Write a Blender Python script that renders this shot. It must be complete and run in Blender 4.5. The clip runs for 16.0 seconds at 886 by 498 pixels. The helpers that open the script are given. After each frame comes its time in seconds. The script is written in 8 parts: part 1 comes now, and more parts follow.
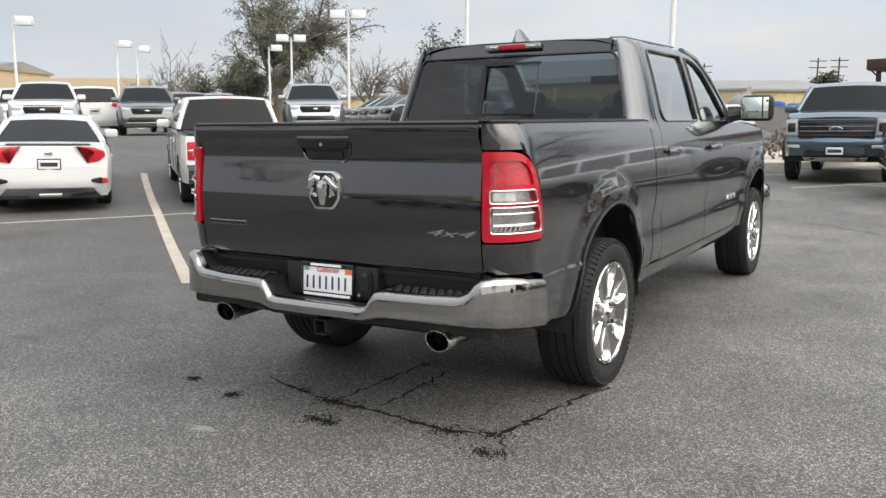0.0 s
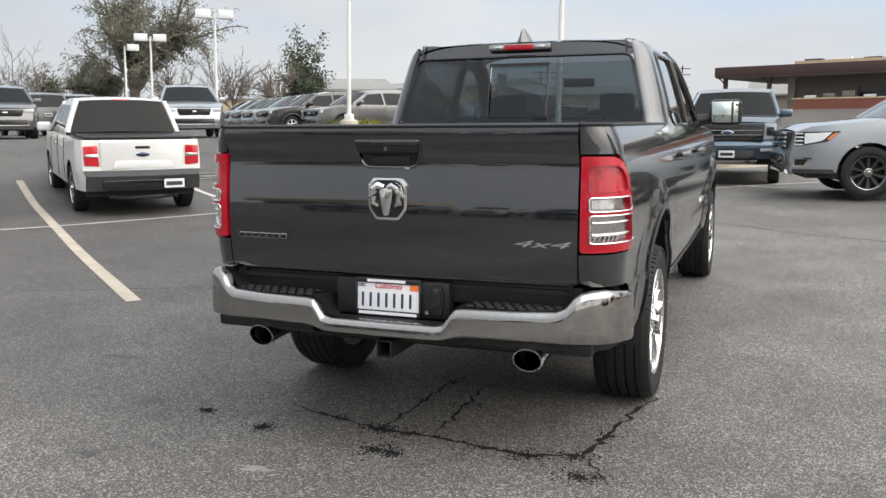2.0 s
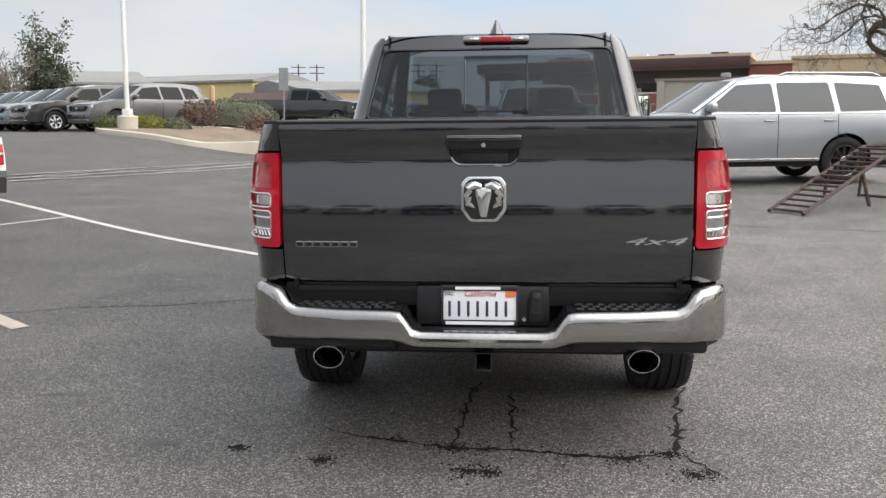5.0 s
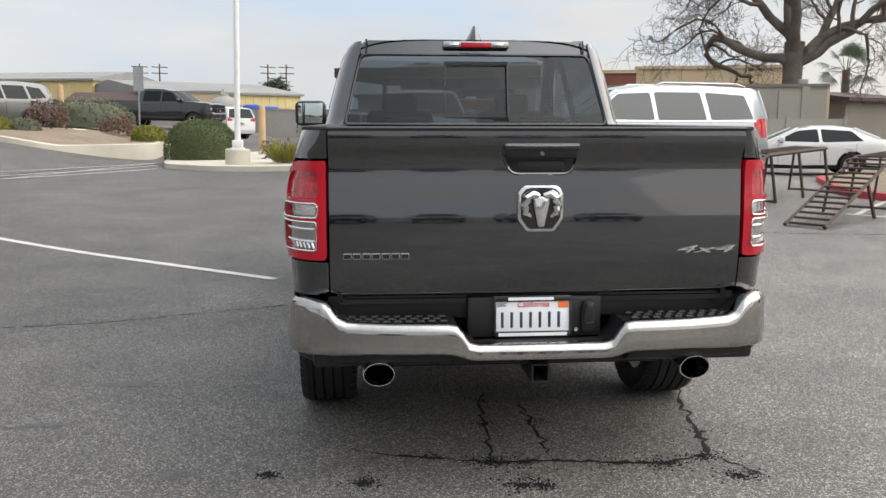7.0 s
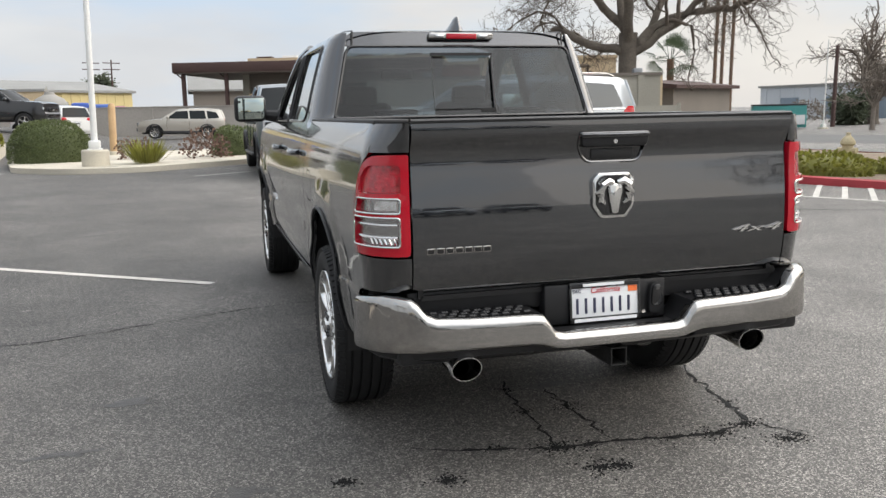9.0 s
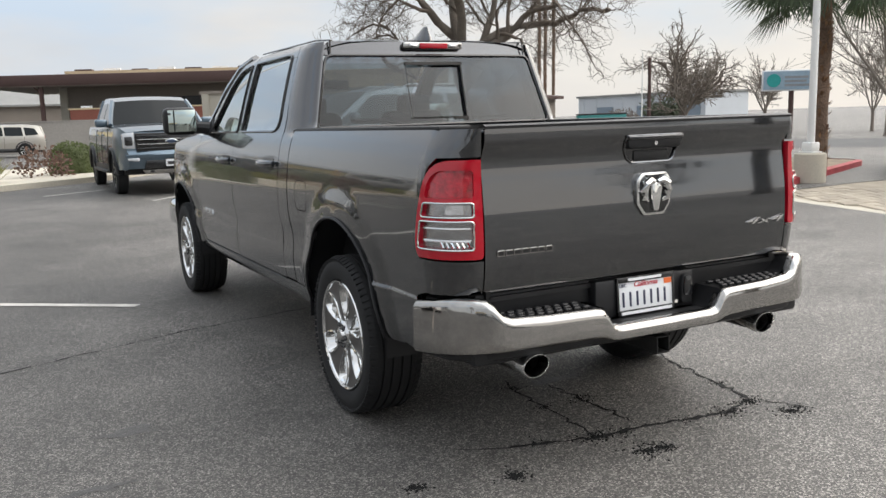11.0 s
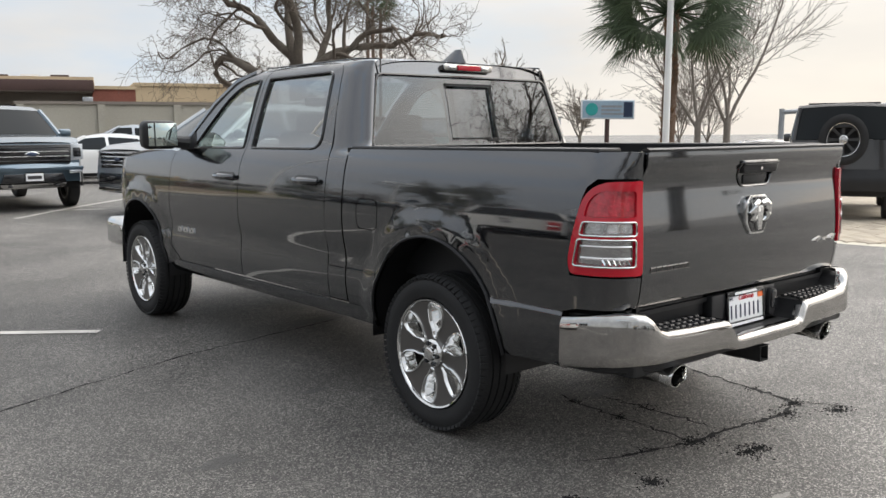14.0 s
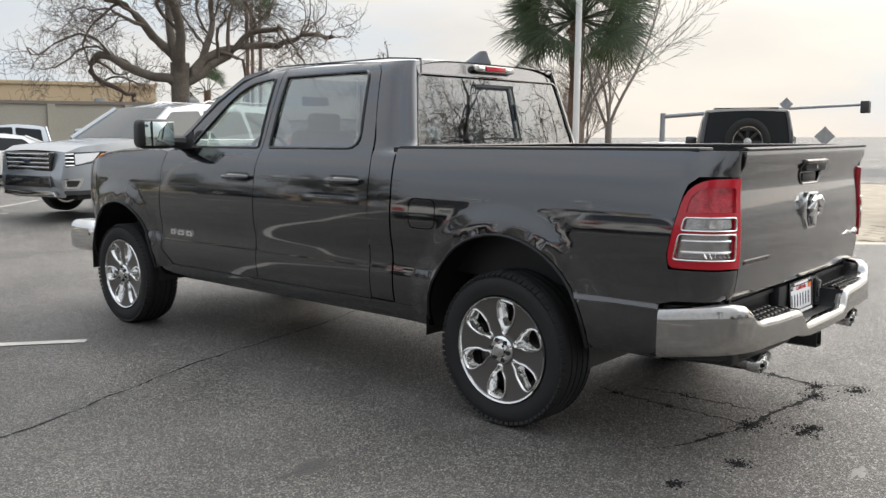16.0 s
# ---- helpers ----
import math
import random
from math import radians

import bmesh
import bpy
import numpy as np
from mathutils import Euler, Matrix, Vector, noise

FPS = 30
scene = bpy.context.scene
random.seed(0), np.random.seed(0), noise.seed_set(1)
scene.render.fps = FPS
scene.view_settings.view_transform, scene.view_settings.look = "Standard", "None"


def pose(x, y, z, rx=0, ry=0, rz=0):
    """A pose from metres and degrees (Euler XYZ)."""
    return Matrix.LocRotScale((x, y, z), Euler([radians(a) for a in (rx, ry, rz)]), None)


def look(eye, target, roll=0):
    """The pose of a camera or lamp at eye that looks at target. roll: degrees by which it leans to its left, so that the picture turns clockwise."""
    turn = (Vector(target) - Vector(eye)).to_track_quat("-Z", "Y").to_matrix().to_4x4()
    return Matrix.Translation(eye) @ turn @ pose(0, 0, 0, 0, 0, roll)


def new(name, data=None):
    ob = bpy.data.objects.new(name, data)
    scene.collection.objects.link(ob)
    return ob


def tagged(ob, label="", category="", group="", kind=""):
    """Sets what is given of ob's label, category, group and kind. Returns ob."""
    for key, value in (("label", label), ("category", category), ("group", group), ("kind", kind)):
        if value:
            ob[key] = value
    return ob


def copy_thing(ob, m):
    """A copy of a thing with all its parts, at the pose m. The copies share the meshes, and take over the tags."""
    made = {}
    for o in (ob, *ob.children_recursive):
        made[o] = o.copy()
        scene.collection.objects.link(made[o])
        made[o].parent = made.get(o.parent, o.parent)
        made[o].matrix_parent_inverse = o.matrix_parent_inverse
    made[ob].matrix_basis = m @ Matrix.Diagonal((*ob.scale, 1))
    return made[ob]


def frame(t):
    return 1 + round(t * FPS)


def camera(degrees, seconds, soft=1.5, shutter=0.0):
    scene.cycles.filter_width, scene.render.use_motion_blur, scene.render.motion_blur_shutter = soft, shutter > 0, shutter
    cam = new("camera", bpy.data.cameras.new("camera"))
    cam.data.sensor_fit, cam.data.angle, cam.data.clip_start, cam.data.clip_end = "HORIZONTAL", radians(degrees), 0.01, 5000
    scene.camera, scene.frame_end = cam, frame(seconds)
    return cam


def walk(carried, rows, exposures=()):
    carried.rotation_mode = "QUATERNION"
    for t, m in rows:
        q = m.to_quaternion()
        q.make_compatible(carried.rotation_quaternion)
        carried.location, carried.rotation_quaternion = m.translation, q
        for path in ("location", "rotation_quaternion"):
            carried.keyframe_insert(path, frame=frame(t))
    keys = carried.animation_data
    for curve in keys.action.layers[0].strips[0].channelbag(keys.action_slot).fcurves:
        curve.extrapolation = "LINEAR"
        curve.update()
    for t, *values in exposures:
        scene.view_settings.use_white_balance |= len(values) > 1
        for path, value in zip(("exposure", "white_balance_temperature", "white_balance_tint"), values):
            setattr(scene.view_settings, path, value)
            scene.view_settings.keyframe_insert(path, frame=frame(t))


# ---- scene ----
from mathutils.geometry import delaunay_2d_cdt

cam = camera(54.5, 16.0)
# the lot falls half a degree to the west: brought level round the pickup's axis
LEVEL = pose(-2.05, 0, 0, 0, 0.5, 0) @ pose(2.05, 0, 0)
PATH = [
    (0, (0.494, 0.49, 1.47), (-0.511, 2.193, 1.166), -0.1),
    (0.5, (0.246, 0.458, 1.463), (-0.702, 2.194, 1.168), -0.1),
    (1, (-0.012, 0.349, 1.468), (-0.891, 2.12, 1.169), 0.0),
    (1.5, (-0.258, 0.342, 1.455), (-1.052, 2.153, 1.157), 0.1),
    (2, (-0.502, 0.339, 1.462), (-1.214, 2.184, 1.167), 0.1),
    (2.5, (-0.77, 0.271, 1.459), (-1.389, 2.148, 1.158), 0.0),
    (3, (-0.999, 0.269, 1.447), (-1.523, 2.175, 1.142), 0.1),
    (3.5, (-1.245, 0.315, 1.459), (-1.669, 2.245, 1.152), 0.1),
    (4, (-1.498, 0.272, 1.459), (-1.839, 2.219, 1.149), -0.0),
    (6.5, (-2.517, 0.364, 1.46), (-2.418, 2.339, 1.162), 0.4),
    (7, (-2.748, 0.39, 1.465), (-2.567, 2.36, 1.17), 0.6),
    (7.5, (-3.012, 0.354, 1.465), (-2.746, 2.313, 1.16), 0.5),
    (8, (-3.209, 0.403, 1.448), (-2.852, 2.346, 1.14), 0.2),
    (8.5, (-3.406, 0.523, 1.458), (-2.95, 2.445, 1.147), -0.3),
    (9, (-3.663, 0.586, 1.459), (-3.122, 2.486, 1.148), -0.7),
    (9.2, (-3.761, 0.615, 1.453), (-3.176, 2.503, 1.142), -0.8),
    (11.3, (-4.661, 0.957, 1.451), (-3.707, 2.693, 1.172), -1.4),
    (11.5, (-4.728, 1.029, 1.451), (-3.746, 2.75, 1.182), -1.3),
    (12, (-4.938, 1.132, 1.464), (-3.885, 2.81, 1.189), -1.2),
    (12.5, (-5.179, 1.209, 1.46), (-4.062, 2.847, 1.195), -1.0),
    (13, (-5.348, 1.352, 1.458), (-4.176, 2.951, 1.194), -0.7),
    (13.5, (-5.515, 1.483, 1.463), (-4.286, 3.04, 1.208), -0.3),
    (14, (-5.753, 1.58, 1.473), (-4.48, 3.102, 1.222), -0.1),
    (14.5, (-5.922, 1.738, 1.463), (-4.592, 3.212, 1.213), 0.1),
    (15, (-6.081, 1.926, 1.466), (-4.698, 3.35, 1.22), 0.2),
    (15.5, (-6.345, 2.07, 1.476), (-4.915, 3.447, 1.232), 0.1),
    (16, (-6.498, 2.237, 1.459), (-5.014, 3.556, 1.213), 0.1),
]
walk(cam, [(t, LEVEL @ look(eye, target, roll)) for t, eye, target, roll in PATH])

# ---- sky and sun ----
world = bpy.data.worlds.new("world")
scene.world = world
world.use_nodes = True
wt = world.node_tree
wbg = wt.nodes["Background"]
sky = wt.nodes.new("ShaderNodeTexSky")
sky.sky_type, sky.sun_disc = "NISHITA", False
sky.sun_elevation, sky.sun_rotation = radians(26), radians(100)
sky.air_density, sky.dust_density, sky.ozone_density = 1.0, 1.0, 1.0
wco = wt.nodes.new("ShaderNodeTexCoord")
wmap = wt.nodes.new("ShaderNodeMapping")
wmap.inputs["Scale"].default_value = (1.0, 1.0, 3.2)
wno = wt.nodes.new("ShaderNodeTexNoise")
wno.inputs["Scale"].default_value, wno.inputs["Detail"].default_value, wno.inputs["Roughness"].default_value = 1.6, 6.0, 0.55
wramp = wt.nodes.new("ShaderNodeValToRGB")
wramp.color_ramp.elements[0].position, wramp.color_ramp.elements[0].color = 0.34, (0.90, 0.90, 0.90, 1)
wramp.color_ramp.elements[1].position, wramp.color_ramp.elements[1].color = 0.66, (0.97, 0.97, 0.97, 1)
wgap = wt.nodes.new("ShaderNodeValToRGB")
wgap.color_ramp.elements[0].position, wgap.color_ramp.elements[0].color = 0.52, (0.0, 0.0, 0.0, 1)
wgap.color_ramp.elements[1].position, wgap.color_ramp.elements[1].color = 0.66, (0.75, 0.75, 0.75, 1)
wblue = wt.nodes.new("ShaderNodeMix")
wblue.data_type = "RGBA"
wblue.inputs["B"].default_value = (5.3, 6.5, 7.9, 1)
wno2 = wt.nodes.new("ShaderNodeTexNoise")
wno2.inputs["Scale"].default_value, wno2.inputs["Detail"].default_value = 2.3, 5.0
wcloud = wt.nodes.new("ShaderNodeValToRGB")
wcloud.color_ramp.elements[0].position, wcloud.color_ramp.elements[0].color = 0.3, (6.0, 6.1, 6.35, 1)
wcloud.color_ramp.elements[1].position, wcloud.color_ramp.elements[1].color = 0.72, (7.9, 7.8, 7.65, 1)
wmix = wt.nodes.new("ShaderNodeMix")
wmix.data_type = "RGBA"
wt.links.new(wco.outputs["Generated"], wmap.inputs["Vector"])
wt.links.new(wmap.outputs[0], wno.inputs["Vector"])
wt.links.new(wmap.outputs[0], wno2.inputs["Vector"])
wt.links.new(wno.outputs["Fac"], wramp.inputs[0])
wt.links.new(wno2.outputs["Fac"], wcloud.inputs[0])
wt.links.new(wramp.outputs[0], wmix.inputs[0])
wt.links.new(sky.outputs[0], wmix.inputs["A"])
wt.links.new(wcloud.outputs[0], wblue.inputs["A"])
wt.links.new(wno.outputs["Fac"], wgap.inputs[0])
wt.links.new(wgap.outputs[0], wblue.inputs["Factor"])
wt.links.new(wblue.outputs["Result"], wmix.inputs["B"])
wsep = wt.nodes.new("ShaderNodeSeparateXYZ")
wgain = wt.nodes.new("ShaderNodeMapRange")
wgain.inputs["From Min"].default_value, wgain.inputs["From Max"].default_value = 0.12, 0.9
wgain.inputs["To Min"].default_value, wgain.inputs["To Max"].default_value = 1.0, 1.65
wmul = wt.nodes.new("ShaderNodeMix")
wmul.data_type, wmul.blend_type = "RGBA", "MULTIPLY"
wmul.inputs["Factor"].default_value = 1.0
wt.links.new(wco.outputs["Generated"], wsep.inputs[0])
wt.links.new(wsep.outputs["Z"], wgain.inputs["Value"])
wt.links.new(wmix.outputs["Result"], wmul.inputs["A"])
wt.links.new(wgain.outputs[0], wmul.inputs["B"])
weast = wt.nodes.new("ShaderNodeValToRGB")
weast.color_ramp.elements[0].position, weast.color_ramp.elements[0].color = 0.10, (0.86, 0.89, 0.93, 1)
weast.color_ramp.elements[1].position, weast.color_ramp.elements[1].color = 1.0, (1.0, 0.93, 0.84, 1)
wmid = weast.color_ramp.elements.new(0.5)
wmid.color = (0.93, 0.94, 0.95, 1)
wlift = wt.nodes.new("ShaderNodeMapRange")
wlift.inputs["From Min"].default_value, wlift.inputs["From Max"].default_value = 0.3, 1.0
wlift.inputs["To Min"].default_value, wlift.inputs["To Max"].default_value = 1.0, 1.18
wside = wt.nodes.new("ShaderNodeMapRange")
wside.inputs["From Min"].default_value, wside.inputs["From Max"].default_value = -1.0, 1.0
wtint, wglow = wt.nodes.new("ShaderNodeMix"), wt.nodes.new("ShaderNodeMix")
for n_ in (wtint, wglow):
    n_.data_type, n_.blend_type = "RGBA", "MULTIPLY"
    n_.inputs["Factor"].default_value = 1.0
wt.links.new(wsep.outputs["X"], wside.inputs["Value"])
wt.links.new(wside.outputs[0], weast.inputs[0]), wt.links.new(wsep.outputs["X"], wlift.inputs["Value"])
wt.links.new(wmul.outputs["Result"], wtint.inputs["A"]), wt.links.new(weast.outputs[0], wtint.inputs["B"])
wt.links.new(wtint.outputs["Result"], wglow.inputs["A"]), wt.links.new(wlift.outputs[0], wglow.inputs["B"])
# the bright cloud before the sun, fading smoothly to all sides
wdot, whigh, wspan, wadd, wveil = wt.nodes.new("ShaderNodeVectorMath"), wt.nodes.new("ShaderNodeMapRange"), wt.nodes.new("ShaderNodeMapRange"), wt.nodes.new("ShaderNodeMath"), wt.nodes.new("ShaderNodeMix")
wdot.operation, wadd.operation = "DOT_PRODUCT", "MULTIPLY_ADD"
wdot.inputs[1].default_value = (0.88, -0.16, 0.45)
wspan.interpolation_type = whigh.interpolation_type = "SMOOTHSTEP"
wspan.inputs["From Min"].default_value, wspan.inputs["From Max"].default_value = 0.15, 1.0
wspan.inputs["To Min"].default_value, wspan.inputs["To Max"].default_value = 0.0, 2.2
whigh.inputs["From Min"].default_value, whigh.inputs["From Max"].default_value = 0.10, 0.42
wadd.inputs[2].default_value = 1.0
wveil.data_type, wveil.blend_type = "RGBA", "MULTIPLY"
wveil.inputs["Factor"].default_value = 1.0
wt.links.new(wco.outputs["Generated"], wdot.inputs[0]), wt.links.new(wdot.outputs["Value"], wspan.inputs["Value"])
wt.links.new(wsep.outputs["Z"], whigh.inputs["Value"])
wt.links.new(wspan.outputs[0], wadd.inputs[0]), wt.links.new(whigh.outputs[0], wadd.inputs[1])
wt.links.new(wglow.outputs["Result"], wveil.inputs["A"]), wt.links.new(wadd.outputs[0], wveil.inputs["B"])
wt.links.new(wveil.outputs["Result"], wbg.inputs["Color"])
wbg.inputs["Strength"].default_value = 0.121
sun = new("sun", bpy.data.lights.new("sun", "SUN"))
sun.data.energy, sun.data.angle, sun.data.color = 0.8, radians(120), (1.0, 0.93, 0.85)
sun.matrix_world = look((0.96 * 40, -0.18 * 40, 20), (0, 0, 0))

# ---- materials ----
def principled(name, base, rough=0.5, metal=0.0, coat=0.0, spec=0.5):
    m = bpy.data.materials.new(name)
    m.use_nodes = True
    p = m.node_tree.nodes["Principled BSDF"]
    p.inputs["Base Color"].default_value = (*base, 1)
    p.inputs["Roughness"].default_value, p.inputs["Metallic"].default_value = rough, metal
    p.inputs["Coat Weight"].default_value, p.inputs["Coat Roughness"].default_value = coat, 0.03
    p.inputs["Specular IOR Level"].default_value = spec
    return m, m.node_tree, p


def worn(name, base, rough=0.6, metal=0.0, grain=40.0, patch=1.2, vary=0.25, bump=0.15, coat=0.0, spec=0.5, dist=0.01):
    """A surface with fine grain, large soft patches and a fine relief."""
    m, nt, p = principled(name, base, rough, metal, coat, spec)
    co = nt.nodes.new("ShaderNodeTexCoord")
    a = nt.nodes.new("ShaderNodeTexNoise")
    a.inputs["Scale"].default_value, a.inputs["Detail"].default_value = grain, 4
    b = nt.nodes.new("ShaderNodeTexNoise")
    b.inputs["Scale"].default_value, b.inputs["Detail"].default_value = patch, 5
    mx = nt.nodes.new("ShaderNodeMath")
    mx.operation = "ADD"
    r = nt.nodes.new("ShaderNodeMapRange")
    r.inputs["From Min"].default_value, r.inputs["From Max"].default_value = 0.6, 1.4
    r.inputs["To Min"].default_value, r.inputs["To Max"].default_value = 1 - vary, 1 + vary
    mul = nt.nodes.new("ShaderNodeMix")
    mul.data_type, mul.blend_type = "RGBA", "MULTIPLY"
    mul.inputs["Factor"].default_value = 1
    mul.inputs["A"].default_value = (*base, 1)
    bp = nt.nodes.new("ShaderNodeBump")
    bp.inputs["Strength"].default_value, bp.inputs["Distance"].default_value = bump, dist
    L = nt.links.new
    L(co.outputs["Object"], a.inputs["Vector"]), L(co.outputs["Object"], b.inputs["Vector"])
    L(a.outputs["Fac"], mx.inputs[0]), L(b.outputs["Fac"], mx.inputs[1]), L(mx.outputs[0], r.inputs["Value"])
    L(r.outputs[0], mul.inputs["B"]), L(mul.outputs["Result"], p.inputs["Base Color"])
    L(a.outputs["Fac"], bp.inputs["Height"]), L(bp.outputs[0], p.inputs["Normal"])
    return m


def paint(name, base, metal=0.5, rough=0.38, coat_ior=1.6):
    """Car paint: flake under clear coat, a thin film of dust."""
    m, nt, p = principled(name, base, rough, metal, 1.0)
    p.inputs["Coat IOR"].default_value = coat_ior
    co = nt.nodes.new("ShaderNodeTexCoord")
    a = nt.nodes.new("ShaderNodeTexNoise")
    a.inputs["Scale"].default_value, a.inputs["Detail"].default_value = 2.2, 6
    r = nt.nodes.new("ShaderNodeMapRange")
    r.inputs["To Min"].default_value, r.inputs["To Max"].default_value = 0.025, 0.06
    nt.links.new(co.outputs["Object"], a.inputs["Vector"])
    nt.links.new(a.outputs["Fac"], r.inputs["Value"])
    nt.links.new(r.outputs[0], p.inputs["Coat Roughness"])
    f = nt.nodes.new("ShaderNodeTexNoise")
    f.inputs["Scale"].default_value, f.inputs["Detail"].default_value = 900, 1
    b = nt.nodes.new("ShaderNodeBump")
    b.inputs["Strength"].default_value, b.inputs["Distance"].default_value = 0.05, 0.0008
    nt.links.new(co.outputs["Object"], f.inputs["Vector"])
    nt.links.new(f.outputs["Fac"], b.inputs["Height"])
    nt.links.new(b.outputs[0], p.inputs["Normal"])
    return m


def glass(name, tint, gloss=0.05):
    """Thin tinted glass: clear when looked at squarely, mirroring at a slant."""
    m = bpy.data.materials.new(name)
    m.use_nodes = True
    nt = m.node_tree
    nt.nodes.remove(nt.nodes["Principled BSDF"])
    out = nt.nodes["Material Output"]
    tr, gl, lw, mx = (nt.nodes.new(k) for k in ("ShaderNodeBsdfTransparent", "ShaderNodeBsdfGlossy", "ShaderNodeLayerWeight", "ShaderNodeMixShader"))
    pw, ma = nt.nodes.new("ShaderNodeMath"), nt.nodes.new("ShaderNodeMath")
    tr.inputs[0].default_value = (*tint, 1)
    gl.inputs["Roughness"].default_value = 0.012
    gl.inputs["Color"].default_value = (0.95, 0.97, 0.98, 1)
    lw.inputs["Blend"].default_value = 0.5
    pw.operation, ma.operation = "POWER", "MULTIPLY_ADD"
    pw.inputs[1].default_value = 2.2
    ma.inputs[1].default_value, ma.inputs[2].default_value = 1 - gloss, gloss
    nt.links.new(lw.outputs["Facing"], pw.inputs[0]), nt.links.new(pw.outputs[0], ma.inputs[0])
    nt.links.new(ma.outputs[0], mx.inputs[0])
    nt.links.new(tr.outputs[0], mx.inputs[1]), nt.links.new(gl.outputs[0], mx.inputs[2])
    nt.links.new(mx.outputs[0], out.inputs["Surface"])
    return m


GREY_PAINT = paint("dark_grey_metallic_paint", (0.0165, 0.0190, 0.0235), 1.0, 0.25, 2.05)
CHROME = principled("chrome", (0.74, 0.74, 0.73), 0.05, 1.0)[0]
CHROME_DULL = worn("filmed_chrome", (0.40, 0.39, 0.375), 0.06, 1.0, 60, 3, 0.10, 0.01, dist=0.001)
RUBBER = worn("tyre_rubber", (0.015, 0.015, 0.0155), 0.7, 0, 90, 5, 0.25, 0.2, dist=0.002, spec=0.35)
BLACK_PLASTIC = worn("black_plastic", (0.013, 0.013, 0.014), 0.45, 0, 260, 6, 0.2, 0.25, dist=0.001, spec=0.38)
GLOSS_BLACK = principled("gloss_black", (0.010, 0.010, 0.011), 0.12, 0, 0.5)[0]
DARK_METAL = worn("dark_underbody_metal", (0.016, 0.0155, 0.015), 0.6, 0.3, 50, 3, 0.3, 0.2)
WHEEL_GREY = principled("wheel_grey_paint", (0.115, 0.108, 0.102), 0.38, 0.6, 0.4)[0]
BRAKE_STEEL = worn("brake_steel", (0.20, 0.19, 0.185), 0.4, 0.8, 60, 6, 0.3, 0.1, dist=0.002)
SEAT = worn("black_seat_cloth", (0.022, 0.022, 0.023), 0.85, 0, 300, 4, 0.2, 0.2, dist=0.001)
RED_LENS = principled("red_lens", (0.42, 0.004, 0.016), 0.14, 0, 0.7, 0.35)[0]
RED_DEEP = worn("deep_red_lens", (0.40, 0.006, 0.018), 0.14, 0.0, 55, 16, 0.55, 0.5, coat=1.0, dist=0.006)
CLEAR_LENS = principled("clear_lamp_lens", (0.62, 0.61, 0.60), 0.16, 0.75, 1.0)[0]
LAMP_BOWL = worn("ribbed_lamp_reflector", (0.36, 0.355, 0.35), 0.22, 0.85, 120, 14, 0.35, 0.35, coat=1.0, dist=0.004)
AMBER = principled("amber_lens", (0.7, 0.2, 0.02), 0.15, 0, 1.0)[0]
PRIVACY = glass("privacy_glass", (0.17, 0.20, 0.23), 0.04)
SIDE_PRIVACY = glass("side_privacy_glass", (0.22, 0.24, 0.245), 0.12)
CLEAR_GLASS = glass("clear_glass", (0.72, 0.80, 0.77), 0.06)
MIRROR = principled("mirror", (0.50, 0.56, 0.52), 0.01, 1.0)[0]
WHITE_PLASTIC = principled("white_enamel", (0.75, 0.76, 0.77), 0.35)[0]
INK_BLUE = principled("dark_ink", (0.03, 0.033, 0.07), 0.5)[0]
INK_RED = principled("red_ink", (0.55, 0.03, 0.04), 0.5)[0]
STICKER = principled("orange_sticker", (0.8, 0.17, 0.04), 0.5)[0]


# ---- mesh helpers ----
def part(name, bm, material, parent, label="", smooth=True):
    """Links a bmesh as one mesh object under a thing or a part."""
    me = bpy.data.meshes.new(name)
    bm.to_mesh(me)
    bm.free()
    me.materials.append(material)
    if smooth:
        me.shade_smooth()
        me.set_sharp_from_angle(angle=radians(35))
        true = me.attributes.get("true_normal")
        if true:
            ns = [tuple(d.vector) for d in true.data]
            me.normals_split_custom_set([ns[lp.vertex_index] for lp in me.loops])
    ob = new(name, me)
    ob.parent = parent
    if label:
        ob["label"] = label
    return ob


def thing(name, m, label, category, group="", kind=""):
    ob = new(name)
    ob.matrix_world = m
    return tagged(ob, label, category, group, kind)


def add_box(bm, x0, x1, y0, y1, z0, z1, bevel=0.0, seg=2, m=Matrix()):
    got = bmesh.ops.create_cube(bm, size=1, matrix=m @ pose((x0 + x1) / 2, (y0 + y1) / 2, (z0 + z1) / 2) @ Matrix.Diagonal((abs(x1 - x0), abs(y1 - y0), abs(z1 - z0), 1)))
    if bevel:
        edges = list({e for v in got["verts"] for e in v.link_edges})
        bmesh.ops.bevel(bm, geom=edges, offset=bevel, segments=seg, affect="EDGES", profile=0.5)
    return bm


def box(*a, **k):
    return add_box(bmesh.new(), *a, **k)


def lathe(profile, n=48, axis="x"):
    """A surface turned round an axis: profile of (along, radius)."""
    bm = bmesh.new()
    rings = []
    for a, r in profile:
        ring = []
        for i in range(n):
            c, s = math.cos(2 * math.pi * i / n), math.sin(2 * math.pi * i / n)
            p = {"x": (a, r * c, r * s), "y": (r * c, a, r * s), "z": (r * c, r * s, a)}[axis]
            ring.append(bm.verts.new(p))
        rings.append(ring)
    for p, q in zip(rings, rings[1:]):
        for i in range(n):
            j = (i + 1) % n
            bm.faces.new((p[i], p[j], q[j], q[i]))
    for ring in (rings[0], rings[-1]):
        if (ring[0].co - ring[n // 2].co).length < 0.02:
            bmesh.ops.contextual_create(bm, geom=ring)
    bmesh.ops.recalc_face_normals(bm, faces=bm.faces)
    return bm


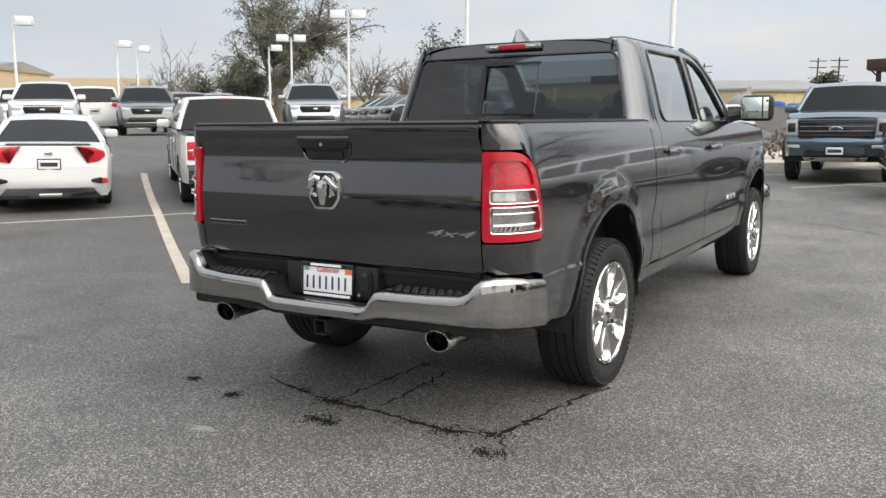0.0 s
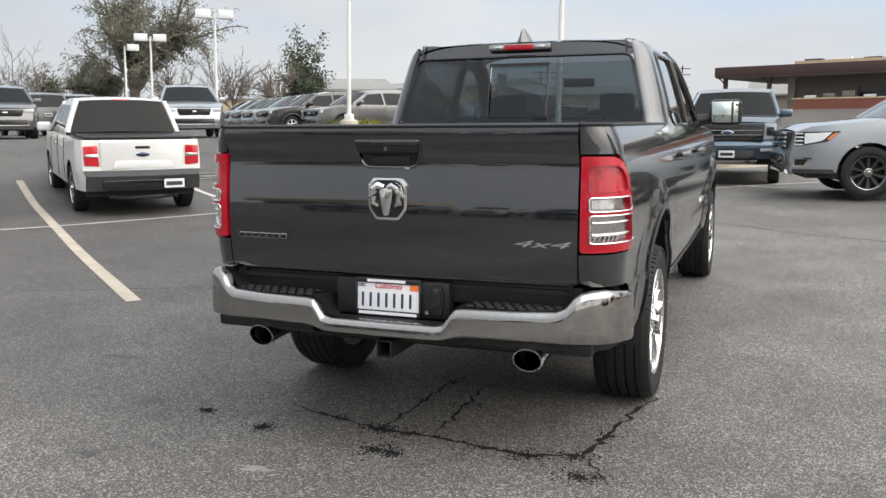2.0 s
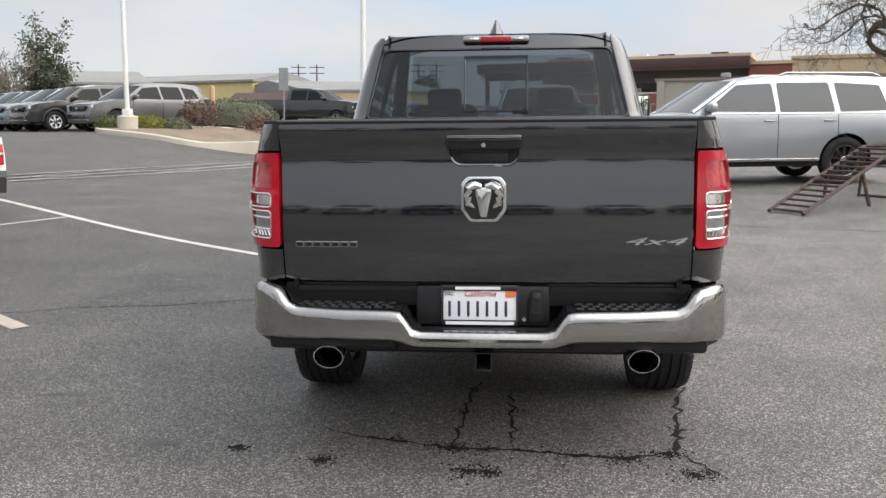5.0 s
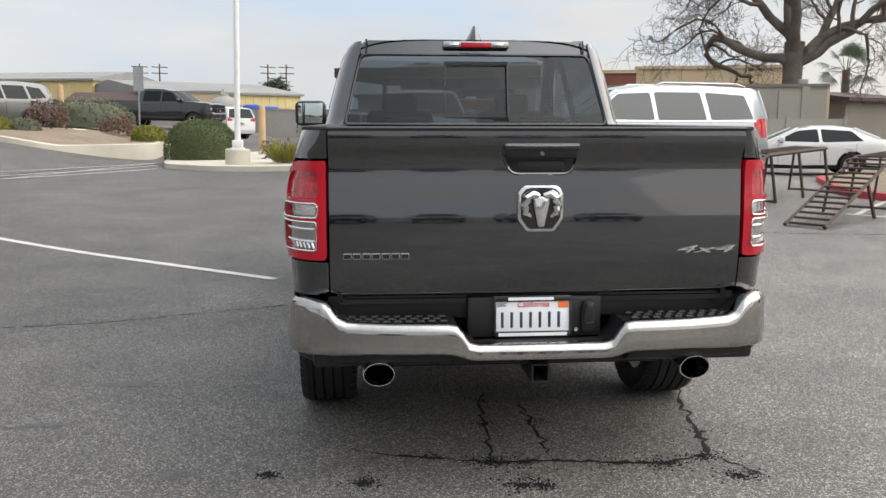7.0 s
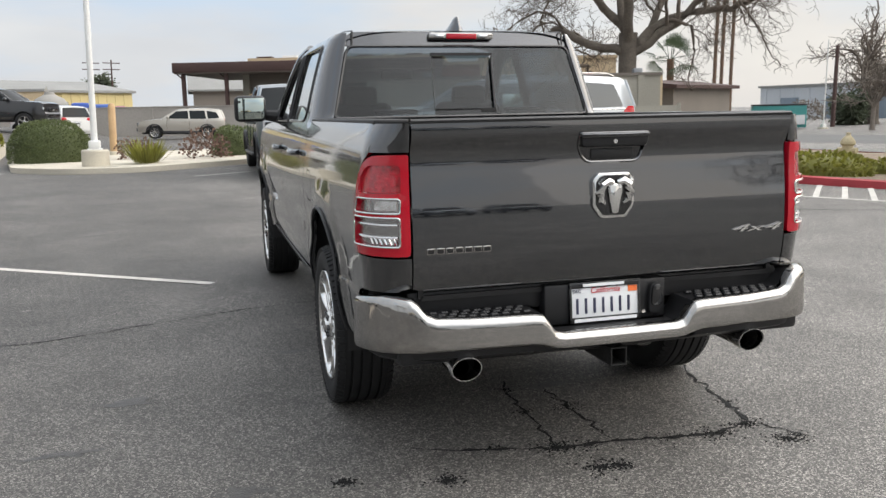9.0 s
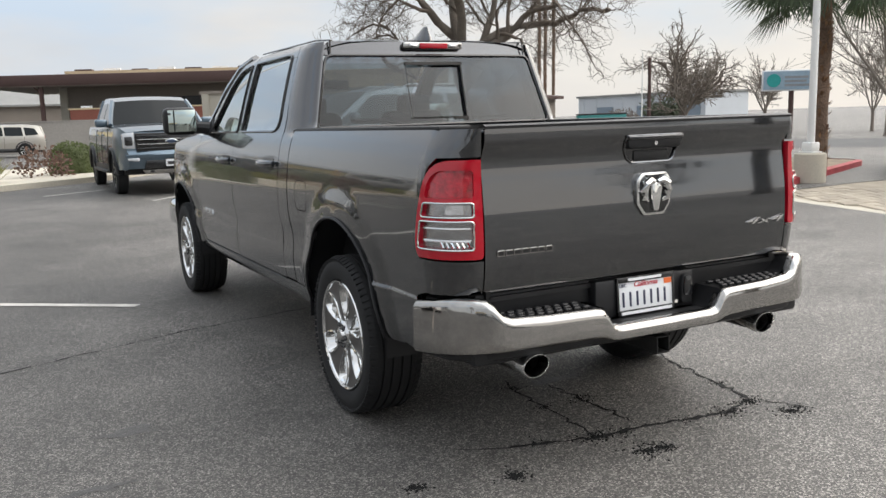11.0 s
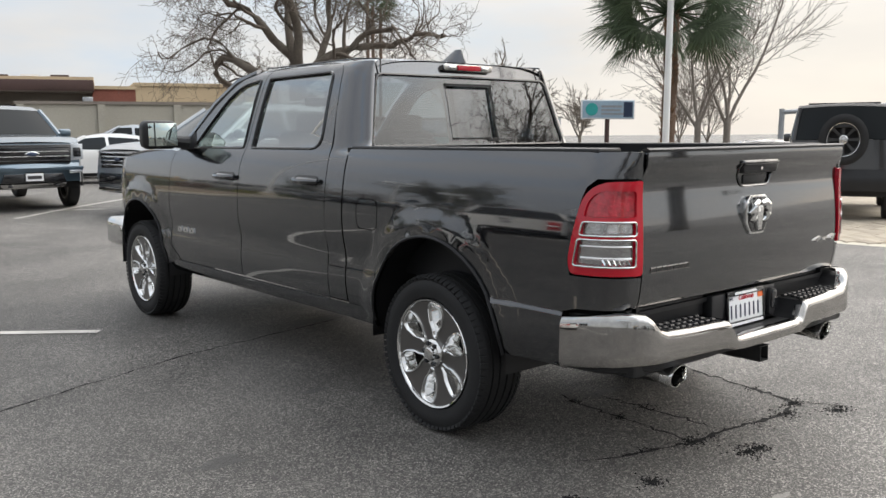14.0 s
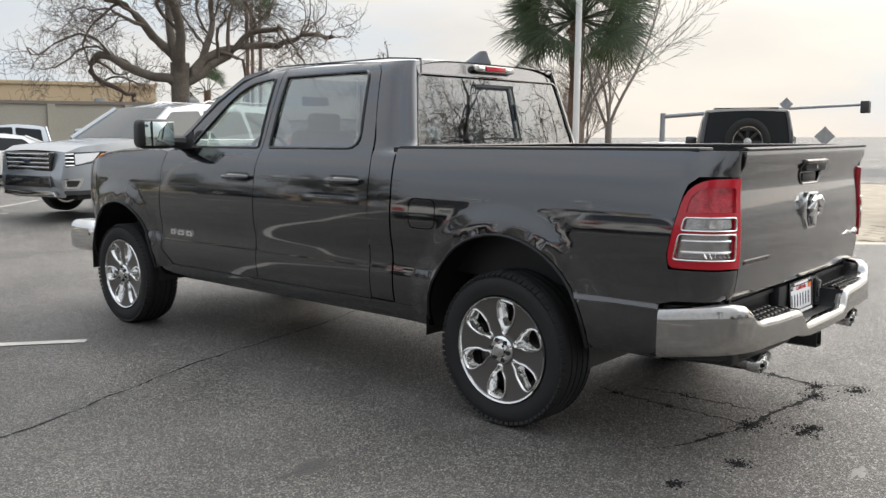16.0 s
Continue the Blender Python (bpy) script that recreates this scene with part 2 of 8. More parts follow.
def add_tube(bm, pts, radii, n=8, cap=True):
    """A tapered tube along points."""
    prev = None
    for k, (p, r) in enumerate(zip(pts, radii)):
        p = Vector(p)
        d = Vector(pts[min(k + 1, len(pts) - 1)]) - Vector(pts[max(k - 1, 0)])
        q = d.to_track_quat("Z", "Y")
        ring = [bm.verts.new(p + q @ Vector((r * math.cos(2 * math.pi * i / n), r * math.sin(2 * math.pi * i / n), 0))) for i in range(n)]
        if prev:
            for i in range(n):
                bm.faces.new((prev[i], prev[(i + 1) % n], ring[(i + 1) % n], ring[i]))
        elif cap and n > 3:
            bm.faces.new(ring[::-1])
        prev = ring
    if cap and n > 3:
        bm.faces.new(prev)
    return bm


def tube(pts, radii, n=8):
    return add_tube(bmesh.new(), pts, radii if hasattr(radii, "__len__") else [radii] * len(pts), n)


def spline(table):
    """A smooth curve through (at, value) pairs, without overshoot."""
    xs, ys = np.array([p[0] for p in table], float), np.array([p[1] for p in table], float)
    h, d = np.diff(xs), np.diff(ys) / np.diff(xs)
    m = np.zeros(len(xs))
    m[0], m[-1] = d[0], d[-1]
    for k in range(1, len(xs) - 1):
        if d[k - 1] * d[k] > 0:
            w1, w2 = 2 * h[k] + h[k - 1], h[k] + 2 * h[k - 1]
            m[k] = (w1 + w2) / (w1 / d[k - 1] + w2 / d[k])

    def f(x):
        x = min(max(x, xs[0]), xs[-1])
        k = min(int(np.searchsorted(xs, x, "right")) - 1, len(h) - 1)
        t = (x - xs[k]) / h[k]
        return float((1 + 2 * t) * (1 - t) ** 2 * ys[k] + t * (1 - t) ** 2 * h[k] * m[k] + t * t * (3 - 2 * t) * ys[k + 1] + t * t * (t - 1) * h[k] * m[k + 1])
    return f


def rounded(poly, radius, seg=4):
    """A polygon with its corners rounded; radius for all, or one a corner."""
    out, n = [], len(poly)
    for i, p in enumerate(poly):
        r = radius[i] if hasattr(radius, "__len__") else radius
        p, a, b = Vector(p), Vector(poly[i - 1]), Vector(poly[(i + 1) % n])
        if r <= 0:
            out.append(p)
            continue
        u, v = (a - p), (b - p)
        k = min(r, u.length * 0.45, v.length * 0.45)
        s, e = p + u.normalized() * k, p + v.normalized() * k
        for j in range(seg + 1):
            t = j / seg
            out.append(s * (1 - t) ** 2 + p * 2 * t * (1 - t) + e * t * t)
    return out


def dense(poly, step):
    out = []
    for i, p in enumerate(poly):
        p, q = Vector(p), Vector(poly[(i + 1) % len(poly)])
        k = max(1, int((q - p).length / step + 0.5))
        out += [p.lerp(q, j / k) for j in range(k)]
    return out


def inside(p, poly):
    x, y, c = p[0], p[1], False
    for i in range(len(poly)):
        (x1, y1), (x2, y2) = poly[i - 1], poly[i]
        if (y1 > y) != (y2 > y) and x < (x2 - x1) * (y - y1) / (y2 - y1) + x1:
            c = not c
    return c


def sheet(outline, fn, holes=(), step=0.04, flange=0.018, out=(0, 1.8, 0.9), bm=None, true=False, rows=()):
    """A curved panel: the flat outline, less its holes, filled with small triangles and laid on the surface fn(u, v),
    with its rim turned in by the flange. out: a point inside the body."""
    loops = [dense(outline, step)] + [dense(h, step) for h in holes]
    pts, edges = [], []
    for lp in loops:
        k = len(pts)
        pts += lp
        edges += [(k + i, k + (i + 1) % len(lp)) for i in range(len(lp))]
    flat = [[(p[0], p[1]) for p in lp] for lp in loops]
    us, vs = [p[0] for p in flat[0]], [p[1] for p in flat[0]]
    nu, nv = int((max(us) - min(us)) / step), int((max(vs) - min(vs)) / step)
    rim = np.array([q for lp in flat for q in lp])
    for i in range(nu + 1):
        for j in range(nv + 1):
            p = (min(us) + (i + 0.5) * step, min(vs) + (j + 0.5) * step)
            if inside(p, flat[0]) and not any(inside(p, h) for h in flat[1:]) and np.min(np.abs(rim - p).sum(1)) > 0.6 * step:
                pts.append(Vector(p))
    for v in rows:
        for i in range(2 * nu + 1):
            p = (min(us) + (i + 0.5) * step / 2, v)
            if inside(p, flat[0]) and not any(inside(p, h) for h in flat[1:]) and np.min(np.abs(rim - p).sum(1)) > 0.35 * step:
                pts.append(Vector(p))
    vv, ee, ff, *_ = delaunay_2d_cdt([Vector(p).to_2d() for p in pts], edges, [], 0, 1e-5)
    bm = bm or bmesh.new()
    lay = bm.verts.layers.float_vector.new("true_normal") if true else None
    vs = [bm.verts.new(fn(p[0], p[1])) for p in vv]
    faces = []
    for f in ff:
        c = sum((vv[i] for i in f), Vector((0, 0))) / 3
        if inside(c, flat[0]) and not any(inside(c, h) for h in flat[1:]):
            faces.append(bm.faces.new([vs[i] for i in f]))
    for f in faces:
        f.normal_update()
    mid = Vector(out)
    turned = sum(f.normal.dot(f.calc_center_median() - mid) * f.calc_area() for f in faces) < 0
    if turned:
        bmesh.ops.reverse_faces(bm, faces=faces)
        for f in faces:
            f.normal_update()
    if true:
        h = 0.008
        for v, p in zip(vs, vv):
            n = (fn(p[0] + h, p[1]) - fn(p[0] - h, p[1])).cross(fn(p[0], p[1] + h) - fn(p[0], p[1] - h)).normalized()
            near = sum((f.normal for f in v.link_faces), Vector())
            v[lay] = n if n.dot(near) > 0 else -n
    if flange:
        normal = {}
        for f in faces:
            f.normal_update()
            for v in f.verts:
                normal[v] = normal.get(v, Vector()) + f.normal
        rims = [e for f in faces for e in f.edges if len(e.link_faces) == 1]
        top, low = {}, {}
        for e in rims:
            for v in e.verts:
                if v not in top:
                    top[v] = bm.verts.new(v.co)
                    low[v] = bm.verts.new(v.co - normal[v].normalized() * flange)
        for e in set(rims):
            a, b = e.verts
            bm.faces.new((top[a], top[b], low[b], low[a]))
    bmesh.ops.delete(bm, geom=[v for v in bm.verts if not v.link_faces], context="VERTS")
    return bm


def loft(rows):
    """A grid of points joined into a skin."""
    bm = bmesh.new()
    vs = [[bm.verts.new(p) for p in r] for r in rows]
    for p, q in zip(vs, vs[1:]):
        for i in range(len(p) - 1):
            bm.faces.new((p[i], p[i + 1], q[i + 1], q[i]))
    return bm


def solid(bm, depth):
    """Gives a skin thickness, to the side away from its normals."""
    bmesh.ops.recalc_face_normals(bm, faces=bm.faces)
    bmesh.ops.solidify(bm, geom=list(bm.faces), thickness=depth)
    return bm


def slab(outline, depth, bevel=0.0, m=Matrix()):
    """A flat outline in x, z pulled along y, its far rim bevelled."""
    bm = bmesh.new()
    f = bm.faces.new([bm.verts.new((p[0], 0, p[1])) for p in outline])
    got = bmesh.ops.extrude_face_region(bm, geom=[f])
    vs = [v for v in got["geom"] if isinstance(v, bmesh.types.BMVert)]
    bmesh.ops.translate(bm, verts=vs, vec=(0, -depth, 0))
    bmesh.ops.recalc_face_normals(bm, faces=bm.faces)
    if bevel:
        es = [e for e in bm.edges if all(v in vs for v in e.verts)]
        bmesh.ops.bevel(bm, geom=es, offset=bevel, segments=2, affect="EDGES", profile=0.5)
    bmesh.ops.transform(bm, matrix=m, verts=bm.verts)
    return bm


def lettering(name, text, size, depth, material, parent, m, label="", shear=0.0):
    """Raised letters in the built-in font, as one mesh."""
    cu = bpy.data.curves.new(name, "FONT")
    cu.body, cu.size, cu.extrude, cu.align_x, cu.shear = text, size, depth, "CENTER", shear
    tmp = bpy.data.objects.new(name, cu)
    scene.collection.objects.link(tmp)
    bpy.context.view_layer.update()
    me = bpy.data.meshes.new_from_object(tmp.evaluated_get(bpy.context.evaluated_depsgraph_get()))
    bpy.data.objects.remove(tmp)
    me.materials.clear()
    me.materials.append(material)
    me.transform(m)
    ob = new(name, me)
    ob.parent = parent
    if label:
        ob["label"] = label
    return ob


def arch(c, r, a0, a1, n=22):
    return [(c[0] + r * math.cos(radians(a0 + (a1 - a0) * k / n)), c[1] + r * math.sin(radians(a0 + (a1 - a0) * k / n))) for k in range(n + 1)]


# ---- wheels ----
def tyre_mesh(r, w, rim, blocks=72):
    """A tyre on the x axis, outside at -x: bulged walls, ribs, grooves and shoulder blocks."""
    h = w / 2
    prof = [(-h * 0.78, rim), (-h * 0.92, rim + 0.012), (-h * 0.99, rim + (r - rim) * 0.35), (-h, rim + (r - rim) * 0.55), (-h * 0.97, r - 0.04),
            (-h * 0.9, r - 0.016), (-h * 0.8, r - 0.005)]
    for a in (-0.52, -0.18, 0.18, 0.52):
        prof += [(h * a - 0.006, r), (h * a - 0.005, r - 0.011), (h * a + 0.005, r - 0.011), (h * a + 0.006, r)]
    prof += [(-a, q) for a, q in prof[6::-1]]
    bm = lathe(prof, 64)
    for k in range(blocks):
        a = 2 * math.pi * k / blocks
        for s in (-1, 1):
            m = Matrix.Rotation(a, 4, "X") @ pose(s * h * 0.86, 0, r - 0.011, 0, s * 24, 0)
            add_box(bm, -0.019, 0.019, -0.012, 0.012, -0.012, 0.0045, m=m)
    return bm


def widened(poly, d):
    """A closed outline moved outward by d."""
    n, out = len(poly), []
    turn = math.copysign(1, sum(poly[i - 1].x * poly[i].y - poly[i].x * poly[i - 1].y for i in range(n)))
    for i in range(n):
        t = (poly[(i + 1) % n] - poly[i - 1]).normalized()
        out.append(poly[i] + Vector((t.y, -t.x)) * d * turn)
    return out


def wheel(parent, m, r, w, rim, spokes, face, edge, name="wheel", label="", holes=6, detail=True):
    """One wheel: tyre, rim, spoked face, hub cap and nuts, outside at -x."""
    wh = new(name)
    wh.parent = parent
    wh.matrix_local = m
    if label:
        wh["label"] = label
    part("tyre", tyre_mesh(r, w, rim) if detail else lathe([(-w * 0.4, rim), (-w * 0.49, rim + 0.03), (-w / 2, (r + rim) / 2), (-w * 0.46, r - 0.03), (-w * 0.38, r), (w * 0.38, r), (w * 0.48, r - 0.04), (w * 0.4, rim)], 32), RUBBER, wh)
    o = -w / 2
    part("rim", lathe([(o + 0.012, rim + 0.005), (o + 0.006, rim + 0.002), (o + 0.010, rim - 0.006), (o + 0.05, rim - 0.022), (o + 0.10, rim - 0.035), (w * 0.4, rim - 0.035), (w * 0.4, rim)], 48 if detail else 28), edge, wh)
    part("brake_disc", lathe([(o + 0.15, 0.001), (o + 0.15, rim * 0.72), (o + 0.17, rim * 0.72), (o + 0.17, rim * 0.9), (o + 0.2, rim * 0.92)], 24), BRAKE_STEEL if detail else DARK_METAL, wh)
    R = rim - (0.007 if spokes == "pockets" else 0.012)
    hole = []
    if spokes == "pockets":
        for k in range(holes):
            a = 2 * math.pi * (k + 0.5) / holes
            pts = [(0.086, -0.010), (0.118, -0.017), (0.152, -0.042), (R * 0.80, -0.055), (R * 0.945, -0.045), (R * 0.965, 0.0), (R * 0.945, 0.045), (R * 0.80, 0.055), (0.152, 0.042), (0.118, 0.017), (0.086, 0.010)]
            rot = Matrix.Rotation(a, 2)
            hole.append(rounded([rot @ Vector(p) for p in pts], 0.016, 3))
    else:
        for k in range(holes):
            a = 2 * math.pi * (k + 0.5) / holes
            b = math.pi / holes
            pts = [(R * 0.30 * math.cos(b * 0.35), -R * 0.3 * math.sin(b * 0.35)), (R * 0.94 * math.cos(b * 0.72), -R * 0.94 * math.sin(b * 0.72)), (R * 0.95, 0),
                   (R * 0.94 * math.cos(b * 0.72), R * 0.94 * math.sin(b * 0.72)), (R * 0.30 * math.cos(b * 0.35), R * 0.3 * math.sin(b * 0.35))]
            rot = Matrix.Rotation(a, 2)
            hole.append(rounded([rot @ Vector(p) for p in pts], 0.02, 2))
    disc = [(R * math.cos(2 * math.pi * i / 48), R * math.sin(2 * math.pi * i / 48)) for i in range(48)]

    def dish(u, v):
        q = math.hypot(u, v) / R
        return Vector((o + 0.030 - 0.012 * q ** 3 + 0.008 * (1 - q), u, v))
    part("wheel_face", sheet(disc, dish, hole, 0.03 if detail else 0.09, 0.03, (w, 0, 0)), face, wh)
    if spokes == "pockets":
        for h in hole:
            bm = bmesh.new()
            ring = []
            for g, dx in ((0.0095, -0.0006), (0.008, -0.006), (0.001, -0.0085), (-0.003, -0.004), (-0.009, 0.012), (-0.018, 0.036), (-0.025, 0.060)):
                ring.append([bm.verts.new(dish(*p) + Vector((dx, 0, 0))) for p in widened(h, g)])
            for p, q in zip(ring, ring[1:]):
                for i in range(len(p)):
                    bm.faces.new((p[i - 1], p[i], q[i], q[i - 1]))
            bmesh.ops.recalc_face_normals(bm, faces=bm.faces)
            part("spoke_edge", bm, edge, wh, "bright chrome edge of a spoke pocket")
    part("hub_cap", lathe([(o + 0.05, 0.075), (o + 0.022, 0.072), (o + 0.012, 0.06), (o + 0.012, 0.038), (o - 0.004, 0.034), (o - 0.008, 0.026), (o - 0.008, 0.001)], 24), edge, wh)
    if detail:
        for k in range(6):
            a = 2 * math.pi * k / 6
            nut = part("wheel_nut", lathe([(o + 0.03, 0.012), (o + 0.004, 0.012), (o - 0.002, 0.008), (o - 0.002, 0.001)], 6), GLOSS_BLACK, wh)
            nut.location = (0, 0.054 * math.cos(a), 0.054 * math.sin(a))
    return wh


# ---- ground ----
def asphalt_material():
    m, nt, p = principled("worn_asphalt", (0.06, 0.06, 0.06), 0.64, spec=0.5)
    co = nt.nodes.new("ShaderNodeTexCoord")
    L = nt.links.new

    def noise_node(scale, detail, rough=0.5):
        n = nt.nodes.new("ShaderNodeTexNoise")
        n.inputs["Scale"].default_value, n.inputs["Detail"].default_value, n.inputs["Roughness"].default_value = scale, detail, rough
        L(co.outputs["Object"], n.inputs["Vector"])
        return n
    chips = nt.nodes.new("ShaderNodeTexVoronoi")
    chips.inputs["Scale"].default_value = 155
    L(co.outputs["Object"], chips.inputs["Vector"])
    fine, patch, broad = noise_node(85, 5, 0.75), noise_node(1.1, 6, 0.6), noise_node(0.16, 4)
    ramp = nt.nodes.new("ShaderNodeValToRGB")
    e = ramp.color_ramp.elements
    e[0].position, e[0].color = 0.0, (0.030, 0.0285, 0.027, 1)
    e[1].position, e[1].color = 1.0, (0.52, 0.49, 0.44, 1)
    a = e.new(0.55)
    a.color = (0.083, 0.078, 0.072, 1)
    b = e.new(0.78)
    b.color = (0.215, 0.203, 0.185, 1)
    sep = nt.nodes.new("ShaderNodeSeparateColor")
    L(chips.outputs["Color"], sep.inputs[0])
    mix = nt.nodes.new("ShaderNodeMix")
    mix.inputs["Factor"].default_value = 0.22
    L(sep.outputs[0], mix.inputs["A"]), L(fine.outputs["Fac"], mix.inputs["B"])
    L(mix.outputs["Result"], ramp.inputs[0])
    mul = nt.nodes.new("ShaderNodeMix")
    mul.data_type, mul.blend_type = "RGBA", "MULTIPLY"
    mul.inputs["Factor"].default_value = 1
    r1 = nt.nodes.new("ShaderNodeMapRange")
    r1.inputs["From Min"].default_value, r1.inputs["From Max"].default_value = 0.3, 0.7
    r1.inputs["To Min"].default_value, r1.inputs["To Max"].default_value = 0.72, 1.25
    r2 = nt.nodes.new("ShaderNodeMapRange")
    r2.inputs["From Min"].default_value, r2.inputs["From Max"].default_value = 0.35, 0.65
    r2.inputs["To Min"].default_value, r2.inputs["To Max"].default_value = 0.85, 1.15
    mm = nt.nodes.new("ShaderNodeMath")
    mm.operation = "MULTIPLY"
    L(patch.outputs["Fac"], r1.inputs["Value"]), L(broad.outputs["Fac"], r2.inputs["Value"])
    L(r1.outputs[0], mm.inputs[0]), L(r2.outputs[0], mm.inputs[1])
    # sealing coat worn off towards the stall's east, the sheen there painted in too
    place, sx = nt.nodes.new("ShaderNodeSeparateXYZ"), nt.nodes.new("ShaderNodeMath")
    bare, wear_and_sheen = nt.nodes.new("ShaderNodeMapRange"), nt.nodes.new("ShaderNodeMath")
    sx.operation, wear_and_sheen.operation = "MULTIPLY_ADD", "MULTIPLY"
    sx.inputs[1].default_value = 5.0
    bare.interpolation_type = "SMOOTHSTEP"
    bare.inputs["From Min"].default_value, bare.inputs["From Max"].default_value = -2.2, 0.7
    bare.inputs["To Min"].default_value, bare.inputs["To Max"].default_value = 0.74, 1.20
    L(co.outputs["Object"], place.inputs[0])
    L(broad.outputs["Fac"], sx.inputs[0]), L(place.outputs["X"], sx.inputs[2])
    L(sx.outputs[0], bare.inputs["Value"])
    L(mm.outputs[0], wear_and_sheen.inputs[0]), L(bare.outputs[0], wear_and_sheen.inputs[1])
    L(ramp.outputs[0], mul.inputs["A"]), L(wear_and_sheen.outputs[0], mul.inputs["B"])
    L(mul.outputs["Result"], p.inputs["Base Color"])
    bp = nt.nodes.new("ShaderNodeBump")
    bp.inputs["Strength"].default_value, bp.inputs["Distance"].default_value = 0.8, 0.006
    L(mix.outputs["Result"], bp.inputs["Height"]), L(bp.outputs[0], p.inputs["Normal"])
    return m


ASPHALT = asphalt_material()


# ---- ground relief ----
def ease(t):
    t = min(max(t, 0.0), 1.0)
    return t * t * (3 - 2 * t)


def ground_z(x, y):
    """The lot: flat round the pickup, a shallow bowl, rising to the north-west and falling to the east."""
    r = math.hypot(x + 2.05, y - 6.0)
    return 0.2 * ease((r - 5.0) / 8.5) + 0.85 * ease((-x + 0.35 * y - 15) / 10) * ease((-x - 8.5) / 4.5) - 0.3 * ease((x - 4) / 6)


def lie(x, y, yaw=0.0, dz=0.0):
    """A pose on the ground, tilted with it."""
    n = Vector((ground_z(x - 1, y) - ground_z(x + 1, y), ground_z(x, y - 1) - ground_z(x, y + 1), 2)).normalized()
    return Matrix.Translation((x, y, ground_z(x, y) + dz)) @ Vector((0, 0, 1)).rotation_difference(n).to_matrix().to_4x4() @ pose(0, 0, 0, 0, 0, yaw)


def stand(x, y, yaw=0.0, dz=0.0):
    """A pose on the ground, upright by the plumb line, which leans a little to the lot."""
    return pose(x, y, ground_z(x, y) + dz, 0, 1.2, 0) @ pose(0, 0, 0, 0, 0, yaw)


# ---- other vehicles ----
DARK_GLASS = principled("dark_car_glass", (0.008, 0.010, 0.011), 0.04, 0, 0.0, 0.2)[0]
PALE_GLASS = principled("car_windscreen", (0.011, 0.013, 0.014), 0.04, 0, 0.0, 0.10)[0]
LAMP_GLASS = principled("head_lamp_glass", (0.5, 0.52, 0.54), 0.1, 0.4, 1.0)[0]
TAIL_RED = principled("tail_lamp_red", (0.5, 0.012, 0.02), 0.12, 0, 1.0)[0]
GREY_PLASTIC = worn("grey_plastic", (0.034, 0.034, 0.036), 0.55, 0, 120, 5, 0.2, 0.15, dist=0.002)
ALLOY = principled("silver_alloy", (0.55, 0.55, 0.54), 0.22, 0.9)[0]
SUV_GLASS = principled("tinted_side_glass", (0.055, 0.062, 0.062), 0.04, 0, 0.0, 0.6)[0]
DARK_ALLOY = principled("dark_alloy", (0.06, 0.06, 0.06), 0.3, 0.7)[0]
WHITE_PAINT = paint("white_paint", (0.68, 0.68, 0.665), 0.0, 0.3)
SILVER_PAINT = paint("silver_paint", (0.37, 0.395, 0.42), 0.8, 0.32)
SLATE_PAINT = paint("slate_blue_paint", (0.085, 0.125, 0.160), 0.65, 0.32)
BLACK_PAINT = paint("black_paint", (0.008, 0.008, 0.010), 0.2, 0.3)
NAVY_PAINT = paint("navy_paint", (0.012, 0.030, 0.075), 0.5, 0.3)
IRON_PAINT = paint("grey_paint", (0.13, 0.135, 0.135), 0.6, 0.35)
BEIGE_PAINT = paint("pale_gold_paint", (0.42, 0.39, 0.34), 0.6, 0.35)
RED_PAINT = paint("red_paint", (0.30, 0.02, 0.025), 0.3, 0.35)
GREEN_PAINT = paint("dark_green_paint", (0.02, 0.06, 0.045), 0.4, 0.35)
TEAL_PAINT = paint("pale_blue_paint", (0.20, 0.27, 0.28), 0.5, 0.35)

